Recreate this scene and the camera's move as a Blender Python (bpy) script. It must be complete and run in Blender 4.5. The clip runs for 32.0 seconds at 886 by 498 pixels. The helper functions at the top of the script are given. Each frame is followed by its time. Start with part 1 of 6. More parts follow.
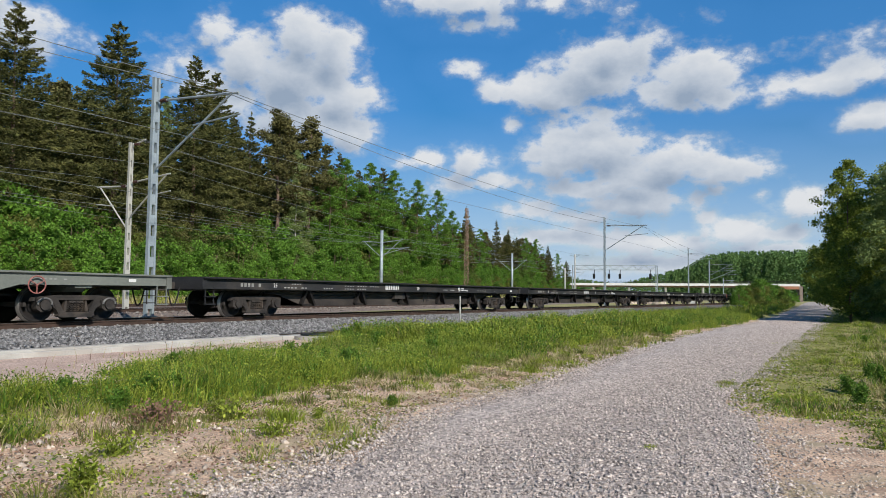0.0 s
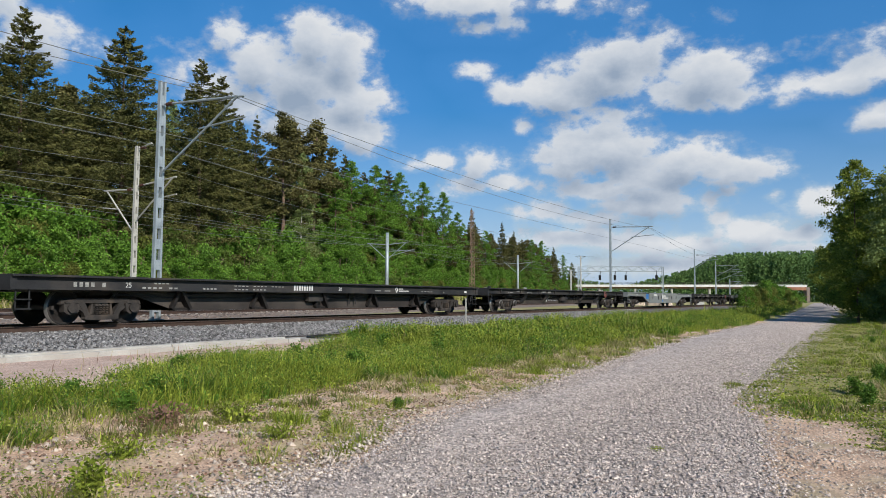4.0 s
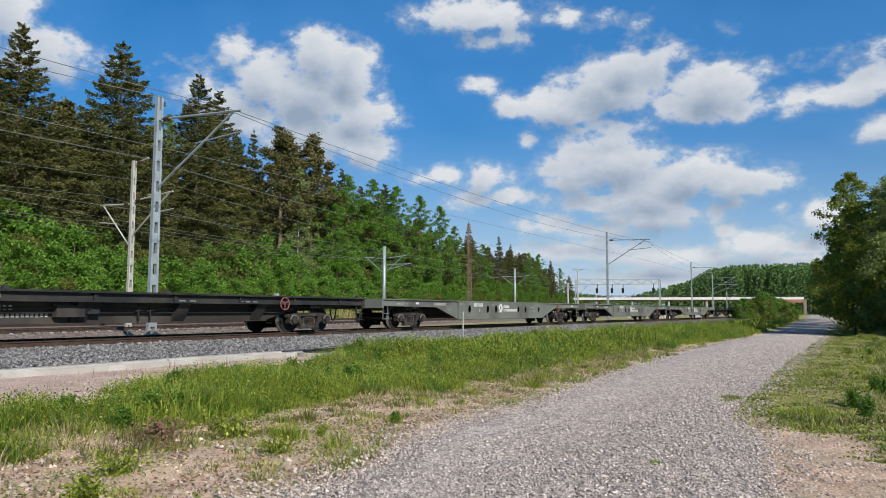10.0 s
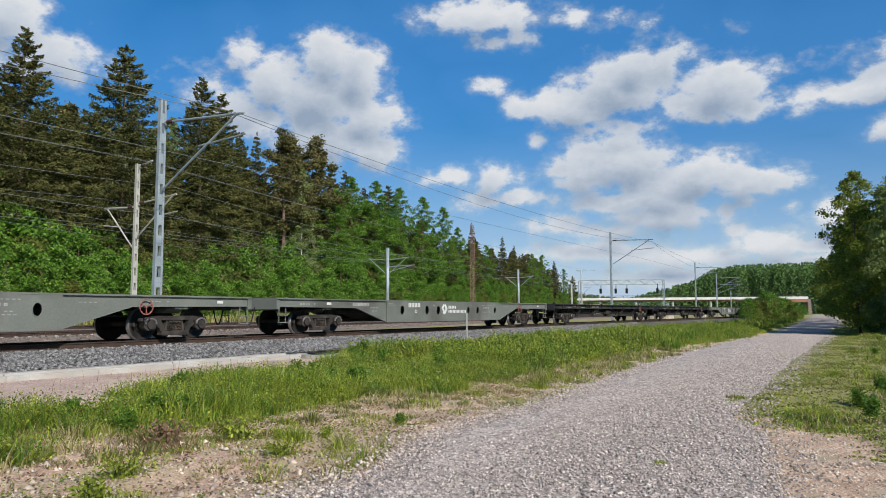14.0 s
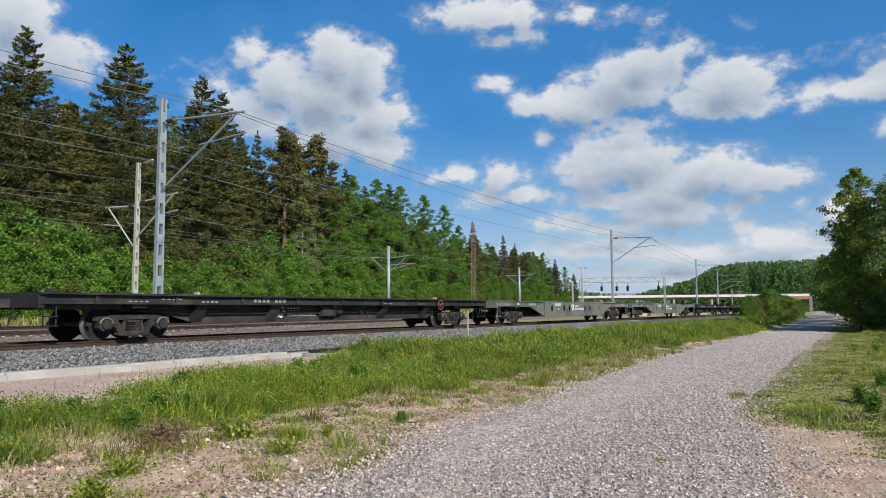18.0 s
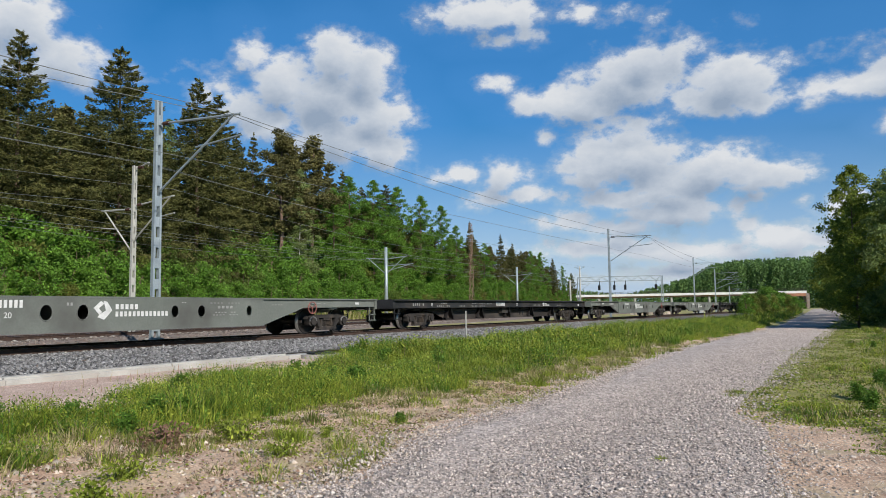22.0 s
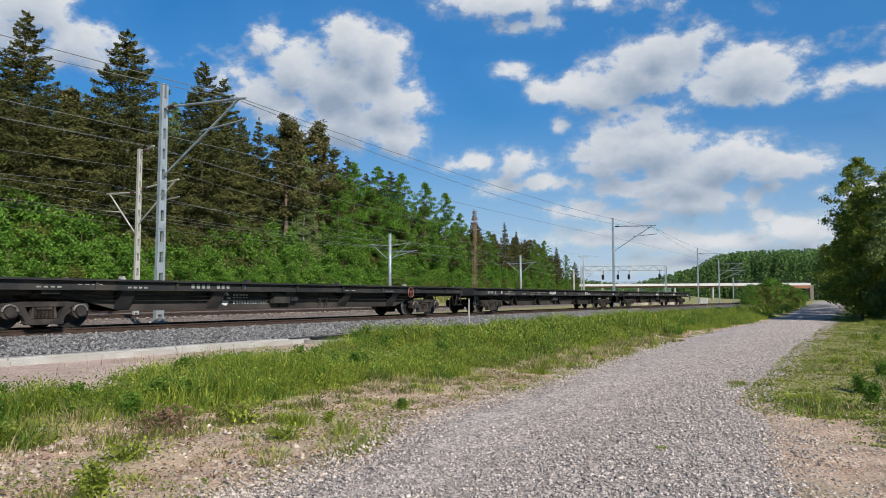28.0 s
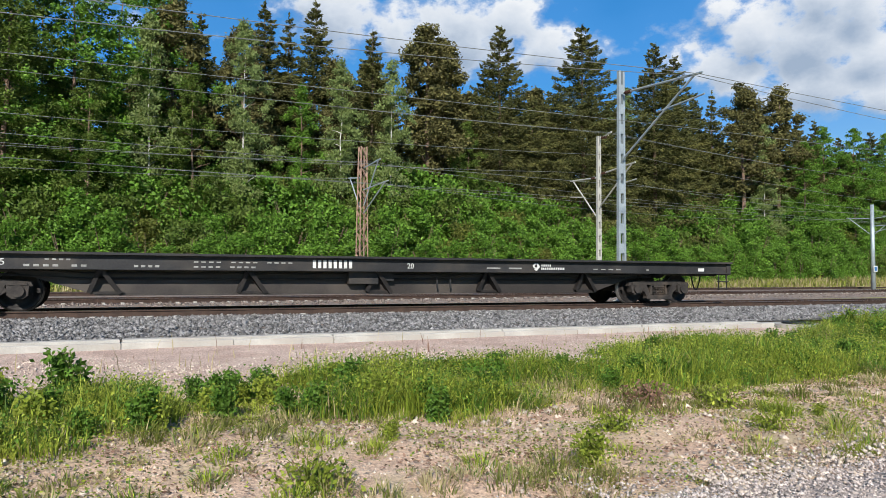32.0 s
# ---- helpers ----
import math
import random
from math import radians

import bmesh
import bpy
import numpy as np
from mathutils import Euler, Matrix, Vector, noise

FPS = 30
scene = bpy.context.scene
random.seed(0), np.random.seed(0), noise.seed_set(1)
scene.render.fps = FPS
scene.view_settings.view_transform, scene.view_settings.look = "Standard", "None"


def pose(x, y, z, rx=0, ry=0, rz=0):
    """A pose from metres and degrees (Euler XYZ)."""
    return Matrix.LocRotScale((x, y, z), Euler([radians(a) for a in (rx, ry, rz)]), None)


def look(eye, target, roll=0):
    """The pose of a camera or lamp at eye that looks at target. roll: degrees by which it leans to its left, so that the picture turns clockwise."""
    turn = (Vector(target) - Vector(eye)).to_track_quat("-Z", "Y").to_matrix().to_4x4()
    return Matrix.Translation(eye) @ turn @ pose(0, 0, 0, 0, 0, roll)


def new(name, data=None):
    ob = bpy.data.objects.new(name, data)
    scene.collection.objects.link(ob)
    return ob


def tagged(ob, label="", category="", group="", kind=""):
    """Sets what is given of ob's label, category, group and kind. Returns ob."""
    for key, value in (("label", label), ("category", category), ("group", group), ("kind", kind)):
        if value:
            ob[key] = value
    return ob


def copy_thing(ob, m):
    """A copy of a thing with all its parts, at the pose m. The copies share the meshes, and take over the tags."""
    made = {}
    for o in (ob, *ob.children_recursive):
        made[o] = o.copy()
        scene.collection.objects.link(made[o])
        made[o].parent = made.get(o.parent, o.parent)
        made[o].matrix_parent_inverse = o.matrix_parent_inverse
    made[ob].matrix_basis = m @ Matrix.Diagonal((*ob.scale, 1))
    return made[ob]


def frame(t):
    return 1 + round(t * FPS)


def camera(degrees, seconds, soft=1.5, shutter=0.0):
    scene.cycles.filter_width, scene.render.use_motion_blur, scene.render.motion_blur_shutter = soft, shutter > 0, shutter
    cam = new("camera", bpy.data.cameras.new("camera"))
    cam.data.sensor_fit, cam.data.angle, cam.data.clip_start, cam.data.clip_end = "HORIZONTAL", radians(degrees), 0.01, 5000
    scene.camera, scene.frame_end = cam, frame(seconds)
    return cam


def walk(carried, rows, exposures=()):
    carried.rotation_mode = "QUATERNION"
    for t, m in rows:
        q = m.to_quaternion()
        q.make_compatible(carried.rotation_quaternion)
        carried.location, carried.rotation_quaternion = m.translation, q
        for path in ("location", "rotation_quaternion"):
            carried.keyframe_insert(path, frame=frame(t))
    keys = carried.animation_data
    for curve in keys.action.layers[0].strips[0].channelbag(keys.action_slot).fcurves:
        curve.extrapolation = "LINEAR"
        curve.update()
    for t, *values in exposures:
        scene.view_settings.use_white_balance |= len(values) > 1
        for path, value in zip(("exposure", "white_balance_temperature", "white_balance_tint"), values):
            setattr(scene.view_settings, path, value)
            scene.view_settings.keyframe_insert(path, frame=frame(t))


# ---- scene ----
# World: X to the right of the railway line, Y along it away from the eye, Z up; the ground at the eye is 0.
cam = camera(62.57, 32.0, 0.75)
EYE = 1.6
ROWS = [
    (0.0, 0.000, 0.000, 93.60, -0.56, 30.47),
    (0.5, 0.000, 0.000, 93.65, -0.60, 30.57),
    (1.0, 0.000, 0.000, 93.64, -0.67, 30.60),
    (1.5, 0.000, 0.000, 93.68, -0.56, 30.63),
    (2.0, 0.000, 0.000, 93.82, -0.40, 30.62),
    (2.5, 0.000, 0.000, 93.74, -0.31, 30.69),
    (3.0, 0.000, 0.000, 93.77, -0.37, 30.74),
    (3.5, 0.000, 0.000, 93.73, -0.34, 30.88),
    (5.5, 0.000, 0.000, 93.96, -0.50, 31.00),
    (6.0, 0.000, 0.000, 94.01, -0.55, 31.06),
    (6.5, 0.000, 0.000, 94.17, -0.58, 31.07),
    (7.0, 0.000, 0.000, 94.26, -0.62, 31.00),
    (7.5, 0.000, 0.000, 94.37, -0.53, 30.98),
    (8.0, 0.000, 0.000, 94.42, -0.40, 30.88),
    (8.5, 0.000, 0.000, 94.45, -0.30, 30.76),
    (9.0, 0.000, 0.000, 94.50, -0.28, 30.73),
    (9.5, 0.000, 0.000, 94.65, -0.21, 30.70),
    (10.0, 0.000, 0.000, 94.82, -0.16, 30.69),
    (10.5, 0.000, 0.000, 94.93, -0.07, 30.93),
    (11.0, 0.000, 0.000, 95.05, 0.02, 31.06),
    (11.5, 0.000, 0.000, 95.03, -0.03, 31.10),
    (12.0, 0.000, 0.000, 94.96, 0.01, 31.14),
    (12.5, 0.000, 0.000, 94.96, 0.17, 31.11),
    (13.0, 0.000, 0.000, 94.97, 0.27, 31.10),
    (13.5, 0.000, 0.000, 94.90, 0.25, 30.90),
    (14.0, 0.000, 0.000, 94.92, 0.12, 30.98),
    (14.5, 0.000, 0.000, 94.86, 0.20, 31.06),
    (16.5, 0.000, 0.000, 94.52, 0.32, 31.23),
    (17.0, 0.000, 0.000, 94.56, 0.39, 31.09),
    (17.5, 0.000, 0.000, 94.56, 0.40, 31.13),
    (18.0, 0.000, 0.000, 94.77, 0.26, 31.06),
    (18.5, 0.000, 0.000, 94.84, 0.29, 31.21),
    (19.0, 0.000, 0.000, 94.93, 0.32, 31.12),
    (19.5, 0.000, 0.000, 94.91, 0.22, 31.11),
    (20.0, 0.000, 0.000, 94.92, 0.09, 31.15),
    (20.5, 0.000, 0.000, 94.85, 0.32, 31.10),
    (21.0, 0.000, 0.000, 94.91, 0.49, 31.02),
    (21.5, 0.000, 0.000, 94.85, 0.69, 30.89),
    (22.0, 0.000, 0.000, 94.80, 0.80, 30.90),
    (22.5, 0.000, 0.000, 94.87, 0.45, 30.78),
    (23.0, 0.000, 0.000, 94.78, 0.35, 30.83),
    (23.5, 0.000, 0.000, 94.82, 0.28, 30.66),
    (24.0, 0.000, 0.000, 94.82, 0.31, 30.55),
    (24.5, 0.000, 0.000, 94.78, 0.64, 30.61),
    (25.0, 0.000, 0.000, 94.79, 0.41, 30.71),
    (25.5, 0.000, 0.000, 94.76, 0.31, 30.80),
    (27.5, 0.000, 0.000, 93.97, -0.13, 31.04),
    (28.0, 0.000, 0.000, 93.80, 0.02, 31.15),
    (28.5, 0.000, 0.000, 93.79, -0.01, 31.19),
    (29.0, 0.000, 0.000, 93.75, -0.06, 31.18),
    (29.5, 0.000, 0.000, 93.64, -0.09, 31.22),
    (30.0, -0.013, -0.009, 93.43, -0.08, 31.18),
    (30.5, -0.117, -0.049, 93.20, -0.12, 32.49),
    (31.0, -0.185, -0.080, 92.82, -0.33, 41.26),
    (31.5, -0.206, -0.060, 92.40, -0.08, 52.98),
    (32.0, -0.176, -0.158, 92.15, -0.27, 65.68),]
walk(cam, [(t, pose(x, y, EYE, rx, ry, rz)) for t, x, y, rx, ry, rz in ROWS], exposures=[(0.0, 0.0), (30.0, -0.03), (31.0, -0.04), (32.0, 0.28)])

# ---- world, sun ----
SUN_AZ, SUN_EL = 119.0, 32.0
world = bpy.data.worlds.new("sky")
scene.world = world
world.use_nodes = True
wn = world.node_tree.nodes
wl = world.node_tree.links
sky = wn.new("ShaderNodeTexSky")
sky.sky_type = 'NISHITA'
sky.sun_disc = False
sky.sun_elevation, sky.sun_rotation = radians(SUN_EL), radians(SUN_AZ)
sky.air_density, sky.dust_density, sky.ozone_density = 1.0, 0.15, 3.5
wn["Background"].inputs["Strength"].default_value = 0.09
hue = wn.new("ShaderNodeHueSaturation")
hue.inputs["Saturation"].default_value = 1.45
wl.new(sky.outputs[0], hue.inputs["Color"])
wl.new(hue.outputs[0], wn["Background"].inputs["Color"])
sun = new("sun", bpy.data.lights.new("sun", 'SUN'))
sun.data.energy, sun.data.angle, sun.data.color = 5.6, radians(0.55), (1.0, 0.955, 0.885)
sa, se = radians(SUN_AZ), radians(SUN_EL)
sun.matrix_world = look((60, -60, 80), Vector((60, -60, 80)) - Vector((math.sin(sa) * math.cos(se), math.cos(sa) * math.cos(se), math.sin(se))))

# ---- materials ----
def material(name, c1, c2, scale=3.0, fine=40.0, rough=0.8, metal=0.0, bump=0.3, dist=0.02, c3=None, island=0.0, obrand=0.0, spec=0.4, trans=0.0, stretch=(1, 1, 1), cells=0.0, soft=0.0):
    """Two colours mixed by noise at two scales, with relief; c3: a third colour in patches (rust, dirt)."""
    m = bpy.data.materials.new(name)
    m.use_nodes = True
    nt = m.node_tree
    N, L = nt.nodes, nt.links
    b = N["Principled BSDF"]
    tc = N.new("ShaderNodeTexCoord")
    mp = N.new("ShaderNodeMapping")
    mp.inputs["Scale"].default_value = stretch
    L.new(tc.outputs["Object"], mp.inputs["Vector"])
    def noise_tex(s, d=4):
        n = N.new("ShaderNodeTexNoise")
        n.inputs["Scale"].default_value, n.inputs["Detail"].default_value = s, d
        L.new(mp.outputs[0], n.inputs["Vector"])
        return n
    big, small = noise_tex(scale), noise_tex(fine, 3)
    mixf = N.new("ShaderNodeMath")
    mixf.operation = 'MULTIPLY_ADD'
    L.new(big.outputs["Fac"], mixf.inputs[0])
    mixf.inputs[1].default_value = 0.6
    sm = N.new("ShaderNodeMath")
    sm.operation = 'MULTIPLY'
    L.new(small.outputs["Fac"], sm.inputs[0])
    sm.inputs[1].default_value = 0.4
    L.new(sm.outputs[0], mixf.inputs[2])
    ramp = N.new("ShaderNodeValToRGB")
    ramp.color_ramp.elements[0].position, ramp.color_ramp.elements[1].position = 0.34, 0.66
    ramp.color_ramp.elements[0].color, ramp.color_ramp.elements[1].color = (*c1, 1), (*c2, 1)
    L.new(mixf.outputs[0], ramp.inputs[0])
    col = ramp.outputs[0]
    if cells:      # single stones, each of its own tone
        vo = N.new("ShaderNodeTexVoronoi")
        vo.inputs["Scale"].default_value = cells
        L.new(mp.outputs[0], vo.inputs["Vector"])
        vr = N.new("ShaderNodeValToRGB")
        vr.color_ramp.elements[0].color, vr.color_ramp.elements[1].color = (0.42 + soft, 0.42 + soft, 0.43 + soft, 1), (1.5 - soft, 1.48 - soft, 1.46 - soft, 1)
        sp = N.new("ShaderNodeSeparateColor")
        L.new(vo.outputs["Color"], sp.inputs[0])
        L.new(sp.outputs[0], vr.inputs[0])
        vm = N.new("ShaderNodeMixRGB")
        vm.blend_type = 'MULTIPLY'
        vm.inputs[0].default_value = 1
        L.new(col, vm.inputs[1])
        L.new(vr.outputs[0], vm.inputs[2])
        col = vm.outputs[0]
    if c3:
        p = noise_tex(scale * 0.45, 5)
        r2 = N.new("ShaderNodeValToRGB")
        r2.color_ramp.elements[0].position, r2.color_ramp.elements[1].position = 0.52, 0.66
        L.new(p.outputs["Fac"], r2.inputs[0])
        mx = N.new("ShaderNodeMixRGB")
        mx.inputs[2].default_value = (*c3, 1)
        L.new(r2.outputs[0], mx.inputs[0])
        L.new(col, mx.inputs[1])
        col = mx.outputs[0]
    if island or obrand:
        src = N.new("ShaderNodeNewGeometry").outputs["Random Per Island"] if island else N.new("ShaderNodeObjectInfo").outputs["Random"]
        mr = N.new("ShaderNodeMapRange")
        k = island or obrand
        mr.inputs[3].default_value, mr.inputs[4].default_value = 1 - k, 1 + k
        L.new(src, mr.inputs[0])
        mu = N.new("ShaderNodeMixRGB")
        mu.blend_type = 'MULTIPLY'
        mu.inputs[0].default_value = 1
        L.new(col, mu.inputs[1])
        L.new(mr.outputs[0], mu.inputs[2])
        col = mu.outputs[0]
    L.new(col, b.inputs["Base Color"])
    b.inputs["Roughness"].default_value, b.inputs["Metallic"].default_value = rough, metal
    b.inputs["Specular IOR Level"].default_value = spec
    if bump:
        bp = N.new("ShaderNodeBump")
        bp.inputs["Strength"].default_value, bp.inputs["Distance"].default_value = bump, dist
        L.new(mixf.outputs[0], bp.inputs["Height"])
        L.new(bp.outputs[0], b.inputs["Normal"])
    if trans:
        tr = N.new("ShaderNodeBsdfTranslucent")
        L.new(col, tr.inputs["Color"])
        ms = N.new("ShaderNodeMixShader")
        ms.inputs[0].default_value = trans
        L.new(b.outputs[0], ms.inputs[1])
        L.new(tr.outputs[0], ms.inputs[2])
        L.new(ms.outputs[0], N["Material Output"].inputs[0])
    return m

def leaf_mat(name, c1, c2, island=0.35, rough=0.6, trans=0.3, scale=0.5):
    return material(name, c1, c2, scale=scale, fine=3.0, rough=rough, bump=0, island=island, trans=trans, spec=0.25)

M = dict(
    soil=material("verge_soil", (0.38, 0.25, 0.17), (0.69, 0.51, 0.37), 2.2, 34, 0.95, bump=1.0, dist=0.05, c3=(0.42, 0.335, 0.215), cells=48, soft=0.26),
    field=material("meadow_soil", (0.19, 0.195, 0.05), (0.37, 0.325, 0.13), 0.9, 28, 0.95, bump=0.9, dist=0.05, c3=(0.34, 0.28, 0.16)),
    path=material("path_gravel", (0.295, 0.252, 0.222), (0.52, 0.452, 0.405), 1.2, 40, 0.9, bump=0.7, dist=0.02, cells=20, soft=0.08),
    pink=material("pinkish_gravel", (0.40, 0.28, 0.22), (0.60, 0.46, 0.38), 1.5, 60, 0.95, bump=0.8, dist=0.03, cells=50, soft=0.2),
    ballast=material("ballast_bed", (0.075, 0.073, 0.072), (0.17, 0.167, 0.165), 5, 30, 0.95, bump=1.0, dist=0.06, c3=(0.20, 0.155, 0.125), cells=14),
    old_ballast=material("brown_ballast", (0.13, 0.10, 0.08), (0.27, 0.23, 0.20), 5, 24, 0.95, bump=1.0, dist=0.06, c3=(0.20, 0.13, 0.09)),
    stone=material("grey_stone", (0.060, 0.058, 0.057), (0.30, 0.292, 0.284), 9, 40, 0.85, bump=0.3, island=0.6),
    brownstone=material("brown_ballast_stone", (0.11, 0.085, 0.070), (0.31, 0.255, 0.215), 9, 40, 0.85, bump=0.3, island=0.5),
    pebble=material("light_pebble", (0.25, 0.208, 0.188), (0.58, 0.505, 0.452), 20, 80, 0.85, bump=0.2, island=0.5),
    sandstone=material("pale_stone", (0.34, 0.265, 0.20), (0.62, 0.53, 0.44), 8, 50, 0.9, bump=0.4, island=0.35),
    concrete=material("weathered_concrete", (0.31, 0.295, 0.265), (0.45, 0.43, 0.39), 1.6, 45, 0.9, bump=0.3, dist=0.01, c3=(0.34, 0.31, 0.27), obrand=0.03),
    rail=material("rusty_rail", (0.032, 0.020, 0.015), (0.075, 0.045, 0.032), 5, 60, 0.8, 0.1, 0.2),
    railhead=material("polished_railhead", (0.30, 0.29, 0.28), (0.46, 0.44, 0.42), 4, 60, 0.3, 0.9, 0.05),
    black=material("black_wagon_paint", (0.016, 0.016, 0.017), (0.035, 0.035, 0.036), 1.6, 22, 0.55, 0.0, 0.08, c3=(0.055, 0.048, 0.042), spec=0.25),
    sillblack=material("dusty_black_paint", (0.021, 0.0175, 0.016), (0.042, 0.035, 0.031), 1.2, 25, 0.55, 0.0, 0.1, c3=(0.062, 0.052, 0.044)),
    grey=material("grey_wagon_paint", (0.112, 0.122, 0.106), (0.160, 0.170, 0.150), 0.9, 18, 0.55, 0.0, 0.05, c3=(0.085, 0.084, 0.075)),
    palegrey=material("pale_grey_wagon_paint", (0.135, 0.15, 0.148), (0.185, 0.20, 0.196), 0.9, 18, 0.55, 0.0, 0.05, c3=(0.15, 0.155, 0.145)),
    cast=material("cast_steel_bogie", (0.018, 0.016, 0.015), (0.055, 0.047, 0.041), 4, 40, 0.75, 0.2, 0.3, c3=(0.075, 0.058, 0.045)),
    wheel=material("oily_wheel_steel", (0.010, 0.009, 0.009), (0.035, 0.03, 0.027), 3, 30, 0.6, 0.3, 0.15),
    adapter=material("worn_adapter", (0.13, 0.125, 0.12), (0.24, 0.23, 0.22), 6, 50, 0.5, 0.4, 0.1),
    tread=material("worn_tread", (0.20, 0.19, 0.18), (0.36, 0.34, 0.32), 4, 50, 0.35, 0.8, 0.05),
    white=material("white_marking", (0.46, 0.46, 0.44), (0.64, 0.64, 0.62), 6, 40, 0.7, bump=0),
    dimwhite=material("dusty_marking", (0.17, 0.17, 0.16), (0.33, 0.33, 0.31), 8, 40, 0.75, bump=0),
    blue=material("blue_panel", (0.02, 0.10, 0.30), (0.04, 0.15, 0.38), 2, 30, 0.5, bump=0.05),
    red=material("faded_red_paint", (0.22, 0.075, 0.065), (0.30, 0.12, 0.10), 6, 40, 0.6, bump=0.1),
    deck=material("worn_deck", (0.05, 0.048, 0.045), (0.11, 0.10, 0.09), 1.5, 30, 0.85, bump=0.3),
    galv=material("galvanised_steel", (0.25, 0.29, 0.315), (0.39, 0.44, 0.465), 2.2, 30, 0.5, 0.35, 0.1),
    rust=material("rusted_lattice", (0.20, 0.125, 0.085), (0.34, 0.23, 0.17), 3, 30, 0.85, 0.1, 0.2),
    polecon=material("pole_concrete", (0.28, 0.28, 0.25), (0.42, 0.41, 0.37), 1.5, 30, 0.85, bump=0.15),
    palecon=material("pale_concrete", (0.56, 0.55, 0.52), (0.72, 0.71, 0.68), 0.8, 20, 0.85, bump=0.1),
    wire=material("weathered_copper_wire", (0.15, 0.16, 0.155), (0.23, 0.24, 0.23), 5, 30, 0.6, 0.3, 0),
    insul=material("brown_porcelain", (0.05, 0.025, 0.018), (0.09, 0.045, 0.03), 5, 30, 0.25, bump=0),
    bark=material("conifer_bark", (0.10, 0.065, 0.045), (0.22, 0.15, 0.11), 1.5, 14, 0.95, bump=0.8, dist=0.04, stretch=(3, 3, 0.6)),
    birchbark=material("birch_bark", (0.40, 0.38, 0.34), (0.66, 0.64, 0.58), 1.2, 9, 0.85, bump=0.3, c3=(0.10, 0.09, 0.08), stretch=(1, 1, 2.5)),
    spruce=leaf_mat("spruce_needles", (0.046, 0.056, 0.015), (0.135, 0.130, 0.038), 0.45, 0.8, 0.14),
    pine=leaf_mat("pine_needles", (0.072, 0.074, 0.025), (0.165, 0.148, 0.052), 0.45, 0.8, 0.18),
    birch=leaf_mat("birch_leaves", (0.130, 0.180, 0.052), (0.240, 0.300, 0.100), 0.25, 0.6, 0.35),
    shrub=leaf_mat("alder_leaves", (0.058, 0.138, 0.013), (0.160, 0.292, 0.036), 0.45, 0.6, 0.24),
    aspen=leaf_mat("aspen_leaves", (0.055, 0.098, 0.014), (0.145, 0.200, 0.036), 0.4, 0.6, 0.28),
    olive=leaf_mat("willow_leaves", (0.130, 0.160, 0.030), (0.240, 0.255, 0.060), 0.28, 0.6, 0.5),
    pathbirch=leaf_mat("path_birch_leaves", (0.120, 0.170, 0.022), (0.290, 0.330, 0.055), 0.4, 0.6, 0.45),
    grass=leaf_mat("green_grass", (0.165, 0.225, 0.022), (0.37, 0.41, 0.062), 0.45, 0.65, 0.38, 1.2),
    lush=leaf_mat("lush_herbs", (0.055, 0.130, 0.014), (0.150, 0.260, 0.034), 0.4, 0.6, 0.35, 1.2),
    straw=leaf_mat("dry_grass", (0.28, 0.23, 0.11), (0.46, 0.39, 0.21), 0.3, 0.8, 0.25, 1.5),
    redherb=leaf_mat("reddish_herb", (0.20, 0.105, 0.075), (0.30, 0.19, 0.125), 0.3, 0.7, 0.25, 2),
    litter=leaf_mat("withered_litter", (0.10, 0.07, 0.045), (0.25, 0.18, 0.12), 0.4, 0.85, 0.1, 2),
    flower=leaf_mat("yellow_flowers", (0.55, 0.42, 0.02), (0.70, 0.55, 0.05), 0.15, 0.6, 0.2),
    dark=material("black_signal_paint", (0.008, 0.008, 0.009), (0.016, 0.016, 0.017), 4, 30, 0.6, bump=0),
    brick=material("red_brown_girder", (0.24, 0.10, 0.055), (0.36, 0.17, 0.10), 0.8, 6, 0.8, bump=0.1),
    farwood=leaf_mat("distant_canopy", (0.072, 0.148, 0.042), (0.150, 0.245, 0.072), 0.25, 0.7, 0.2, 0.08),
)

# ---- mesh helpers ----
def box(bm, x0, x1, y0, y1, z0, z1, top=None):
    """A box; top=(sx, sy) scales its upper face."""
    cx, cy = (x0 + x1) / 2, (y0 + y1) / 2
    sx, sy = top or (1, 1)
    v = [bm.verts.new(p) for p in ((x0, y0, z0), (x1, y0, z0), (x1, y1, z0), (x0, y1, z0))]
    w = [bm.verts.new((cx + (a - cx) * sx, cy + (b - cy) * sy, z1)) for a, b in ((x0, y0), (x1, y0), (x1, y1), (x0, y1))]
    bm.faces.new(v[::-1]), bm.faces.new(w)
    for i in range(4):
        j = (i + 1) % 4
        bm.faces.new((v[i], v[j], w[j], w[i]))

def beam(bm, a, b, w, h=None, up=(0, 0, 1)):
    """A bar of rectangular section from a to b."""
    a, b = Vector(a), Vector(b)
    d = (b - a).normalized()
    s = d.cross(Vector(up))
    s = s.normalized() if s.length > 1e-4 else Vector((1, 0, 0))
    u = s.cross(d)
    h = h or w
    ring = [[bm.verts.new(p + s * (i * w / 2) + u * (j * h / 2)) for i, j in ((-1, -1), (1, -1), (1, 1), (-1, 1))] for p in (a, b)]
    bm.faces.new(ring[0][::-1]), bm.faces.new(ring[1])
    for i in range(4):
        j = (i + 1) % 4
        bm.faces.new((ring[0][i], ring[0][j], ring[1][j], ring[1][i]))

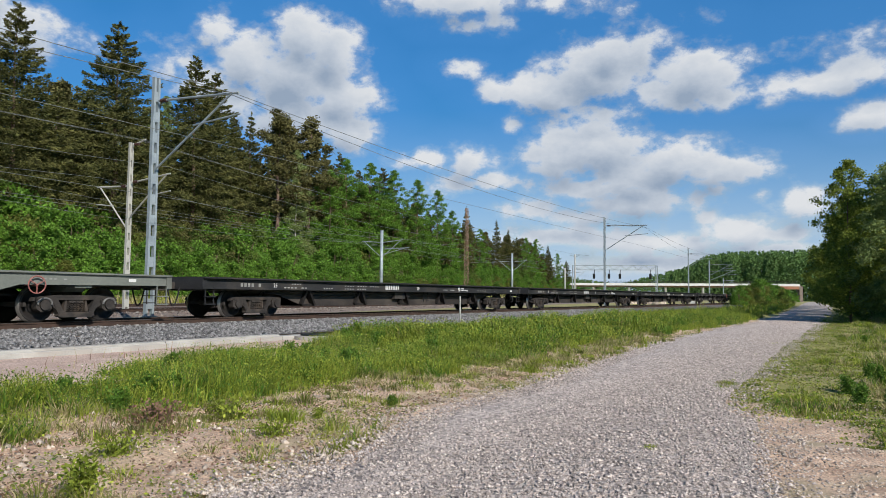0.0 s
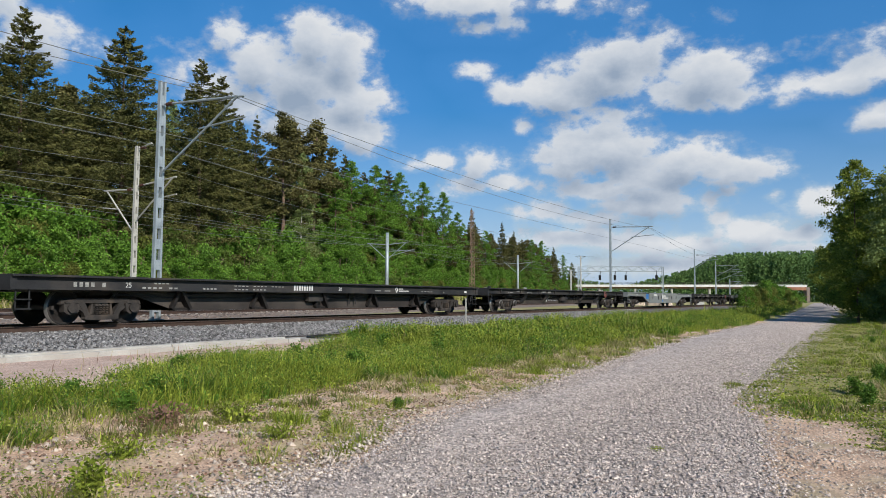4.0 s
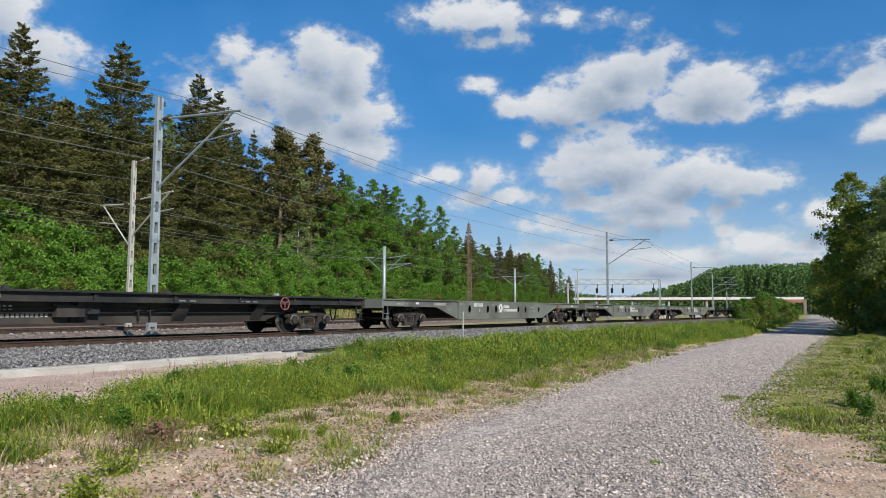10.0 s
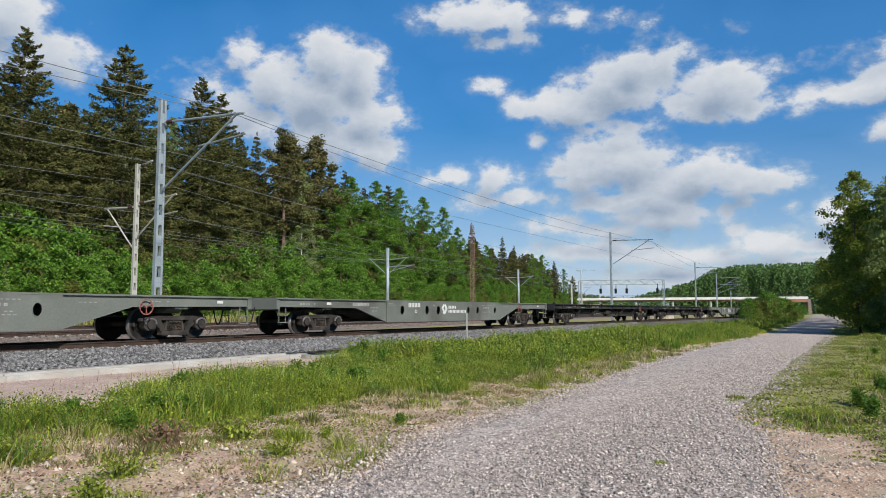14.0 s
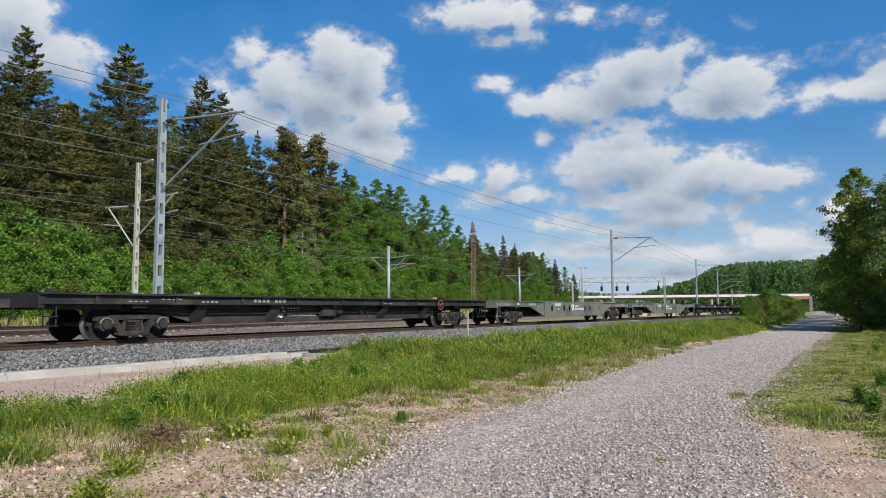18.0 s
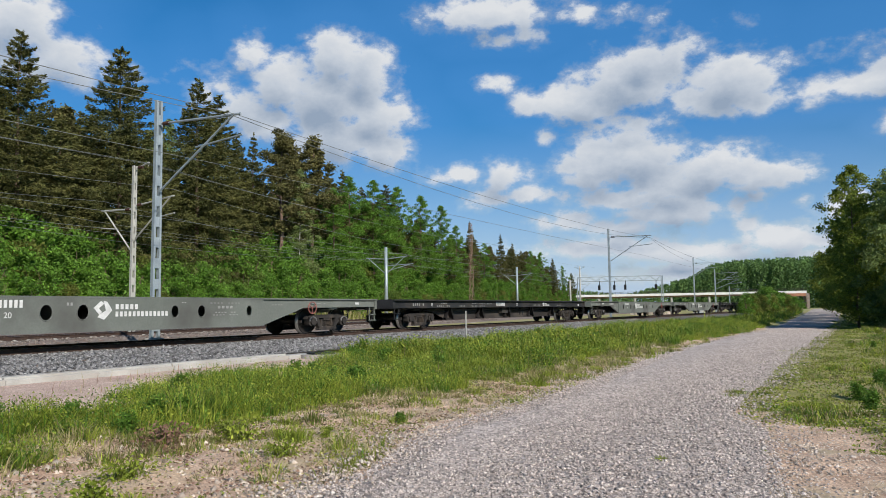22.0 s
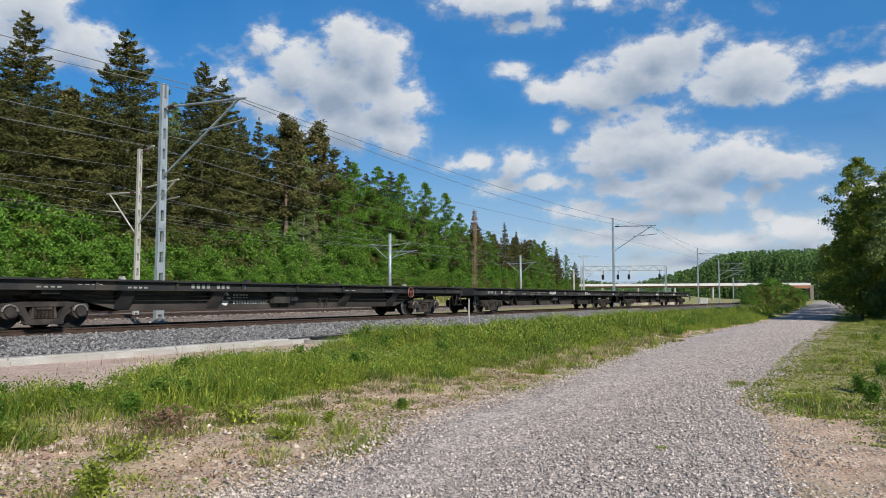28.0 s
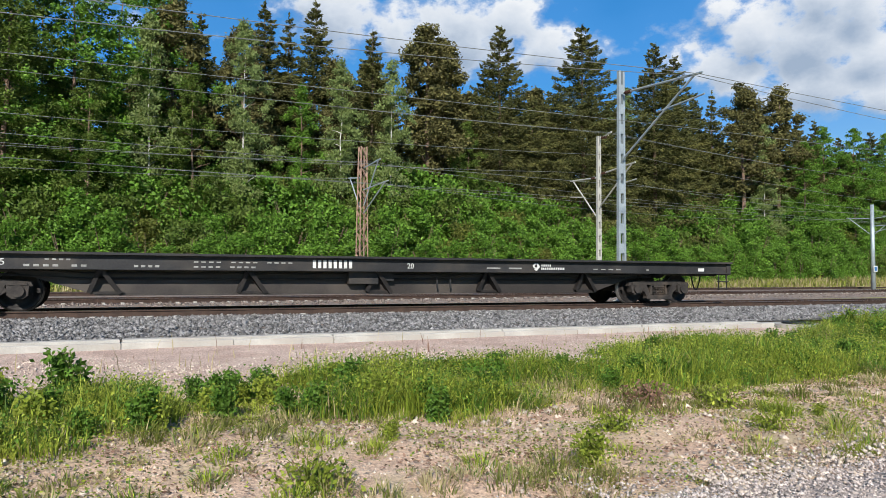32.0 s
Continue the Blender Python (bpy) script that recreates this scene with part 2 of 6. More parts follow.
def tube(bm, pts, radii, n=8, caps=True):
    """A round tube through pts."""
    rings = []
    for i, p in enumerate(pts):
        p = Vector(p)
        d = (Vector(pts[min(i + 1, len(pts) - 1)]) - Vector(pts[max(i - 1, 0)])).normalized()
        s = d.cross(Vector((0, 0, 1)) if abs(d.z) < 0.9 else Vector((1, 0, 0))).normalized()
        u = s.cross(d)
        r = radii[i] if hasattr(radii, "__len__") else radii
        rings.append([bm.verts.new(p + (s * math.cos(k * 2 * math.pi / n) + u * math.sin(k * 2 * math.pi / n)) * r) for k in range(n)])
    for a, b in zip(rings, rings[1:]):
        for k in range(n):
            bm.faces.new((a[k], a[(k + 1) % n], b[(k + 1) % n], b[k]))
    if caps:
        bm.faces.new(rings[0][::-1]), bm.faces.new(rings[-1])

def prism(bm, outline, x0, x1):
    """An outline of (y, z) pushed from x0 to x1."""
    a = [bm.verts.new((x0, y, z)) for y, z in outline]
    b = [bm.verts.new((x1, y, z)) for y, z in outline]
    bm.faces.new(a), bm.faces.new(b[::-1])
    n = len(a)
    for i in range(n):
        bm.faces.new((a[i], b[i], b[(i + 1) % n], a[(i + 1) % n]))

def mesh_of(name, bm, mats, smooth=False):
    bmesh.ops.recalc_face_normals(bm, faces=bm.faces)
    me = bpy.data.meshes.new(name)
    bm.to_mesh(me)
    bm.free()
    for m in mats if isinstance(mats, (list, tuple)) else [mats]:
        me.materials.append(m)
    if smooth:
        me.polygons.foreach_set("use_smooth", [True] * len(me.polygons))
    return me

def part(name, bm, mat, parent, label="", smooth=False, bevel=0.0):
    if bevel:
        bmesh.ops.bevel(bm, geom=[e for e in bm.edges if len(e.link_faces) == 2 and e.calc_face_angle(0) > 0.5], offset=bevel, segments=1, affect='EDGES')
    ob = new(name, bm if isinstance(bm, bpy.types.Mesh) else mesh_of(name, bm, mat, smooth))
    ob.parent = parent
    if label:
        ob["label"] = label
    return ob

def empty(name, label, category, group="", m=None, kind=""):
    ob = new(name)
    ob.empty_display_size = 0.2
    if m is not None:
        ob.matrix_basis = m
    return tagged(ob, label, category, group, kind)

def solid(name, bm, mat, label, category, group="", kind="", smooth=False):
    return tagged(new(name, mesh_of(name, bm, mat, smooth)), label, category, group, kind)

def raw(name, verts, faces, mats, idx=None):
    me = bpy.data.meshes.new(name)
    me.from_pydata([tuple(v) for v in verts], [], faces)
    for m in mats if isinstance(mats, (list, tuple)) else [mats]:
        me.materials.append(m)
    if idx is not None:
        me.polygons.foreach_set("material_index", idx)
    me.update()
    return me

def np_mesh(name, verts, quads, mats, idx=None):
    """A mesh from arrays: verts (n, 3), faces (m, 3 or 4)."""
    me = bpy.data.meshes.new(name)
    k = quads.shape[1]
    me.vertices.add(len(verts))
    me.vertices.foreach_set("co", np.ascontiguousarray(verts, dtype=np.float32).ravel())
    me.loops.add(quads.size)
    me.loops.foreach_set("vertex_index", np.ascontiguousarray(quads, dtype=np.int32).ravel())
    me.polygons.add(len(quads))
    me.polygons.foreach_set("loop_start", np.arange(0, quads.size, k, dtype=np.int32))
    me.polygons.foreach_set("loop_total", np.full(len(quads), k, dtype=np.int32))
    for m in mats if isinstance(mats, (list, tuple)) else [mats]:
        me.materials.append(m)
    if idx is not None:
        me.polygons.foreach_set("material_index", np.asarray(idx, dtype=np.int32))
    me.update(calc_edges=True)
    return me

RNG = np.random.default_rng(7)

# ---- the lie of the land ----
RAIL = 0.777          # top of the rails
TRACK_X = -19.67      # middle of the train's track
CURVE_Y, CURVE_R = 110.0, 1250.0

def track_x(y, x0=TRACK_X):
    return x0 - (max(0.0, y - CURVE_Y) ** 2) / (2 * CURVE_R)

def track_turn(y):
    return math.degrees(math.atan(max(0.0, y - CURVE_Y) / CURVE_R))

PATH_L = [(-60, -2.5), (-8, -3.3), (0, -4.0), (4.5, -4.4), (5.8, -4.35), (6.7, -4.65), (7.4, -4.95), (8.5, -5.2), (11, -5.1), (13, -5.2), (16.2, -5.6), (22, -6.05), (27, -6.45), (32.6, -6.75), (40, -6.6), (48, -6.4), (80, -7.9), (156, -12.4), (340, -24.0)]
PATH_R = [(-60, 3.0), (-4, 2.4), (2, 0.6), (6.6, -0.68), (8.4, -1.0), (10.5, -1.45), (11.4, -1.9), (12.8, -2.04), (15.3, -2.07), (19.5, -2.3), (25.4, -2.5), (32, -2.56), (41, -2.8), (85, -3.7), (166, -6.9), (340, -19.0)]
BAND_F = [(-30, -7.0), (-1, -7.0), (1, -7.7), (8, -7.7), (9, -8.0), (12, -7.4), (16, -7.6), (21, -8.2), (27, -8.1), (33, -7.5), (48, -7.2), (90, -9.2), (156, -13.4), (200, -17.0)]      # front of the tall grass
BAND_B = [(-30, -9.9), (0, -9.9), (5, -10.4), (8, -11.2), (14, -12.2), (18, -14.0), (110, -14.4), (156, -17.0), (200, -20.0)]        # its back

def along(table, y):
    return float(np.interp(y, [p[0] for p in table], [p[1] for p in table]))

def ground_z(x, y):
    """Height of the ground sheet, without the beds laid on it."""
    d = x - track_x(y)          # distance right of the track's middle
    z = np.interp(d, [-60, -46, -38, -30, -26, -4, 3.2, 5.2, 9.5, 11.5, 14, 17], [4.2, 3.4, 2.0, 0.75, 0.45, 0.40, 0.40, 0.14, 0.10, 0.10, 0.02, 0.0])
    return float(z)

# ---- ground, beds and path ----
def sheet(name, xs_of, ys, zf, mat, nx, label, category, kind="structure"):
    """A sheet over rows ys; xs_of(y) gives its two sides."""
    v, f = [], []
    for y in ys:
        a, b = xs_of(y)
        for i in range(nx + 1):
            x = a + (b - a) * i / nx
            v.append((x, y, zf(x, y)))
    for j in range(len(ys) - 1):
        for i in range(nx):
            k = j * (nx + 1) + i
            f.append((k, k + 1, k + nx + 2, k + nx + 1))
    me = raw(name, v, f, mat)
    me.polygons.foreach_set("use_smooth", [True] * len(me.polygons))
    return tagged(new(name, me), label, category, kind=kind)

YS = [-40 + 1.0 * i for i in range(111)] + [72 + 4 * i for i in range(83)]
def lumps(x, y, a=0.05):
    return a * noise.noise(Vector((x * 0.45, y * 0.45, 0.3))) + 0.4 * a * noise.noise(Vector((x * 1.7, y * 1.7, 4.1)))

def soil_z(x, y):
    """Mounds, clods and hollows of the sandy verge."""
    return lumps(x, y, 0.09) + 0.035 * noise.noise(Vector((x * 1.4, y * 1.4, 8))) + 0.025 * noise.noise(Vector((x * 3.1, y * 3.1, 3)))

gx = [-3000, -900, -300, -150, -110, -90, -80, -74, -68, -63, -58, -54, -50, -46, -42, -38, -34, -30, -26, -23, -20, -17, -16] + [-15.5 + 0.5 * i for i in range(14)] + [-8.5 + 0.2 * i for i in range(26)] + [-3.3 + 0.5 * i for i in range(20)] + [8, 9.5, 14, 22, 40, 90, 300, 900, 3000]
gy = [-3000, -800, -250, -90, -50, -30, -20] + [-14 + 0.5 * i for i in range(20)] + [-4 + 0.2 * i for i in range(110)] + [18 + 0.5 * i for i in range(36)] + [36 + i for i in range(25)] + [64 + 5 * i for i in range(20)] + [180, 220, 270, 340, 450, 700, 1300, 3000]
gv = [(x, y, ground_z(x, y) + (-0.12 if along(PATH_L, y) + 1.0 < x < along(PATH_R, y) - 1.0 and -70 < y < 330 else min(soil_z(x, y), -0.03) if along(PATH_L, y) + 0.1 < x < along(PATH_R, y) - 0.1 and -70 < y < 330 else soil_z(x, y) if -14 < x < 30 and y < 160 else 0)) for y in gy for x in gx]
gf = [(j * len(gx) + i, j * len(gx) + i + 1, (j + 1) * len(gx) + i + 1, (j + 1) * len(gx) + i) for j in range(len(gy) - 1) for i in range(len(gx) - 1)]
gme = raw("ground", gv, gf, [M["soil"], M["field"]])
gi = []
for p in gme.polygons:
    c = p.center
    w_ = 1.6 * noise.noise(Vector((c.x * 0.35, c.y * 0.35, 7))) + 0.8 * noise.noise(Vector((c.x * 1.1, c.y * 1.1, 2)))
    gi.append(0 if (-8.4 + 0.8 * w_ < c.x < 7 and -40 < c.y < 10.6 - 1.1 * max(-2.5, c.x + 0.07) + w_) or (along(BAND_F, c.y) - 0.2 + 0.5 * w_ < c.x < along(PATH_L, c.y) + 1.5 and c.y < 60) or (-16 < c.x < -10.6 and c.y < 20) else 1)
gme.polygons.foreach_set("material_index", gi)
gme.polygons.foreach_set("use_smooth", [True] * len(gi))
tagged(new("ground", gme), "uneven sandy soil and meadow ground beside the railway", "ground", kind="structure")

def wob(y, s):
    return 0.16 * noise.noise(Vector((y * 0.55, s, 0))) + 0.07 * noise.noise(Vector((y * 2.1, s, 5)))

PYS = [-40 + 0.5 * i for i in range(220)] + [70 + 3 * i for i in range(90)]
sheet("path", lambda y: (along(PATH_L, y) + wob(y, 1.0), along(PATH_R, y) + 2.2 * wob(y, 9.0)), PYS,
      lambda x, y: max(ground_z(x, y), 0) - 0.05 + 0.10 * min(1.0, max(0.0, min(x - along(PATH_L, y), along(PATH_R, y) - x) / 0.7 + 0.25)) + 0.02 * noise.noise(Vector((x * 0.6, y * 0.3, 2))), M["path"], 22, "grey crushed-stone path running along the railway", "path")
sheet("gravel_strip", lambda y: (-14.85, -8.3), [-40 + i for i in range(60)],
      lambda x, y: float(np.interp(x, [-14.8, -13.5, -10.6, -8.3], [0.235, 0.20, 0.185, -0.03])) + lumps(x, y, 0.03), M["pink"], 14, "pinkish fine gravel strip below the concrete edge", "gravel strip")

def bed(name, x0, ys, mat, half_top, half_foot, z_top, z_foot, label):
    """A raised ballast bed along a track."""
    prof = [(-half_foot, z_foot), (-half_top, z_top), (-0.9, z_top - 0.01), (0, z_top - 0.03), (0.9, z_top - 0.01), (half_top, z_top), (half_foot, z_foot)]
    v, f = [], []
    for y in ys:
        for d, z in prof:
            v.append((x0(y) + d, y, z + 0.02 * noise.noise(Vector((d * 2, y * 0.8, 1)))))
    n = len(prof)
    for j in range(len(ys) - 1):
        for i in range(n - 1):
            f.append((j * n + i, j * n + i + 1, (j + 1) * n + i + 1, (j + 1) * n + i))
    return tagged(new(name, raw(name, v, f, mat)), label, "ballast", kind="structure")

def track2_x(y):
    return -28.9 - 0.135 * max(-30, min(y, 110)) - max(0.0, y - 110) * 0.05 - (max(0.0, y - CURVE_Y) ** 2) / (2 * CURVE_R)

def track3_x(y):
    return track2_x(y) - 10.5

TYS = [-40 + 2 * i for i in range(80)] + [120 + 6 * i for i in range(52)]
bed("ballast_1", track_x, TYS, M["ballast"], 1.95, 4.52, RAIL - 0.19, 0.385, "grey crushed-rock ballast bed of the near track")
bed("ballast_2", track2_x, TYS, M["old_ballast"], 2.6, 4.2, RAIL - 0.19, 0.40, "brownish ballast bed of the second track")
bed("ballast_3", track3_x, TYS, M["old_ballast"], 2.4, 4.2, RAIL - 0.19, 0.40, "brownish ballast bed of the far track")

def rail_mesh(name, xf, side):
    prof = [(-0.075, -0.18), (0.075, -0.18), (0.07, -0.165), (0.01, -0.15), (0.01, -0.045), (0.036, -0.035), (0.036, -0.004), (0.028, 0.0), (-0.028, 0.0), (-0.036, -0.004), (-0.036, -0.035), (-0.01, -0.045), (-0.01, -0.15), (-0.07, -0.165)]
    n = len(prof)
    v = [(xf(y) + side * 0.797 + d, y, RAIL + z) for y in TYS for d, z in prof]
    f, idx = [], []
    for j in range(len(TYS) - 1):
        for i in range(n):
            f.append((j * n + i, j * n + (i + 1) % n, (j + 1) * n + (i + 1) % n, (j + 1) * n + i))
            idx.append(1 if 6 <= i <= 8 else 0)
    return raw(name, v, f, [M["rail"], M["railhead"]], idx)

def sleeper_mesh():
    bm = bmesh.new()
    box(bm, -1.3, 1.3, -0.13, 0.13, -0.41, -0.186, (0.98, 0.8))
    for s in (-1, 1):
        box(bm, s * 0.797 - 0.15, s * 0.797 - 0.085, -0.06, 0.06, -0.186, -0.14)
        box(bm, s * 0.797 + 0.085, s * 0.797 + 0.15, -0.06, 0.06, -0.186, -0.14)
    return mesh_of("sleeper", bm, M["concrete"])

SLEEPER = sleeper_mesh()
for nm, xf, lab, n_sl in (("railway_track", track_x, "near railway track of rusty rails with bright worn heads", 130), ("railway_track", track2_x, "second railway track with rust-brown rails", 110), ("railway_track", track3_x, "far railway track with rust-brown rails", 0)):
    tr = empty(nm, lab, "railway track", "railway tracks", kind="structure")
    for s in (-1, 1):
        part("rail", rail_mesh("rail", xf, s), None, tr)
    for i in range(n_sl):
        y = -14 + 0.61 * i
        o = part("sleeper", SLEEPER, None, tr)
        o.matrix_basis = pose(xf(y), y, RAIL, 0, 0, 0 if nm == "railway_track" and xf is track_x else 7.7)

# concrete edging along the near track, with its capping and joints
edge = empty("concrete_edging", "pale weathered concrete edging of long slabs beside the ballast", "concrete edging", kind="structure")
def edging_piece():
    bm = bmesh.new()
    box(bm, -0.21, 0.21, 0.004, 1.996, 0.02, 0.355)
    bmesh.ops.bevel(bm, geom=list(bm.edges), offset=0.012, segments=1, affect='EDGES')
    return mesh_of("edging_slab", bm, M["concrete"])
def capping_piece():
    bm = bmesh.new()
    box(bm, -0.24, 0.11, 0.02, 3.98, 0.325, 0.40)
    bmesh.ops.bevel(bm, geom=list(bm.edges), offset=0.01, segments=1, affect='EDGES')
    return mesh_of("capping", bm, M["concrete"])
EP, CP = edging_piece(), capping_piece()
for i in range(27):
    o = part("edging_slab", EP, None, edge)
    o.matrix_basis = pose(-15.01 + random.uniform(-0.012, 0.012), -36 + 2 * i, random.uniform(-0.008, 0.004), 0, random.uniform(-0.4, 0.4), 0)
for i in range(13):
    o = part("capping", CP, None, edge)
    o.matrix_basis = pose(-15.01 + random.uniform(-0.01, 0.01), -36 + 4 * i, random.uniform(-0.004, 0.006))

# drain well with its lid at the end of the edging
well = empty("drain_well", "low concrete drain well with a dark iron lid", "drain well", m=pose(-14.45, 17.0, 0.05))
bm = bmesh.new()
tube(bm, [(0, 0, 0), (0, 0, 0.30)], 0.62, 24)
part("ring", bm, M["concrete"], well)
bm = bmesh.new()
tube(bm, [(0, 0, 0.30), (0, 0, 0.345)], 0.42, 24)
box(bm, -0.06, 0.06, -0.2, 0.2, 0.34, 0.365)
part("lid", bm, M["dark"], well, "dark cast-iron lid")

# ---- train ----
SPEED = [(0.0, 14.46), (2.0, 13.84), (4.0, 14.61), (6.0, 14.24), (8.0, 14.22), (10.0, 14.2), (12.0, 14.3), (14.0, 14.32), (16.0, 14.78), (18.0, 15.29), (20.0, 14.81), (22.0, 15.38), (24.0, 15.42), (26.0, 15.86), (28.0, 16.3), (30.0, 15.85), (32.0, 16.23)]
def run(t):
    """Metres that the train has gone by t seconds."""
    tt = np.linspace(0, 32, 1601)
    v = np.interp(tt, [a for a, _ in SPEED], [b for _, b in SPEED])
    s = np.concatenate([[0], np.cumsum((v[1:] + v[:-1]) / 2 * 0.02)])
    return float(np.interp(t, tt, s))

PITCH = dict(A=25.304, B=25.408, C=25.285)
WR = 0.475

def wheelset_parts():
    bm = bmesh.new()
    tube(bm, [(-1.12, 0, 0), (1.12, 0, 0)], 0.085, 10)
    axle = mesh_of("axle", bm, M["wheel"], True)
    wheels = []
    for s in (-1, 1):
        bm = bmesh.new()
        prof = [(0.67, 0.02, 0), (0.67, 0.12, 0), (0.73, 0.16, 0), (0.735, 0.36, 0), (0.70, 0.40, 0), (0.70, 0.505, 0), (0.725, 0.505, 1), (0.735, 0.478, 1), (0.83, 0.470, 0), (0.83, 0.405, 0), (0.765, 0.37, 0), (0.75, 0.16, 0), (0.83, 0.13, 0), (0.83, 0.02, 0)]
        n = 28
        rings = [[bm.verts.new((s * x, r * math.cos(2 * math.pi * k / n), r * math.sin(2 * math.pi * k / n))) for k in range(n)] for x, r, _ in prof]
        for j in range(len(prof) - 1):
            for k in range(n):
                fc = bm.faces.new((rings[j][k], rings[j][(k + 1) % n], rings[j + 1][(k + 1) % n], rings[j + 1][k]))
                fc.material_index = 1 if prof[j][2] else 0
                fc.smooth = True
        for k in range(3):       # cast marks, so that the turning shows
            a = k * 2 * math.pi / 3
            box(bm, s * 0.752, s * 0.775, 0.24 * math.cos(a) - 0.03, 0.24 * math.cos(a) + 0.03, 0.24 * math.sin(a) - 0.03, 0.24 * math.sin(a) + 0.03)
        wheels.append(mesh_of("wheel", bm, [M["wheel"], M["tread"]]))
    return axle, wheels

AXLE, WHEELS = wheelset_parts()

def side_frame_mesh(s):
    """Cast side frame of a three-piece bogie, with its windows, on side s."""
    bm = bmesh.new()
    x0, x1 = s * 0.96, s * 1.12
    prism(bm, [(-1.22, 0.56), (-1.18, 0.66), (-0.62, 0.72), (0.62, 0.72), (1.18, 0.66), (1.22, 0.56), (0.70, 0.59), (-0.70, 0.59)], x0, x1)          # upper chord
    prism(bm, [(-0.70, 0.60), (-0.52, 0.60), (-0.36, 0.28), (-0.50, 0.22)], x0, x1)
    prism(bm, [(0.70, 0.60), (0.50, 0.22), (0.36, 0.28), (0.52, 0.60)], x0, x1)
    prism(bm, [(-0.52, 0.16), (-0.44, 0.13), (0.44, 0.13), (0.52, 0.16), (0.48, 0.27), (-0.48, 0.27)], x0 - s * 0.02, x1 + s * 0.02)                       # spring seat
    prism(bm, [(-0.36, 0.28), (-0.30, 0.60), (-0.26, 0.60), (-0.27, 0.28)], x0, x1 - s * 0.03)
    prism(bm, [(0.36, 0.28), (0.27, 0.28), (0.26, 0.60), (0.30, 0.60)], x0, x1 - s * 0.03)
    for y in (-0.925, 0.925):   # axle box with its adapter and cap
        prism(bm, [(y - 0.20, 0.36), (y - 0.22, 0.58), (y - 0.14, 0.64), (y + 0.14, 0.64), (y + 0.22, 0.58), (y + 0.20, 0.36), (y + 0.10, 0.29), (y - 0.10, 0.29)], s * 0.93, s * 1.17)
        tube(bm, [(s * 1.16, y, 0.46), (s * 1.235, y, 0.46)], 0.135, 14)
        box(bm, s * 1.0, s * 1.19, y - 0.19, y + 0.19, 0.585, 0.625)
        beam(bm, (s * 1.04, y + (0.22 if y < 0 else -0.22), 0.50), (s * 1.04, y + (0.52 if y < 0 else -0.52), 0.30), 0.14, 0.10)
    return mesh_of("side_frame", bm, M["cast"])

def spring_mesh(s):
    bm = bmesh.new()
    for k in range(5):
        y = -0.21 + 0.105 * k
        for i in range(6):
            z = 0.28 + 0.048 * i
            tube(bm, [(s * 1.06 + 0.045 * math.cos(a), y + 0.045 * math.sin(a), z + 0.006 * a) for a in (0, 1.57, 3.14, 4.71, 6.28)], 0.013, 4, False)
    return mesh_of("spring_nest", bm, M["cast"])

SIDEF = {s: side_frame_mesh(s) for s in (-1, 1)}
SPRING = {s: spring_mesh(s) for s in (-1, 1)}
bm = bmesh.new()
box(bm, -1.10, 1.10, -0.2, 0.2, 0.52, 0.70, (0.96, 0.9))
box(bm, -0.95, 0.95, -1.35, -1.28, 0.42, 0.52)
box(bm, -0.95, 0.95, 1.28, 1.35, 0.42, 0.52)
tube(bm, [(0, 0, 0.68), (0, 0, 0.80)], 0.22, 14)
for s in (-1, 1):
    for y in (-0.46, 0.46):
        beam(bm, (s * 0.76, y, 0.62), (s * 0.76, y, 0.25), 0.07)
        box(bm, s * 0.70 - 0.06, s * 0.70 + 0.12, y - 0.05, y + 0.05, 0.36, 0.56)
BOLSTER = mesh_of("bogie", bm, M["cast"])

def adapter_mesh(s):
    """Pale worn bearing adapter over an axle end."""
    bm = bmesh.new()
    for y in (0.0,):
        n = 9
        pts = [(s * 1.20, y + 0.19 * math.cos(math.pi * k / n), 0.475 + 0.16 * math.sin(math.pi * k / n)) for k in range(n + 1)]
        tube(bm, pts, 0.028, 6)
    return mesh_of("adapter", bm, M["adapter"])
ADAPT = {s: adapter_mesh(s) for s in (-1, 1)}

def add_bogie(wagon, y, pale=True):
    bogie = part("bogie", BOLSTER, None, wagon, "black three-piece cast-steel bogie with two wheelsets")
    bogie.matrix_basis = pose(0, y, 0)
    for s in (-1, 1):
        part("side_frame", SIDEF[s], None, bogie)
        part("spring_nest", SPRING[s], None, bogie)["kind"] = "stuff"
        if pale:
            for a in (-0.925, 0.925):
                part("adapter", ADAPT[s], None, bogie, "pale worn bearing adapter").matrix_basis = pose(0, a, 0)
    for a in (-0.925, 0.925):
        ws = bpy.data.objects.new("wheelset", WSET)
        scene.collection.objects.link(ws)
        ws.parent = bogie
        ws.matrix_basis = pose(0, a, WR - 0.005)

# one mesh for axle and its two wheels
bm = bmesh.new()
for me in (AXLE, *WHEELS):
    bm.from_mesh(me)
WSET = bpy.data.meshes.new("wheelset")
bm.to_mesh(WSET)
bm.free()
WSET.materials.append(M["wheel"])
WSET.materials.append(M["tread"])

def bar(bm, s, x, y0, y1, z0, z1):
    """A flat painted mark on the side s."""
    box(bm, min(s * x, s * (x + 0.004)), max(s * x, s * (x + 0.004)), y0, y1, z0, z1)

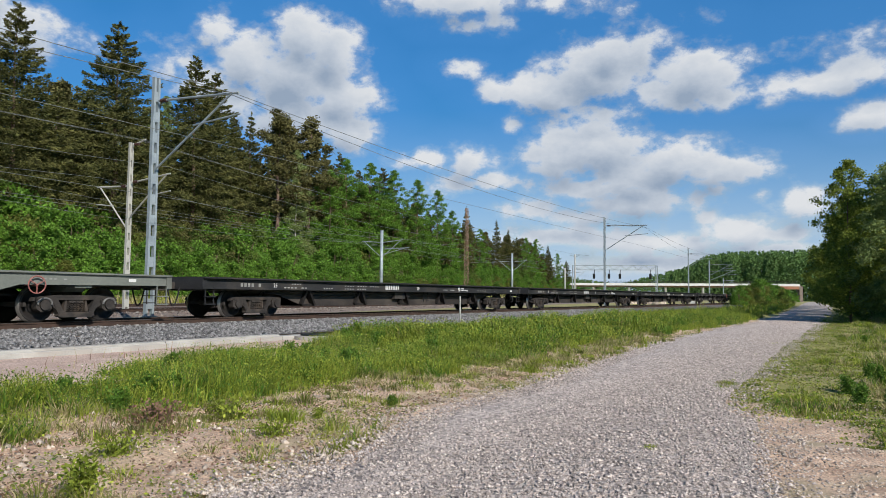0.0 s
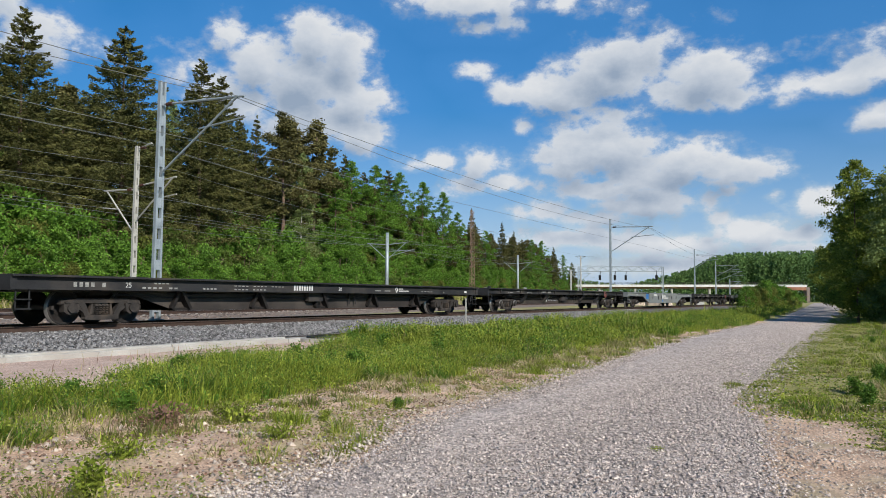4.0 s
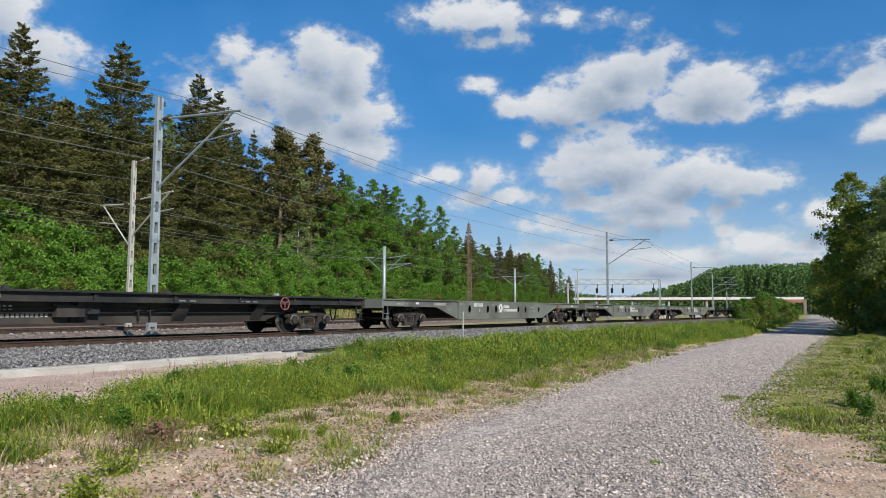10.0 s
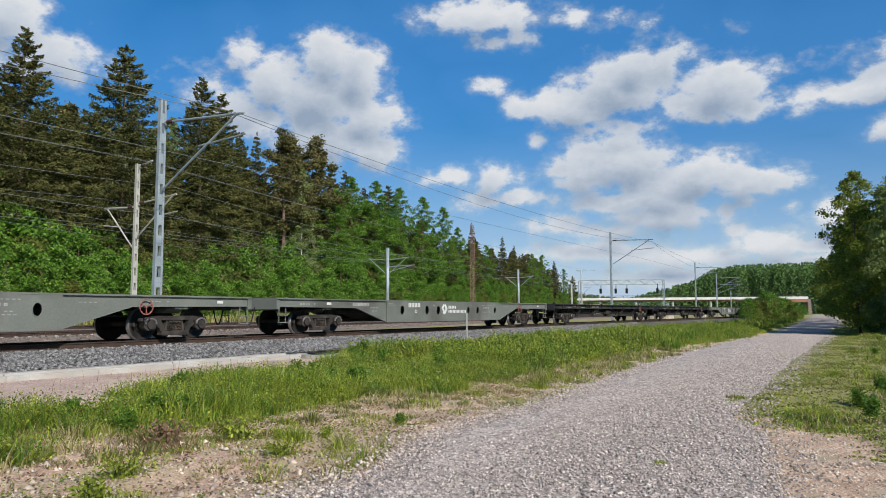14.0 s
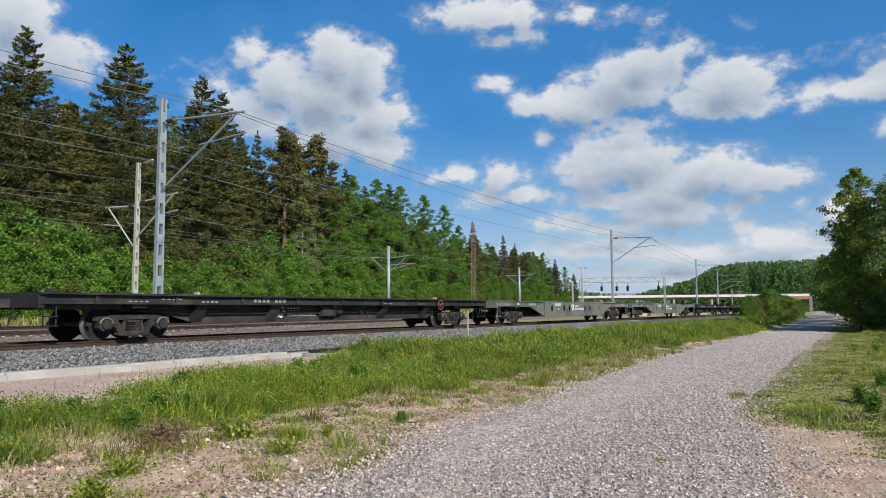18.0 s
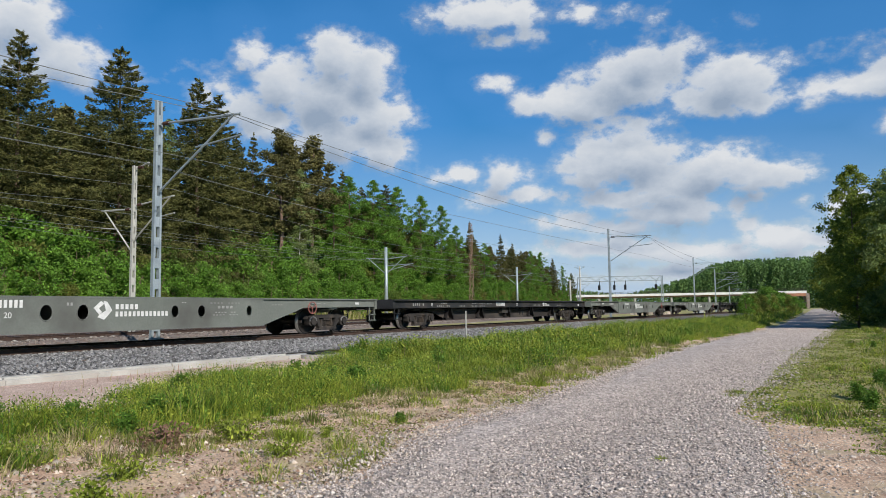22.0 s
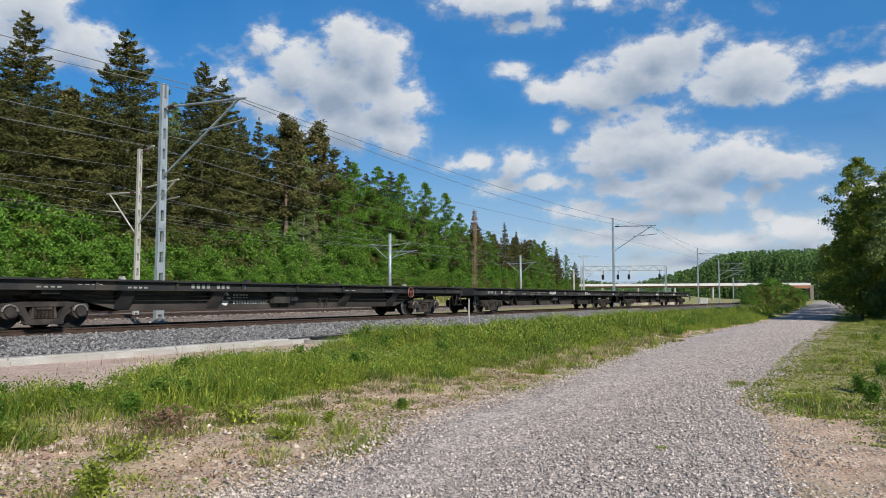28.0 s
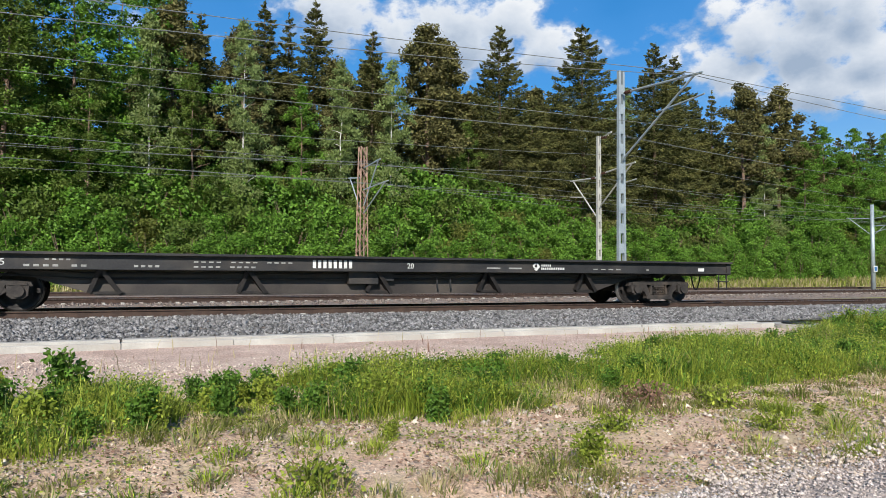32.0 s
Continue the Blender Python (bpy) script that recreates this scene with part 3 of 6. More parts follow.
def words(text, size, mat, parent, x, y, z, s):
    """Lettering on the wagon's side that faces s."""
    cu = bpy.data.curves.new("lettering", 'FONT')
    cu.body, cu.size, cu.extrude, cu.align_x = text, size, 0.002, 'CENTER'
    tmp = bpy.data.objects.new("lettering", cu)
    me = bpy.data.meshes.new_from_object(tmp)
    bpy.data.objects.remove(tmp)
    me.materials.append(mat)
    o = part("lettering", me, None, parent)
    o.matrix_basis = pose(s * (x + 0.003), y, z, 90, 0, 90 if s > 0 else -90)

def end_gear(wagon, L, half, mat, z0=0.72):
    """Couplers, end beams, hoses and steps at both ends."""
    for e in (-1, 1):
        bm = bmesh.new()
        box(bm, -half + 0.02, half - 0.02, *sorted((e * (L / 2 - 0.16), e * (L / 2 + 0.004))), 0.92, 1.325)
        part("end_beam", bm, mat, wagon)
        bm = bmesh.new()
        box(bm, -0.16, 0.16, *sorted((e * (L / 2 - 0.4), e * (L / 2 + 0.34))), 0.93, 1.16)
        box(bm, -0.21, 0.13, *sorted((e * (L / 2 + 0.30), e * (L / 2 + 0.60))), 0.88, 1.21, (0.8, 0.95))
        part("coupler", bm, M["cast"], wagon, "dark cast-steel automatic coupler")
        bm = bmesh.new()
        pts = [(-0.45 * e, e * (L / 2 + 0.05 + 0.06 * k * 0.9), 1.0 - 0.62 * math.sin(math.pi * k / 9)) for k in range(10)]
        tube(bm, pts, 0.024, 6)
        part("brake_hose", bm, M["dark"], wagon, "black rubber brake hose hanging in a loop")
        for s in (-1, 1):
            bm = bmesh.new()
            y = e * (L / 2 - 0.32)
            for d in (-0.17, 0.17):
                beam(bm, (s * (half - 0.06), y + d, 1.0), (s * (half - 0.06), y + d, 0.42), 0.03)
            for z in (0.44, 0.68):
                box(bm, s * half - 0.1, s * half + 0.02, y - 0.2, y + 0.2, z, z + 0.03)
            part("step", bm, mat, wagon)
        bm = bmesh.new()
        tube(bm, [(0.5 * e, e * (L / 2 + 0.05), 1.12), (0.6 * e, e * (L / 2 + 0.22), 0.95), (1.15 * e, e * (L / 2 + 0.20), 0.9), (1.3 * e, e * (L / 2 + 0.06), 1.02)], 0.018, 6)
        part("uncoupling_lever", bm, mat, wagon)

def handwheel(wagon, y, z, s=1):
    bm = bmesh.new()
    n = 18
    tube(bm, [(s * 1.53, y + 0.22 * math.cos(k * 2 * math.pi / n), z + 0.22 * math.sin(k * 2 * math.pi / n)) for k in range(n + 1)], 0.018, 6, False)
    for k in range(3):
        a = k * 2 * math.pi / 3 + 0.5
        beam(bm, (s * 1.53, y, z), (s * 1.53, y + 0.22 * math.cos(a), z + 0.22 * math.sin(a)), 0.022)
    beam(bm, (s * 1.0, y, z), (s * 1.54, y, z), 0.05)
    part("brake_handwheel", bm, M["red"], wagon, "faded red spoked brake handwheel")

def side_marks(wagon, groups, mat, x):
    """Unreadable painted text as bars: (y0, y1, z0, z1, pieces)."""
    for s in (-1, 1):
        bm = bmesh.new()
        for y0, y1, z0, z1, n in groups:
            w = (y1 - y0) / n
            for k in range(n):
                if n > 3 and k % 5 == 4:
                    continue
                a, b = s * (y0 + w * k), s * (y0 + w * (k + 0.6))
                bar(bm, s, x, min(a, b), max(a, b), z0, z1)
        part("marking", bm, mat, wagon)["kind"] = "stuff"

def emblem(wagon, y, z, k, x):
    """Two-bladed white diamond sign beside two lines of plain bars."""
    for s in (-1, 1):
        bm = bmesh.new()
        f = s
        for q in (((-0.30, 0.07), (-0.06, 0.28), (0.05, 0.20), (-0.13, 0.06), (-0.03, -0.05), (-0.11, -0.13)), ((0.02, 0.28), (0.14, 0.25), (0.31, 0.0), (0.05, -0.28), (-0.17, -0.20), (-0.09, -0.11), (0.10, -0.01))):
            prism(bm, [(f * (y + a * k), z + b * k) for a, b in q], s * x, s * (x + 0.004))
        for y0, y1, z0, z1, n in ((0.42, 1.25, 0.03, 0.18, 5), (0.42, 2.35, -0.19, -0.04, 13)):
            w = (y1 - y0) / n
            for j in range(n):
                a, b = f * (y + (y0 + w * j) * k), f * (y + (y0 + w * (j + 0.62)) * k)
                bar(bm, s, x, min(a, b), max(a, b), z + z0 * k, z + z1 * k)
        part("emblem", bm, M["white"], wagon, "white painted diamond sign with two lines of bars")["kind"] = "stuff"

def fill_gear(wagon, ys, mat):
    """Brake cylinder, reservoir, rods and pipes under the deck."""
    bm = bmesh.new()
    tube(bm, [(0.62, ys - 0.35, 0.86), (0.62, ys + 0.35, 0.86)], 0.17, 14)
    tube(bm, [(0.62, ys + 0.35, 0.86), (0.62, ys + 0.62, 0.86)], 0.10, 10)
    part("brake_cylinder", bm, mat, wagon)
    bm = bmesh.new()
    tube(bm, [(0.68, ys + 1.5, 0.84), (0.68, ys + 1.6, 0.84), (0.68, ys + 2.5, 0.84), (0.68, ys + 2.6, 0.84)], [0.1, 0.16, 0.16, 0.1], 14)
    part("air_reservoir", bm, mat, wagon)
    bm = bmesh.new()
    for x, z, y0, y1 in ((0.58, 0.98, -9.6, 9.6), (0.52, 0.80, -8.4, ys), (0.52, 0.72, ys + 0.6, 8.6), (-0.6, 0.98, -9.6, 9.6)):
        tube(bm, [(x, y0, z), (x, y1, z)], 0.025, 6)
    part("brake_rod", bm, mat, wagon)

def plate(bm, outline, y, t):
    """A plate across the wagon: outline of (x, z) at y, half thickness t."""
    a = [bm.verts.new((x, y - t, z)) for x, z in outline]
    b = [bm.verts.new((x, y + t, z)) for x, z in outline]
    bm.faces.new(a), bm.faces.new(b[::-1])
    n = len(a)
    for i in range(n):
        bm.faces.new((a[i], b[i], b[(i + 1) % n], a[(i + 1) % n]))

def digit_bars(wagon, y0, z0, h, n, mat, x):
    """A painted number as plain upright bars."""
    for s in (-1, 1):
        bm = bmesh.new()
        for k in range(n):
            a = y0 + k * h * 0.66
            bar(bm, s, x, *sorted((s * a, s * (a + h * 0.40))), z0, z0 + h)
        part("number_marking", bm, mat, wagon)["kind"] = "stuff"

def under_gear(wagon, mat):
    """Valve box, ladder rack and pipes that hang beside the middle sill."""
    bm = bmesh.new()
    box(bm, 1.04, 1.24, -0.95, -0.15, 0.62, 0.93)
    box(bm, 1.04, 1.2, -0.05, 0.30, 0.70, 0.93)
    beam(bm, (1.12, -1.0, 0.95), (1.12, 0.35, 0.95), 0.07)
    part("valve_box", bm, mat, wagon, "black brake valve box with pipes")
    for y in (1.55, 1.95):
        bm = bmesh.new()
        beam(bm, (1.16, y, 1.0), (1.16, y + 0.04, 0.50), 0.035)
        beam(bm, (1.16, y - 0.1, 0.78), (1.16, y + 0.2, 0.82), 0.03)
        part("release_rod", bm, mat, wagon)
    for z, x in ((0.86, 1.10), (0.74, 1.06)):
        bm = bmesh.new()
        tube(bm, [(x, -9.0, z + 0.1), (x, -7.2, z), (x, 7.2, z), (x, 9.0, z + 0.1)], 0.03, 6)
        part("brake_pipe", bm, mat, wagon)

def wagon_flat(label, deep):
    """Long black container flat with a thin side sill and a deep middle sill (deep: boxed variant)."""
    P = PITCH["B" if deep else "A"]
    L = P - 1.2
    w = empty("flat_wagon", label, "flat wagon", "wagons of the container train")
    paint = M["black"]
    zs = 1.02 if deep else 0.94
    for s in (-1, 1):   # channel side sills with flanges
        bm = bmesh.new()
        prism(bm, [(-L / 2, zs + 0.035), (L / 2, zs + 0.035), (L / 2, 1.275), (-L / 2, 1.275)], s * 1.38, s * 1.405)
        box(bm, *sorted((s * 1.32, s * 1.54)), -L / 2, L / 2, 1.272, 1.326)
        box(bm, *sorted((s * 1.34, s * 1.475)), -L / 2, L / 2, zs, zs + 0.038)
        if deep:
            for k in range(9):
                y = -L / 2 + 1.6 + k * (L - 3.2) / 8
                box(bm, *sorted((s * 1.40, s * 1.47)), y - 0.05, y + 0.05, zs + 0.03, 1.275)
        part("side_sill", bm, paint, w)
    bm = bmesh.new()    # deck: cross bearers and sheet
    box(bm, -1.33, 1.33, -L / 2 + 0.02, L / 2 - 0.02, 1.262, 1.30)
    part("deck", bm, M["deck"], w)
    bm = bmesh.new()
    hb = 0.95 if deep else 1.0
    zb = 0.46 if deep else 0.37
    for s in (-1, 1):
        prism(bm, [(-L / 2 + 0.2, 0.90), (-8.6, 0.90), (-6.9, zb), (6.9, zb), (8.6, 0.90), (L / 2 - 0.2, 0.90), (L / 2 - 0.2, 1.262), (-L / 2 + 0.2, 1.262)], s * hb - 0.012, s * hb + 0.012)
    box(bm, -hb - 0.1, hb + 0.1, -6.9, 6.9, zb - 0.022, zb)
    box(bm, -hb, hb, -L / 2 + 0.2, -8.6, 0.88, 0.90)
    box(bm, -hb, hb, 8.6, L / 2 - 0.2, 0.88, 0.90)
    part("centre_sill", bm, M["sillblack"], w)
    for k in range(5):   # outriggers from the middle sill to the sides
        y = -6.8 + 3.3 * k
        for s in (-1, 1):
            bm = bmesh.new()
            if deep:
                for d in (-0.22, 0.22):
                    plate(bm, [(s * hb, 1.262), (s * 1.38, 1.262), (s * 1.38, zs + 0.04), (s * (hb + 0.2), 0.72), (s * (hb + 0.04), zb + 0.02), (s * hb, zb + 0.02)], y + d, 0.012)
                beam(bm, (s * 1.36, y, zs + 0.03), (s * (hb + 0.2), y, 0.72), 0.44, 0.02)
                beam(bm, (s * (hb + 0.2), y, 0.72), (s * (hb + 0.03), y, zb + 0.03), 0.44, 0.02)
            else:        # open bracket: top web, foot plate; broad slanting struts draw its cast shadow
                plate(bm, [(s * hb, 1.262), (s * 1.38, 1.262), (s * 1.38, zs + 0.04), (s * (hb + 0.12), 0.96), (s * hb, 0.90)], y, 0.012)
                beam(bm, (s * (hb + 0.16), y, 0.97), (s * (hb + 0.08), y + 0.42, zb + 0.03), 0.10, 0.30, (1, 0, 0))
                beam(bm, (s * (hb + 0.16), y, 0.97), (s * (hb + 0.08), y - 0.22, zb + 0.05), 0.10, 0.14, (1, 0, 0))
                box(bm, *sorted((s * (hb + 0.02), s * (hb + 0.12))), y - 0.2, y + 0.5, zb + 0.005, zb + 0.07)
            # near-black steel on the open brackets puts their shade into the colour
            part("outrigger", bm, paint if deep else M["wheel"], w)
    for y in ((-9.1, 9.1) if deep else (-9.35, 9.35)):
        add_bogie(w, y, deep)
        bm = bmesh.new()
        box(bm, -1.36, 1.36, y - 0.24, y + 0.24, 0.92, 1.26)
        box(bm, -0.9, 0.9, y - 0.3, y + 0.3, 0.80, 0.93, (1.2, 1))
        part("body_bolster", bm, paint, w)
    fill_gear(w, -0.6, paint)
    under_gear(w, paint)
    end_gear(w, L, 1.47, paint)
    if deep:
        for k in range(6):   # container stops standing on the deck
            y = -L / 2 + 0.35 + k * (L - 0.7) / 5
            for s in (-1, 1):
                bm = bmesh.new()
                box(bm, *sorted((s * 1.25, s * 1.42)), y - 0.09, y + 0.09, 1.30, 1.42, (0.7, 0.5))
                part("container_stop", bm, M["dimwhite"] if k in (1, 4) else paint, w)
        side_marks(w, [(-4.7, -3.1, 1.10, 1.235, 8), (-6.9, -6.2, 1.08, 1.13, 4), (2.8, 3.6, 1.08, 1.11, 2), (5.2, 6.2, 1.08, 1.11, 3), (-9.5, -8.6, 1.08, 1.12, 5), (-8.4, -7.6, 1.16, 1.19, 4)], M["dimwhite"], 1.405)
        emblem(w, -2.95, 0.78, 0.84, hb + 0.013)
        handwheel(w, 7.3, 1.05)
        for s in (-1, 1):
            words("20", 0.17, M["dimwhite"], w, 1.405, s * -2.55, 1.10, s)
    else:
        side_marks(w, [(-8.3, -7.0, 1.00, 1.05, 7), (-7.9, -7.2, 1.14, 1.18, 5), (-6.1, -5.5, 1.00, 1.05, 4), (-4.8, -3.3, 1.00, 1.04, 9), (-4.8, -2.4, 1.12, 1.15, 14), (3.0, 4.4, 1.04, 1.08, 2), (-10.4, -9.4, 1.03, 1.15, 6), (6.6, 8.0, 1.04, 1.07, 5), (8.6, 8.75, 1.03, 1.07, 1)], M["dimwhite"], 1.405)
        side_marks(w, [(10.7, 11.1, 1.02, 1.12, 1)], M["white"], 1.405)
        digit_bars(w, -1.95, 1.015, 0.205, 8, M["white"], 1.405)
        emblem(w, 4.6, 1.11, 0.42, 1.406)
        for s in (-1, 1):
            words("20", 0.2, M["white"], w, 1.405, s * 0.7, 1.03, s)
            words("25", 0.2, M["white"], w, 1.405, s * -8.75, 1.03, s)
    return w

def wagon_grey(label, pale, panel):
    """Grey container flat with tall fish-belly side girders pierced by oval holes."""
    L = PITCH["C"] - 1.2
    w = empty("flat_wagon", label, "flat wagon", "wagons of the container train")
    paint = M["palegrey"] if pale else M["grey"]
    holes = [(-4.25, 0.17, 0.21), (-2.2, 0.17, 0.21), (-1.2, 0.17, 0.21), (1.75, 0.14, 0.19), (2.75, 0.15, 0.19), (4.75, 0.13, 0.18)]
    for s in (-1, 1):
        webs = {k: bmesh.new() for k in (-1, 0, 1)}
        # girder web built from columns, so that the holes go through it
        cols = [-L / 2, -9.2, -7.5, -5.4]
        for h, rx, rz in holes:
            cols += [h - 0.3, h + 0.3]
        cols += [5.4, 7.5, 9.2, L / 2]
        def low(y):
            return float(np.interp(abs(y), [5.4, 7.5, L / 2], [0.40, 1.0, 1.03]))
        def at(y, z):
            x0, x1 = (s * 1.466, s * 1.494) if inner_ else (s * 1.40, s * 1.428)
            return (bm.verts.new((x0, s * y, z)), bm.verts.new((x1, s * y, z)))
        def strip(ring_a, ring_b):
            for i in range(len(ring_a) - 1):
                a, b, c, d = ring_a[i], ring_a[i + 1], ring_b[i + 1], ring_b[i]
                bm.faces.new((a[0], b[0], c[0], d[0])), bm.faces.new((a[1], d[1], c[1], b[1]))
        starts = {round(h - 0.3, 3): (h, rx, rz) for h, rx, rz in holes}
        for a, b in zip(cols, cols[1:]):
            hole = starts.get(round(a, 3))
            inner_ = abs(a + b) / 2 < 5.4
            bm = webs[0 if inner_ else (1 if a > 0 else -1)]
            if hole is None:
                strip([at(a, low(a)), at(a, 1.275)], [at(b, low(b)), at(b, 1.275)])
            else:
                h, rx, rz = hole
                zc, n = 0.90, 20
                outer, inner = [], []
                for k in range(n + 1):
                    t = 2 * math.pi * k / n + math.pi / 4
                    c, q = math.cos(t), math.sin(t)
                    m_ = max(abs(c), abs(q))
                    zz = zc + (q / m_) * ((1.275 - zc) if q > 0 else (zc - 0.40))
                    outer.append(at(h + 0.3 * c / m_, zz))
                    inner.append(at(h + rx * c, zc + rz * q))
                strip(outer, inner)
                for i in range(n):
                    bm.faces.new((inner[i][0], inner[i + 1][0], inner[i + 1][1], inner[i][1]))
        for k in (-1, 0, 1):
            bmesh.ops.remove_doubles(webs[k], verts=webs[k].verts, dist=0.0005)
            part("girder_end" if k else "side_girder", webs[k], paint, w, "" if k else "grey fish-belly girder pierced by oval holes")
        bm = bmesh.new()
        box(bm, *sorted((s * 1.33, s * 1.50)), -L / 2, L / 2, 1.277, 1.326)
        box(bm, *sorted((s * 1.38, s * 1.50)), -5.4, 5.4, 0.375, 0.399)
        for e in (-1, 1):
            beam(bm, (s * 1.413, e * 5.4, 0.39), (s * 1.413, e * 7.5, 0.99), 0.10, 0.022)
            beam(bm, (s * 1.413, e * 7.5, 0.99), (s * 1.413, e * L / 2, 1.02), 0.10, 0.022)
            box(bm, *sorted((s * 1.40, s * 1.4935)), e * 5.4 - 0.012, e * 5.4 + 0.012, 0.41, 1.27)
        part("flange", bm, paint, w)
        for h, rx, rz in holes:
            bm = bmesh.new()
            n = 20
            pts = [(s * 1.494, s * h + rx * math.cos(2 * math.pi * k / n), 0.90 + rz * math.sin(2 * math.pi * k / n)) for k in range(n + 1)]
            tube(bm, pts, 0.018, 5, False)
            part("hole_rim", bm, paint, w)
    bm = bmesh.new()
    box(bm, -1.39, 1.39, -L / 2 + 0.02, L / 2 - 0.02, 1.265, 1.285)
    part("deck", bm, M["deck"], w)
    bm = bmesh.new()
    for s in (-1, 1):
        prism(bm, [(-L / 2 + 0.2, 0.88), (-7.6, 0.88), (-6.2, 0.55), (6.2, 0.55), (7.6, 0.88), (L / 2 - 0.2, 0.88), (L / 2 - 0.2, 1.264), (-L / 2 + 0.2, 1.264)], s * 0.3 - 0.012, s * 0.3 + 0.012)
    box(bm, -0.36, 0.36, -6.2, 6.2, 0.53, 0.55)
    part("centre_sill", bm, M["sillblack"], w)
    for k in range(8):
        y = -5.0 + k * 10.0 / 7 + 0.35
        bm = bmesh.new()
        box(bm, -1.39, 1.39, y - 0.01, y + 0.01, 0.62, 1.264)
        part("cross_bearer", bm, paint, w)
    for y in (-9.25, 9.25):
        add_bogie(w, y)
        bm = bmesh.new()
        box(bm, -1.39, 1.39, y - 0.24, y + 0.24, 0.92, 1.262)
        box(bm, -0.9, 0.9, y - 0.3, y + 0.3, 0.80, 0.93, (1.2, 1))
        part("body_bolster", bm, paint, w)
    fill_gear(w, -0.4, M["black"])
    end_gear(w, L, 1.49, paint)
    X = 1.4945
    digit_bars(w, -3.75, 1.03, 0.19, 8, M["white"], X)
    side_marks(w, [(-5.3, -4.7, 1.10, 1.13, 4), (-5.3, -4.9, 1.16, 1.19, 3), (3.1, 4.4, 1.14, 1.165, 9), (3.4, 4.1, 0.98, 1.06, 4), (3.3, 4.2, 0.84, 0.87, 7), (3.2, 4.3, 0.76, 0.785, 8), (-1.65, -1.45, 1.08, 1.16, 2), (2.0, 2.2, 1.15, 1.18, 2)], M["dimwhite"], X)
    side_marks(w, [(-6.5, -5.9, 0.98, 1.02, 3), (-6.4, -6.0, 0.84, 0.88, 2), (5.9, 6.6, 1.08, 1.11, 5), (8.0, 8.8, 1.12, 1.15, 6), (-10.8, -9.9, 1.08, 1.15, 6)], M["dimwhite"], 1.4285)
    emblem(w, -0.62, 0.95, 0.92, X)
    for s in (-1, 1):
        words("20", 0.2, M["white"], w, X, s * -3.15, 0.78, s)
    side_marks(w, [(-9.3, -8.85, 1.10, 1.19, 1), (10.6, 11.0, 1.1, 1.19, 1)], M["white"], 1.4285)
    for s in (-1, 1):
        bm = bmesh.new()
        if panel:
            bar(bm, s, 1.4285, *sorted((s * -6.35, s * -5.45)), 0.74, 1.22)
            part("panel", bm, M["blue"], w, "blue painted panel")
            bm = bmesh.new()
            bar(bm, s, X, *sorted((s * -0.95, s * -0.55)), 0.50, 0.70)
            part("panel", bm, M["blue"], w, "blue patch below the sign")
        else:
            bar(bm, s, 1.4285, *sorted((s * -7.7, s * -6.6)), 1.06, 1.19)
            part("marking", bm, M["dimwhite"], w)
    if not panel:
        handwheel(w, 7.9, 0.98)
    return w

protos = dict(
    A=wagon_flat("long black container flat wagon with empty deck and thin sides", False),
    B=wagon_flat("black container flat wagon with deep boxed middle sill", True),
    C=wagon_grey("grey empty container flat wagon with oval holes in its side girder", False, False),
    D=wagon_grey("pale grey container flat wagon with blue panel on its side", True, True))
ORDER = "CAAABDBCCCBBCCACCBAA"
TRAIN = []
coupled = 15.405
used_protos = set()
for i, kind_ in enumerate(ORDER):
    p = PITCH["C" if kind_ == "D" else kind_]
    if i:
        coupled += p
    mid = coupled - p / 2
    if kind_ in used_protos:
        wg = copy_thing(protos[kind_], pose(TRACK_X, mid, RAIL))
    else:
        wg = protos[kind_]
        used_protos.add(kind_)
        wg.matrix_basis = pose(TRACK_X, mid, RAIL)
    TRAIN.append((wg, mid))
for nm in (1, 2, 3, 14, 18, 19):
    TRAIN[nm][0]["label"] = "long black container flat wagon with empty deck and thin sides"
TRAIN[-1][0]["label"] = "last empty long black flat wagon at the end of the train"

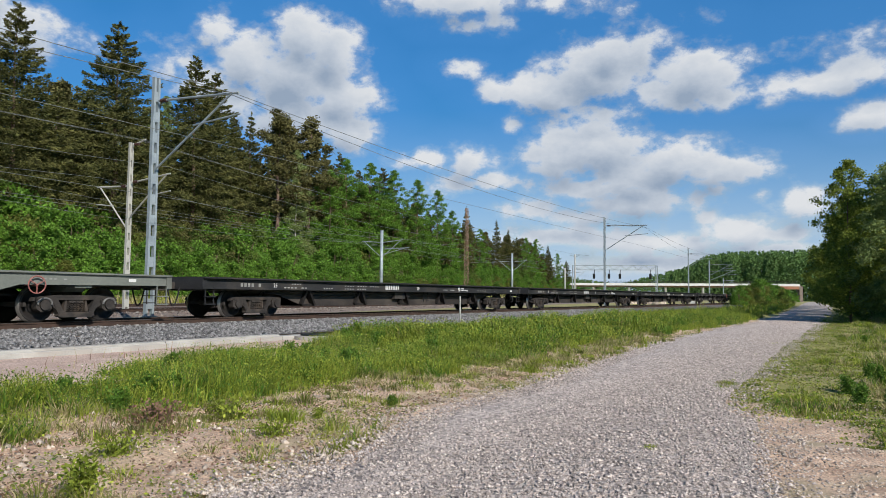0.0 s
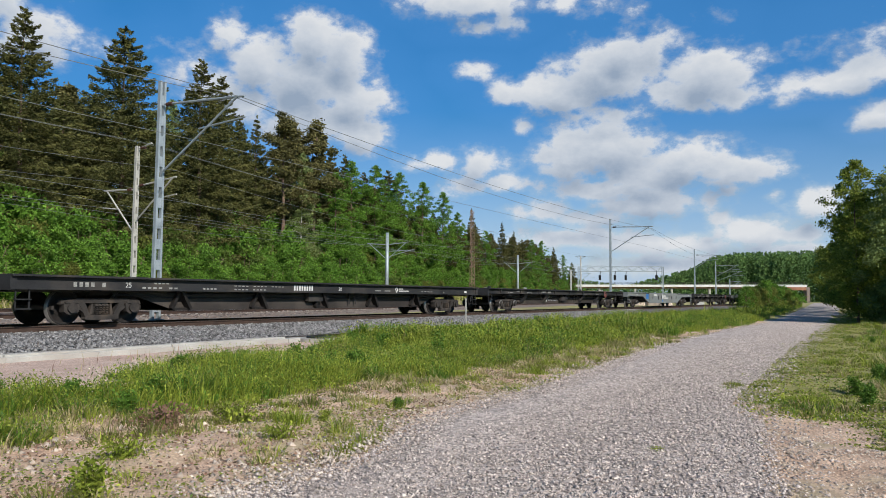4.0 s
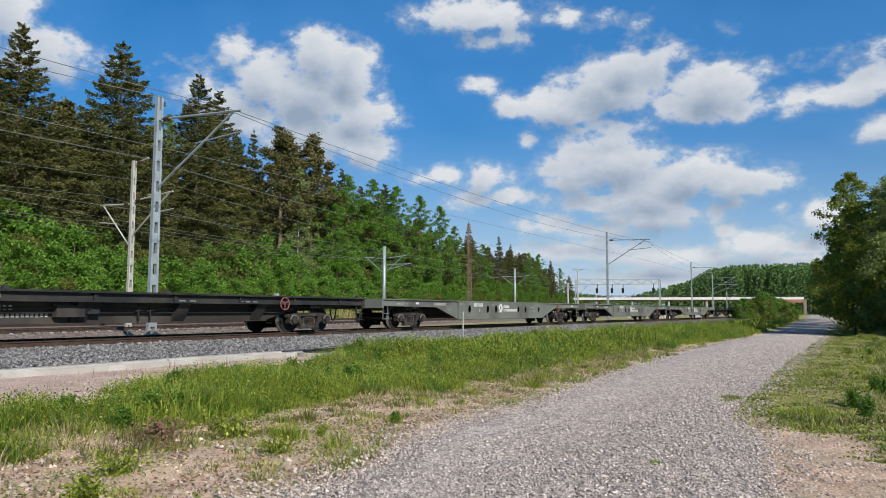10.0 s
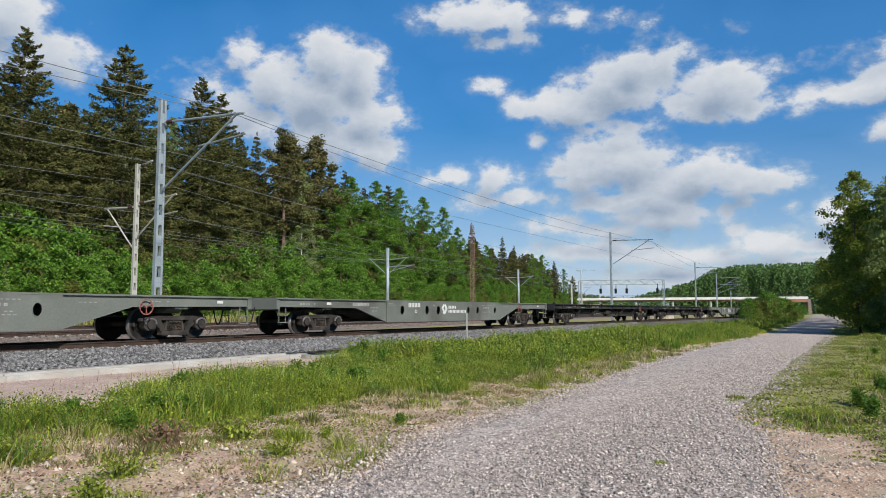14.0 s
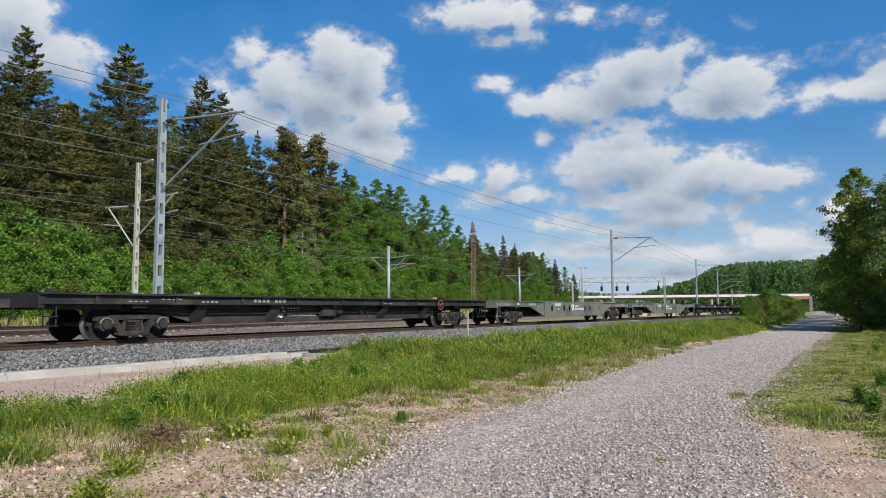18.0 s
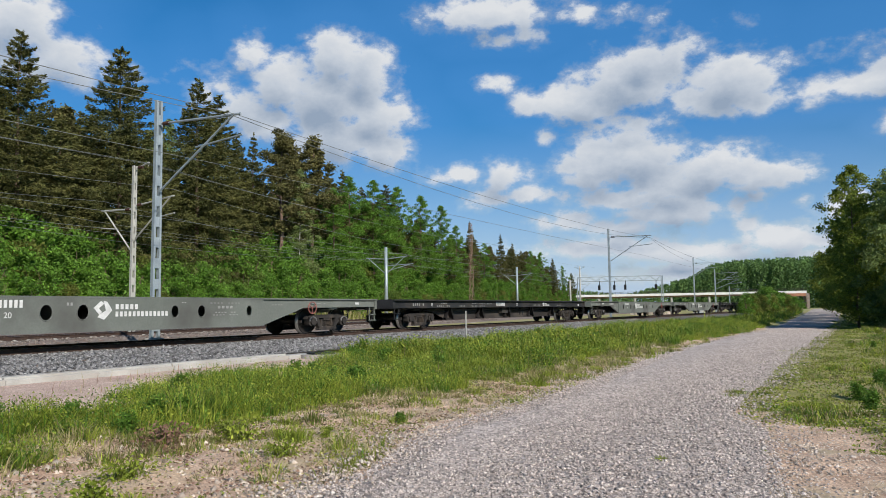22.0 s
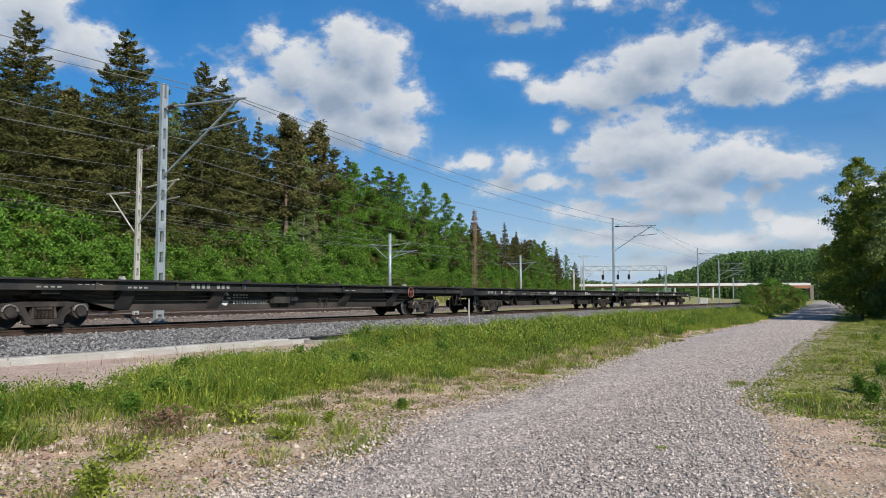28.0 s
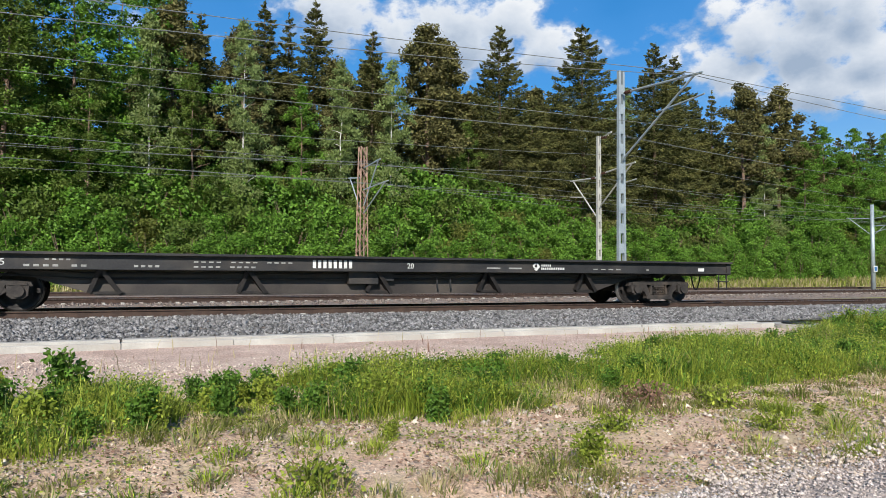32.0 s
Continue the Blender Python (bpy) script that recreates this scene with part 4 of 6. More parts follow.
# ---- masts and overhead line ----
def steel_mast(x, y, z0, h, arms, label, mat=None, w=0.42, plinth=True, turn=0.0):
    """Tapered mast of two flanges with battens; arms: (height, reach, drop, brace) towards +x or -x."""
    mat = mat or M["galv"]
    m = empty("line_mast", label, "catenary mast", "masts of the overhead line", pose(x, y, z0, 0, 0, turn))
    FL = 0.3 * w
    for s in (-1, 1):
        bm = bmesh.new()
        beam(bm, (0, s * w / 2, 0), (0, s * w * 0.30, h), FL, 0.15, (1, 0, 0))
        part("flange", bm, mat, m)
    n = int(h / 0.78)
    for k in range(n):
        z = 0.35 + k * (h - 0.5) / n
        ww = w / 2 + (w * 0.30 - w / 2) * z / h
        bm = bmesh.new()
        box(bm, -0.065, 0.065, -ww, ww, z, z + 0.38)
        part("batten", bm, mat, m)
    if plinth:
        bm = bmesh.new()
        box(bm, -0.45, 0.45, -0.45, 0.45, -0.6, -0.06, (0.86, 0.86))
        box(bm, -0.28, 0.28, -0.28, 0.28, -0.06, 0.10, (0.8, 0.8))
        part("plinth", bm, M["concrete"], m, "pale concrete foundation block")
    for za, reach, rise, zb in arms:
        s = 1 if reach > 0 else -1
        bm = bmesh.new()
        tube(bm, [(s * 0.18, 0, za), (reach, 0, za + rise)], 0.045, 8)
        part("cantilever", bm, mat, m)
        if zb:
            bm = bmesh.new()
            tube(bm, [(s * 0.18, 0, zb), (reach * 0.92, 0, za + rise * 0.92)], 0.04, 8)
            part("brace", bm, mat, m)
            bm = bmesh.new()
            zr = zb + (za - zb) * 0.55
            tube(bm, [(reach * 0.48, 0, zr), (reach * 1.02, 0, zr + 0.15)], 0.032, 8)
            part("registration_arm", bm, mat, m)
        bm = bmesh.new()
        for k in range(5):
            tube(bm, [(s * (0.30 + 0.07 * k), 0, za + rise * 0.1), (s * (0.34 + 0.07 * k), 0, za + rise * 0.1)], 0.075, 10)
        part("insulator", bm, M["insul"], m)
    return m

def lattice_mast(x, y, z0, h, w, label, mat, arms=(), turn=0.0, bar_=0.06):
    """Four-legged lattice mast with zigzag bracing."""
    m = empty("line_mast", label, "catenary mast", "masts of the overhead line", pose(x, y, z0, 0, 0, turn))
    t = w * 0.62
    for sx in (-1, 1):
        for sy in (-1, 1):
            bm = bmesh.new()
            beam(bm, (sx * w / 2, sy * w / 2, -0.3), (sx * t / 2, sy * t / 2, h), bar_)
            part("leg", bm, mat, m)
    n = max(6, int(h / (w * 1.05)))
    for face in range(4):
        bm = bmesh.new()
        for k in range(n):
            za, zb = h * k / n, h * (k + 1) / n
            wa, wb = w + (t - w) * za / h, w + (t - w) * zb / h
            q = 1 if k % 2 else -1
            ends = ((q * wa / 2, wa / 2), (-q * wb / 2, wb / 2))
            pts = []
            for (a, b), z in zip(ends, (za, zb)):
                pts.append({0: (a, b, z), 1: (a, -b, z), 2: (b, a, z), 3: (-b, a, z)}[face])
            beam(bm, pts[0], pts[1], bar_ * 0.65)
        part("lacing", bm, mat, m)["kind"] = "stuff"
    bm = bmesh.new()
    box(bm, -w * 0.8, w * 0.8, -w * 0.8, w * 0.8, -0.6, 0.05)
    part("plinth", bm, M["concrete"], m)
    for za, reach, rise, zb in arms:
        s = 1 if reach > 0 else -1
        bm = bmesh.new()
        tube(bm, [(s * t / 2, 0, za), (reach, 0, za + rise)], 0.04, 8)
        part("cantilever", bm, M["galv"], m)
        bm = bmesh.new()
        tube(bm, [(s * t / 2, 0, zb), (reach * 0.9, 0, za + rise * 0.9)], 0.035, 8)
        part("brace", bm, M["galv"], m)
    return m

def round_mast(x, y, z0, h, r, arms, label, mat, turn=0.0):
    m = empty("line_mast", label, "catenary mast", "masts of the overhead line", pose(x, y, z0, 0, 0, turn))
    bm = bmesh.new()
    tube(bm, [(0, 0, -0.4), (0, 0, h)], [r, r * 0.8], 14)
    part("pole", bm, mat, m, smooth=True)
    for za, reach, rise, zb in arms:
        bm = bmesh.new()
        tube(bm, [(0, 0, za), (reach, 0, za + rise)], 0.04, 8)
        part("cantilever", bm, M["galv"], m)
        bm = bmesh.new()
        tube(bm, [(0, 0, zb), (reach * 0.9, 0, za + rise * 0.9)], 0.035, 8)
        part("brace", bm, M["galv"], m)
    return m

MZ = 0.62
steel_mast(-23.1, 17.8, MZ, 9.05, [(8.15, 4.35, -0.25, 5.6)], "tall galvanised steel line mast with long cantilever over the track", w=0.29)
steel_mast(-23.2, 71.5, MZ, 8.95, [(8.1, 4.3, -0.1, 5.7)], "tall galvanised steel line mast with long cantilever over the track", w=0.29)
steel_mast(-26.0, 123.6, MZ, 9.0, [(8.1, 3.6, -0.1, 6.0)], "tall galvanised steel line mast with long cantilever over the track", w=0.3)
steel_mast(-32.0, 23.3, 0.5, 8.6, [(6.55, 3.0, 0.25, 4.9), (6.4, -2.6, 0.1, 4.3), (8.45, 1.1, 0.2, 0)], "slender pale concrete line mast with slots and arms on both sides", mat=M["polecon"], w=0.22, plinth=False)
lattice_mast(-32.0, 58.6, 0.4, 9.2, 0.36, "slender rust-brown lattice mast behind the near track", M["rust"], bar_=0.022)
lattice_mast(-38.6, 12.3, 0.45, 8.3, 0.54, "rust-brown lattice line mast with arms on both sides", M["rust"], [(7.1, 2.1, 0.25, 5.0), (6.6, -1.8, 0.15, 4.7), (5.9, 3.0, 0.2, 4.6)], 8)
round_mast(-45.0, 63.5, 0.5, 7.9, 0.20, [(6.6, 2.5, 0.25, 5.0), (6.6, -2.4, 0.2, 5.0), (5.9, 3.2, 0.1, 5.3)], "round galvanised line mast with arms to both sides", M["galv"], 8)
round_mast(-51.0, 109.0, 0.5, 8.0, 0.20, [(6.6, 2.5, 0.25, 5.0), (6.6, -2.4, 0.2, 5.0)], "round galvanised line mast with arms to both sides", M["galv"], 8)
round_mast(-60.5, 164.0, 0.5, 8.0, 0.20, [(6.6, 2.5, 0.25, 5.0), (6.6, -2.4, 0.2, 5.0)], "round galvanised line mast with arms to both sides", M["galv"], 8)
round_mast(-56.0, 152.0, 0.5, 10.2, 0.18, [(10.1, 1.2, 0.0, 9.6), (10.1, -1.2, 0.0, 9.6)], "tall round yard lamp mast with a cross bar", M["polecon"], 8)
round_mast(-58.5, 152.5, 0.5, 7.3, 0.22, [], "plain round concrete pole beside the yard", M["polecon"])
steel_mast(-28.5, 155.0, 0.5, 8.6, [(7.8, 4.5, 0.0, 5.6), (6.4, 5.0, 0.1, 4.6)], "pale galvanised line mast with several arms", w=0.5)
steel_mast(-28.0, 168.0, 0.5, 5.4, [(4.8, 2.2, 0.0, 3.6)], "short galvanised mast beside the curve", w=0.36)

# small sign on the round mast and a marker post by the track
bm = bmesh.new()
box(bm, -44.79, -44.74, 63.25, 63.75, 2.2, 2.75)
sg = solid("mast_sign", bm, M["white"], "small white plate with a blue square on a mast", "sign")
bm = bmesh.new()
box(bm, -44.738, -44.73, 63.33, 63.67, 2.3, 2.65)
part("blue_square", bm, M["blue"], sg)
bm = bmesh.new()
tube(bm, [(0, 0, -0.2), (0, 0, 1.25)], 0.035, 8)
mp_ = solid("marker_post", bm, M["polecon"], "thin pale marker post at the ballast edge", "post")
mp_.matrix_basis = pose(-15.6, 28.0, 0.3)

def wire(name, spans, r, label, sag=0.0, n=12):
    """An overhead wire hung through points."""
    bm = bmesh.new()
    pts = []
    for (a, b) in zip(spans, spans[1:]):
        a, b = Vector(a), Vector(b)
        for k in range(n + (b is Vector(spans[-1]))):
            f = k / n
            p = a.lerp(b, f)
            p.z -= sag * 4 * f * (1 - f)
            pts.append(p)
    pts.append(Vector(spans[-1]))
    tube(bm, pts, r, 5, False)
    return solid(name, bm, M["wire"], label, "overhead wire", "overhead wires")

# near track: feeder on the mast heads, messenger and contact wire with droppers
H1 = [(-23.0, -36, 9.3), (-23.1, 17.8, 9.45), (-23.2, 71.5, 9.35), (-26.0, 123.6, 9.4), (-31.5, 176, 9.4)]
wire("feeder_wire", [(x + 4.2, y, z - 0.95) for x, y, z in H1], 0.012, "thin feeder wire on the mast arms", 0.5)
wire("messenger_wire", [(-19.0, -36, 8.35), (-19.0, 17.8, 8.45), (-19.1, 71.5, 8.4), (-22.5, 123.6, 8.4), (-28, 176, 8.4)], 0.011, "messenger wire above the near track", 1.0)
wire("contact_wire", [(-19.6, -36, 6.75), (-19.4, 17.8, 6.75), (-19.9, 71.5, 6.75), (-21.5, 123.6, 6.75), (-26, 176, 6.75)], 0.009, "contact wire above the near track", 0.05)
for off, zz, sag in ((3.0, 7.6, 0.9), (3.1, 6.1, 0.05), (-2.5, 7.5, 0.9), (-2.5, 6.1, 0.05), (0.9, 9.1, 0.5), (1.1, 9.1, 0.55)):
    wire("catenary_wire", [(-32.0 + off + 5.0, -38, zz), (-32.0 + off, 23.3, zz), (-39.0 + off, 75, zz), (-46 + off, 130, zz)], 0.009, "overhead wire of the farther tracks", sag)
for off, zz, sag in ((2.1, 7.6, 0.9), (-1.8, 7.2, 0.9), (3.0, 6.3, 0.1)):
    wire("catenary_wire", [(-31.6 + off, -40, zz), (-38.6 + off, 12.3, zz), (-45.0 + off, 63.5, zz), (-51 + off, 109, zz), (-60 + off, 164, zz)], 0.009, "overhead wire of the farther tracks", sag)

# ---- signal gantry, bridge, far things ----
gan = empty("signal_gantry", "grey lattice signal gantry with black signal heads over the tracks", "signal gantry", m=pose(-48.6, 131.0, 0.3))
gd = Vector((14.4, 4.6, 0))
for f in (0.0, 1.0):
    for q in (-0.5, 0.5):
        bm = bmesh.new()
        p = gd * f + Vector((0, q, 0))
        beam(bm, p, p + Vector((0, 0, 7.0)), 0.13)
        part("leg", bm, M["galv"], gan)
for z in (6.25, 7.1):
    for q in (-0.5, 0.5):
        bm = bmesh.new()
        beam(bm, Vector((0, q, z)), gd + Vector((0, q, z)), 0.09)
        part("chord", bm, M["galv"], gan)
for k in range(14):
    bm = bmesh.new()
    a, b = gd * (k / 14), gd * ((k + 1) / 14)
    for q in (-0.5, 0.5):
        beam(bm, a + Vector((0, q, 6.25 if k % 2 else 7.1)), b + Vector((0, q, 7.1 if k % 2 else 6.25)), 0.07)
    part("lacing", bm, M["galv"], gan)
for f in (0.27, 0.45, 0.58, 0.94):
    p = gd * f
    bm = bmesh.new()
    box(bm, p.x - 0.2, p.x + 0.2, p.y - 0.9, p.y - 0.7, 4.6, 5.5)
    beam(bm, p + Vector((0, -0.7, 5.4)), p + Vector((0, -0.5, 6.3)), 0.1)
    part("signal_head", bm, M["dark"], gan, "black signal head below the gantry")

br = empty("road_bridge", "long pale concrete road bridge across the tracks with railing", "bridge", m=pose(-126, 327, 0, 0, 0, 12.8))
BL = 101.0
bm = bmesh.new()
box(bm, 0, BL, -4, 4, 6.7, 7.75)
part("deck", bm, M["palecon"], br)
bm = bmesh.new()
box(bm, 82, BL, -4.2, -3.9, 5.4, 6.7)
part("girder", bm, M["brick"], br, "red-brown girder")
bm = bmesh.new()
box(bm, 0, 82, -2.6, 2.6, 6.0, 6.7)
part("girder", bm, M["rust"], br)
for s in (-3.9, 3.9):
    for z in (8.2, 8.7):
        bm = bmesh.new()
        box(bm, 0, BL, s - 0.03, s + 0.03, z, z + 0.06)
        part("rail", bm, M["cast"], br)
    for k in range(34):
        bm = bmesh.new()
        box(bm, k * 3.0, k * 3.0 + 0.1, s - 0.05, s + 0.05, 7.75, 8.75)
        part("railing_post", bm, M["cast"], br)
for x in (14, 30, 46, 62, 80):
    bm = bmesh.new()
    for q in (-2.5, 0, 2.5):
        tube(bm, [(x, q, -0.5), (x, q, 6.0)], 0.5, 12)
    part("pier", bm, M["polecon"], br)
bm = bmesh.new()
box(bm, BL - 0.3, BL + 1.0, -4.5, 4.5, -1, 6.7, (1, 0.95))
part("abutment", bm, M["old_ballast"], br, "stepped stone abutment")

bm = bmesh.new()
for k in range(26):
    a, r = random.uniform(0, 6.28), random.uniform(0, 2.4)
    x, y, q = r * math.cos(a) * 2.0, r * math.sin(a), random.uniform(0.25, 0.6)
    box(bm, x - q, x + q, y - q * 0.8, y + q * 0.8, -0.2, random.uniform(0.3, 1.3) * (1 - r / 4), (0.7, 0.7))
rp = solid("rubble_heap", bm, M["sandstone"], "heap of pale and reddish broken stone beside the track", "rubble heap")
rp.matrix_basis = pose(-31.5, 118.0, 0.3)
bm = bmesh.new()
box(bm, -0.5, 0.5, -0.3, 0.3, 0, 0.9)
box(bm, -0.55, 0.55, -0.35, 0.35, 0.9, 1.0)
cb = solid("trackside_cabinet", bm, M["white"], "small white trackside equipment cabinet", "cabinet")
cb.matrix_basis = pose(-24.6, 121.0, 0.45)

# ---- plants ----
def leaf_quads(centres, size, flat=0.5, jitter=0.4, wide=0.32, way=None):
    """Small leaf quads round the centres: verts and faces as arrays."""
    n = len(centres)
    d = RNG.normal(size=(n, 3))
    d[:, 2] *= flat
    if way is not None:
        d = d * 0.45 + way
    d /= np.linalg.norm(d, axis=1)[:, None]
    e = np.cross(d, RNG.normal(size=(n, 3)))
    e /= np.linalg.norm(e, axis=1)[:, None]
    s = size * (1 + jitter * RNG.uniform(-1, 1, size=n))[:, None]
    c = np.asarray(centres)
    v = np.stack([c - d * s * 0.6, c + e * s * wide, c + d * s * 0.6, c - e * s * wide], 1).reshape(-1, 3)
    q = np.arange(n * 4).reshape(n, 4)
    return v, q

def spruce_crown(h, r, seed, bare=0.12, ragged=0.25, leaf=0.21, dense=3.1, knee=0.5):
    """Whorls of drooping branches, each a flat spray of hanging needle twigs."""
    g = np.random.default_rng(seed)
    cs, ws = [], []
    z = h * bare
    while z < h * 0.975:
        f = (z - h * bare) / (h * (1 - bare))
        reach = r * min(1.0, (1 - f) / knee) ** 0.85 * (1 + 0.15 * (1 - f)) * (1 if f > 0.08 else 0.65 + 4.4 * f)
        nb = max(5, int(10 - 5 * f))
        a0 = g.uniform(0, 6.28)
        for k in range(nb):
            a = a0 + k * 6.283 / nb + g.uniform(-0.3, 0.3)
            rr = reach * (1 + ragged * g.uniform(-1.3, 0.8)) + 0.10
            z1 = z + g.uniform(-0.4, 0.4)
            droop = (0.34 * (1 - f) - 0.10 * f) * rr
            m = max(5, int(rr * 34 * dense))
            t = 0.06 + 0.94 * g.uniform(size=m) ** 0.75
            wdt = 0.26 * rr * (1 - t) ** 0.6 + 0.05
            o = g.normal(size=m) * wdt * 0.6
            hang = np.abs(g.normal(size=m)) * (0.10 + 0.22 * (1 - f))
            x = t * rr * math.cos(a) - o * math.sin(a)
            y = t * rr * math.sin(a) + o * math.cos(a)
            cs.append(np.stack([x, y, z1 - droop * t ** 1.2 + 0.16 * rr * t ** 5 - hang], 1))
            ws.append(np.tile([0.7 * math.cos(a), 0.7 * math.sin(a), -0.55 + 0.7 * f], (m, 1)))
        z += h * 0.030 * (1.15 - 0.5 * f) * g.uniform(0.75, 1.25)
    top = np.stack([g.normal(0, 0.05, 26), g.normal(0, 0.05, 26), h * (0.955 + 0.047 * g.uniform(size=26))], 1)
    cs.append(top)
    ws.append(np.tile([0.0, 0.0, 1.0], (26, 1)))
    v, q = leaf_quads(np.concatenate(cs), leaf, 0.6, 0.5, 0.17, np.concatenate(ws))
    return np_mesh("crown", v, q, M["spruce"])

def clump_crown(h, blobs, leaf, per, mat, flat=0.8):
    """A crown of leaf clumps: blobs of (x, y, z, r)."""
    cs = []
    for x, y, z, r in blobs:
        n = max(12, int(per * r * r))
        p = RNG.normal(size=(n, 3))
        p /= np.linalg.norm(p, axis=1)[:, None]
        p *= (r * np.minimum(1.35, 0.25 + 0.42 * np.abs(RNG.normal(size=n)) + 0.35 * RNG.uniform(size=n)))[:, None]
        p[:, 2] *= 0.8
        cs.append(p + np.array([x, y, z]))
    v, q = leaf_quads(np.concatenate(cs), leaf, flat)
    return np_mesh("crown", v, q, mat)

def trunk_mesh(h, r0, r1, mat, seed, limbs=0, z0=0.4, spread=1.5):
    g = random.Random(seed)
    bm = bmesh.new()
    pts = [(0.12 * g.uniform(-1, 1) * (k > 0), 0.12 * g.uniform(-1, 1) * (k > 0), -0.4 + (h + 0.4) * k / 7) for k in range(8)]
    tube(bm, pts, [r0 + (r1 - r0) * k / 7 for k in range(8)], 8)
    for k in range(limbs):
        z = h * (z0 + (0.95 - z0) * k / max(1, limbs))
        a = g.uniform(0, 6.28)
        l = spread * (1.2 - z / h)
        tube(bm, [(0, 0, z), (l * 0.5 * math.cos(a), l * 0.5 * math.sin(a), z + l * 0.25), (l * math.cos(a), l * math.sin(a), z + l * 0.4)], [r0 * 0.3, r0 * 0.2, r0 * 0.08], 5)
    return mesh_of("trunk", bm, mat, True)

def tree(name, label, cat, trunk, crown, crown_mat=None):
    t = empty(name, label, cat, "trees of the forest edge")
    part("trunk", trunk, None, t)
    part("crown", crown, None, t)
    return t

def pine_blobs(seed, h, r):
    """Flat clumps at the ends of limbs, thickest in the upper half."""
    g = random.Random(seed)
    out = []
    for k in range(70):
        f = (k / 70) ** 0.85
        z = h * (0.40 + 0.59 * f)
        rr = r * (1 - f ** 2.2) ** 0.7 + 0.15
        a = g.uniform(0, 6.28)
        q = rr * g.uniform(0.25, 1.0)
        out.append((q * math.cos(a), q * math.sin(a), z + g.uniform(-0.5, 0.5), g.uniform(0.42, 0.85)))
    return out

def birch_blobs(seed, h, r, low=0.25, n=80):
    """Small hanging clumps, widest below the middle."""
    g = random.Random(seed)
    out = []
    for k in range(n):
        f = k / n
        z = h * (low + (1.0 - low) * f)
        rr = r * math.sin(math.pi * min(1, 0.22 + 0.77 * f)) ** 0.85 * g.uniform(0.75, 1.15)
        a = g.uniform(0, 6.28)
        q = rr * g.uniform(0.15, 1.0)
        out.append((q * math.cos(a), q * math.sin(a), z, g.uniform(0.4, 0.85) * (1.15 - 0.6 * f)))
    return out

H0 = 20.0
SPRUCE_LABEL = "tall dark green spruce with drooping layered branches"
SPRUCES = [tree("spruce_tree", SPRUCE_LABEL, "spruce tree", trunk_mesh(H0 * 0.97, 0.26, 0.02, M["bark"], s), spruce_crown(H0, r, s, b, q, knee=kn)) for s, r, b, q, kn in ((1, 3.7, 0.06, 0.16, 0.52), (2, 3.0, 0.10, 0.22, 0.62), (3, 4.3, 0.06, 0.16, 0.48), (4, 2.3, 0.16, 0.32, 0.75))]
PINES = [tree("pine_tree", "tall pine with reddish trunk and ragged brown-green crown", "pine tree", trunk_mesh(H0 * 0.95, 0.24, 0.05, M["bark"], 20 + s, 12, 0.42, 2.4), clump_crown(H0, pine_blobs(s, H0, 2.9), 0.22, 620, M["pine"])) for s in (1, 2, 3)]
BIRCHES = [tree("birch_tree", "slender birch with pale trunk and airy light green crown", "birch tree", trunk_mesh(H0 * 0.88, 0.13, 0.015, M["birchbark"], 30 + s, 10, 0.25, 2.2), clump_crown(H0, birch_blobs(s, H0, 2.9, 0.16, 120), 0.17, 520, M["birch"], 1.6)) for s in (1, 2, 3)]
ASPENS = [tree("aspen_tree", "leafy green deciduous tree with dense rounded crown", "aspen tree", trunk_mesh(H0 * 0.88, 0.18, 0.03, M["bark"], 40 + s, 8, 0.2, 2.6), clump_crown(H0, birch_blobs(50 + s, H0, 3.7, 0.04, 170), 0.15, 700, M[("shrub", "aspen")[s - 1]])) for s in (1, 2)]
# plainer trees for the depth of the forest
DEEP = [tree("spruce_tree", SPRUCE_LABEL, "spruce tree", trunk_mesh(H0 * 0.97, 0.26, 0.02, M["bark"], 5), spruce_crown(H0, 3.6, 5, 0.1, 0.3, 0.42, 0.7)),
        tree("pine_tree", "tall pine with reddish trunk and ragged brown-green crown", "pine tree", trunk_mesh(H0 * 0.95, 0.24, 0.05, M["bark"], 25, 8, 0.42, 2.4), clump_crown(H0, pine_blobs(5, H0, 3.0), 0.32, 260, M["pine"])),
        tree("spruce_tree", SPRUCE_LABEL, "spruce tree", trunk_mesh(H0 * 0.97, 0.26, 0.02, M["bark"], 6), spruce_crown(H0, 2.9, 6, 0.14, 0.4, 0.42, 0.7))]
placed = set()
def plant(protos_, k, x, y, z, h, wide=1.0, turn=0.0):
    src = protos_[k % len(protos_)]
    s = h / H0
    m = pose(x, y, z, 0, 0, turn) @ Matrix.Diagonal((s * wide, s * wide, s, 1))
    if src.name not in placed:
        placed.add(src.name)
        src.matrix_basis = m
        return src
    o = src.copy()
    scene.collection.objects.link(o)
    o.matrix_basis = m
    for c in src.children:
        q = c.copy()
        scene.collection.objects.link(q)
        q.parent = o
    return o

def by_bearing(protos_, k, az, el, x, wide=1.0):
    """A tree whose top shows at bearing az and height el from the eye, standing at x."""
    y = x / math.tan(radians(az))
    z = ground_z(x, y)
    h = EYE + math.hypot(x, y) * math.tan(radians(el)) - z
    return plant(protos_, k, x, y, z, h, wide, random.uniform(0, 360))

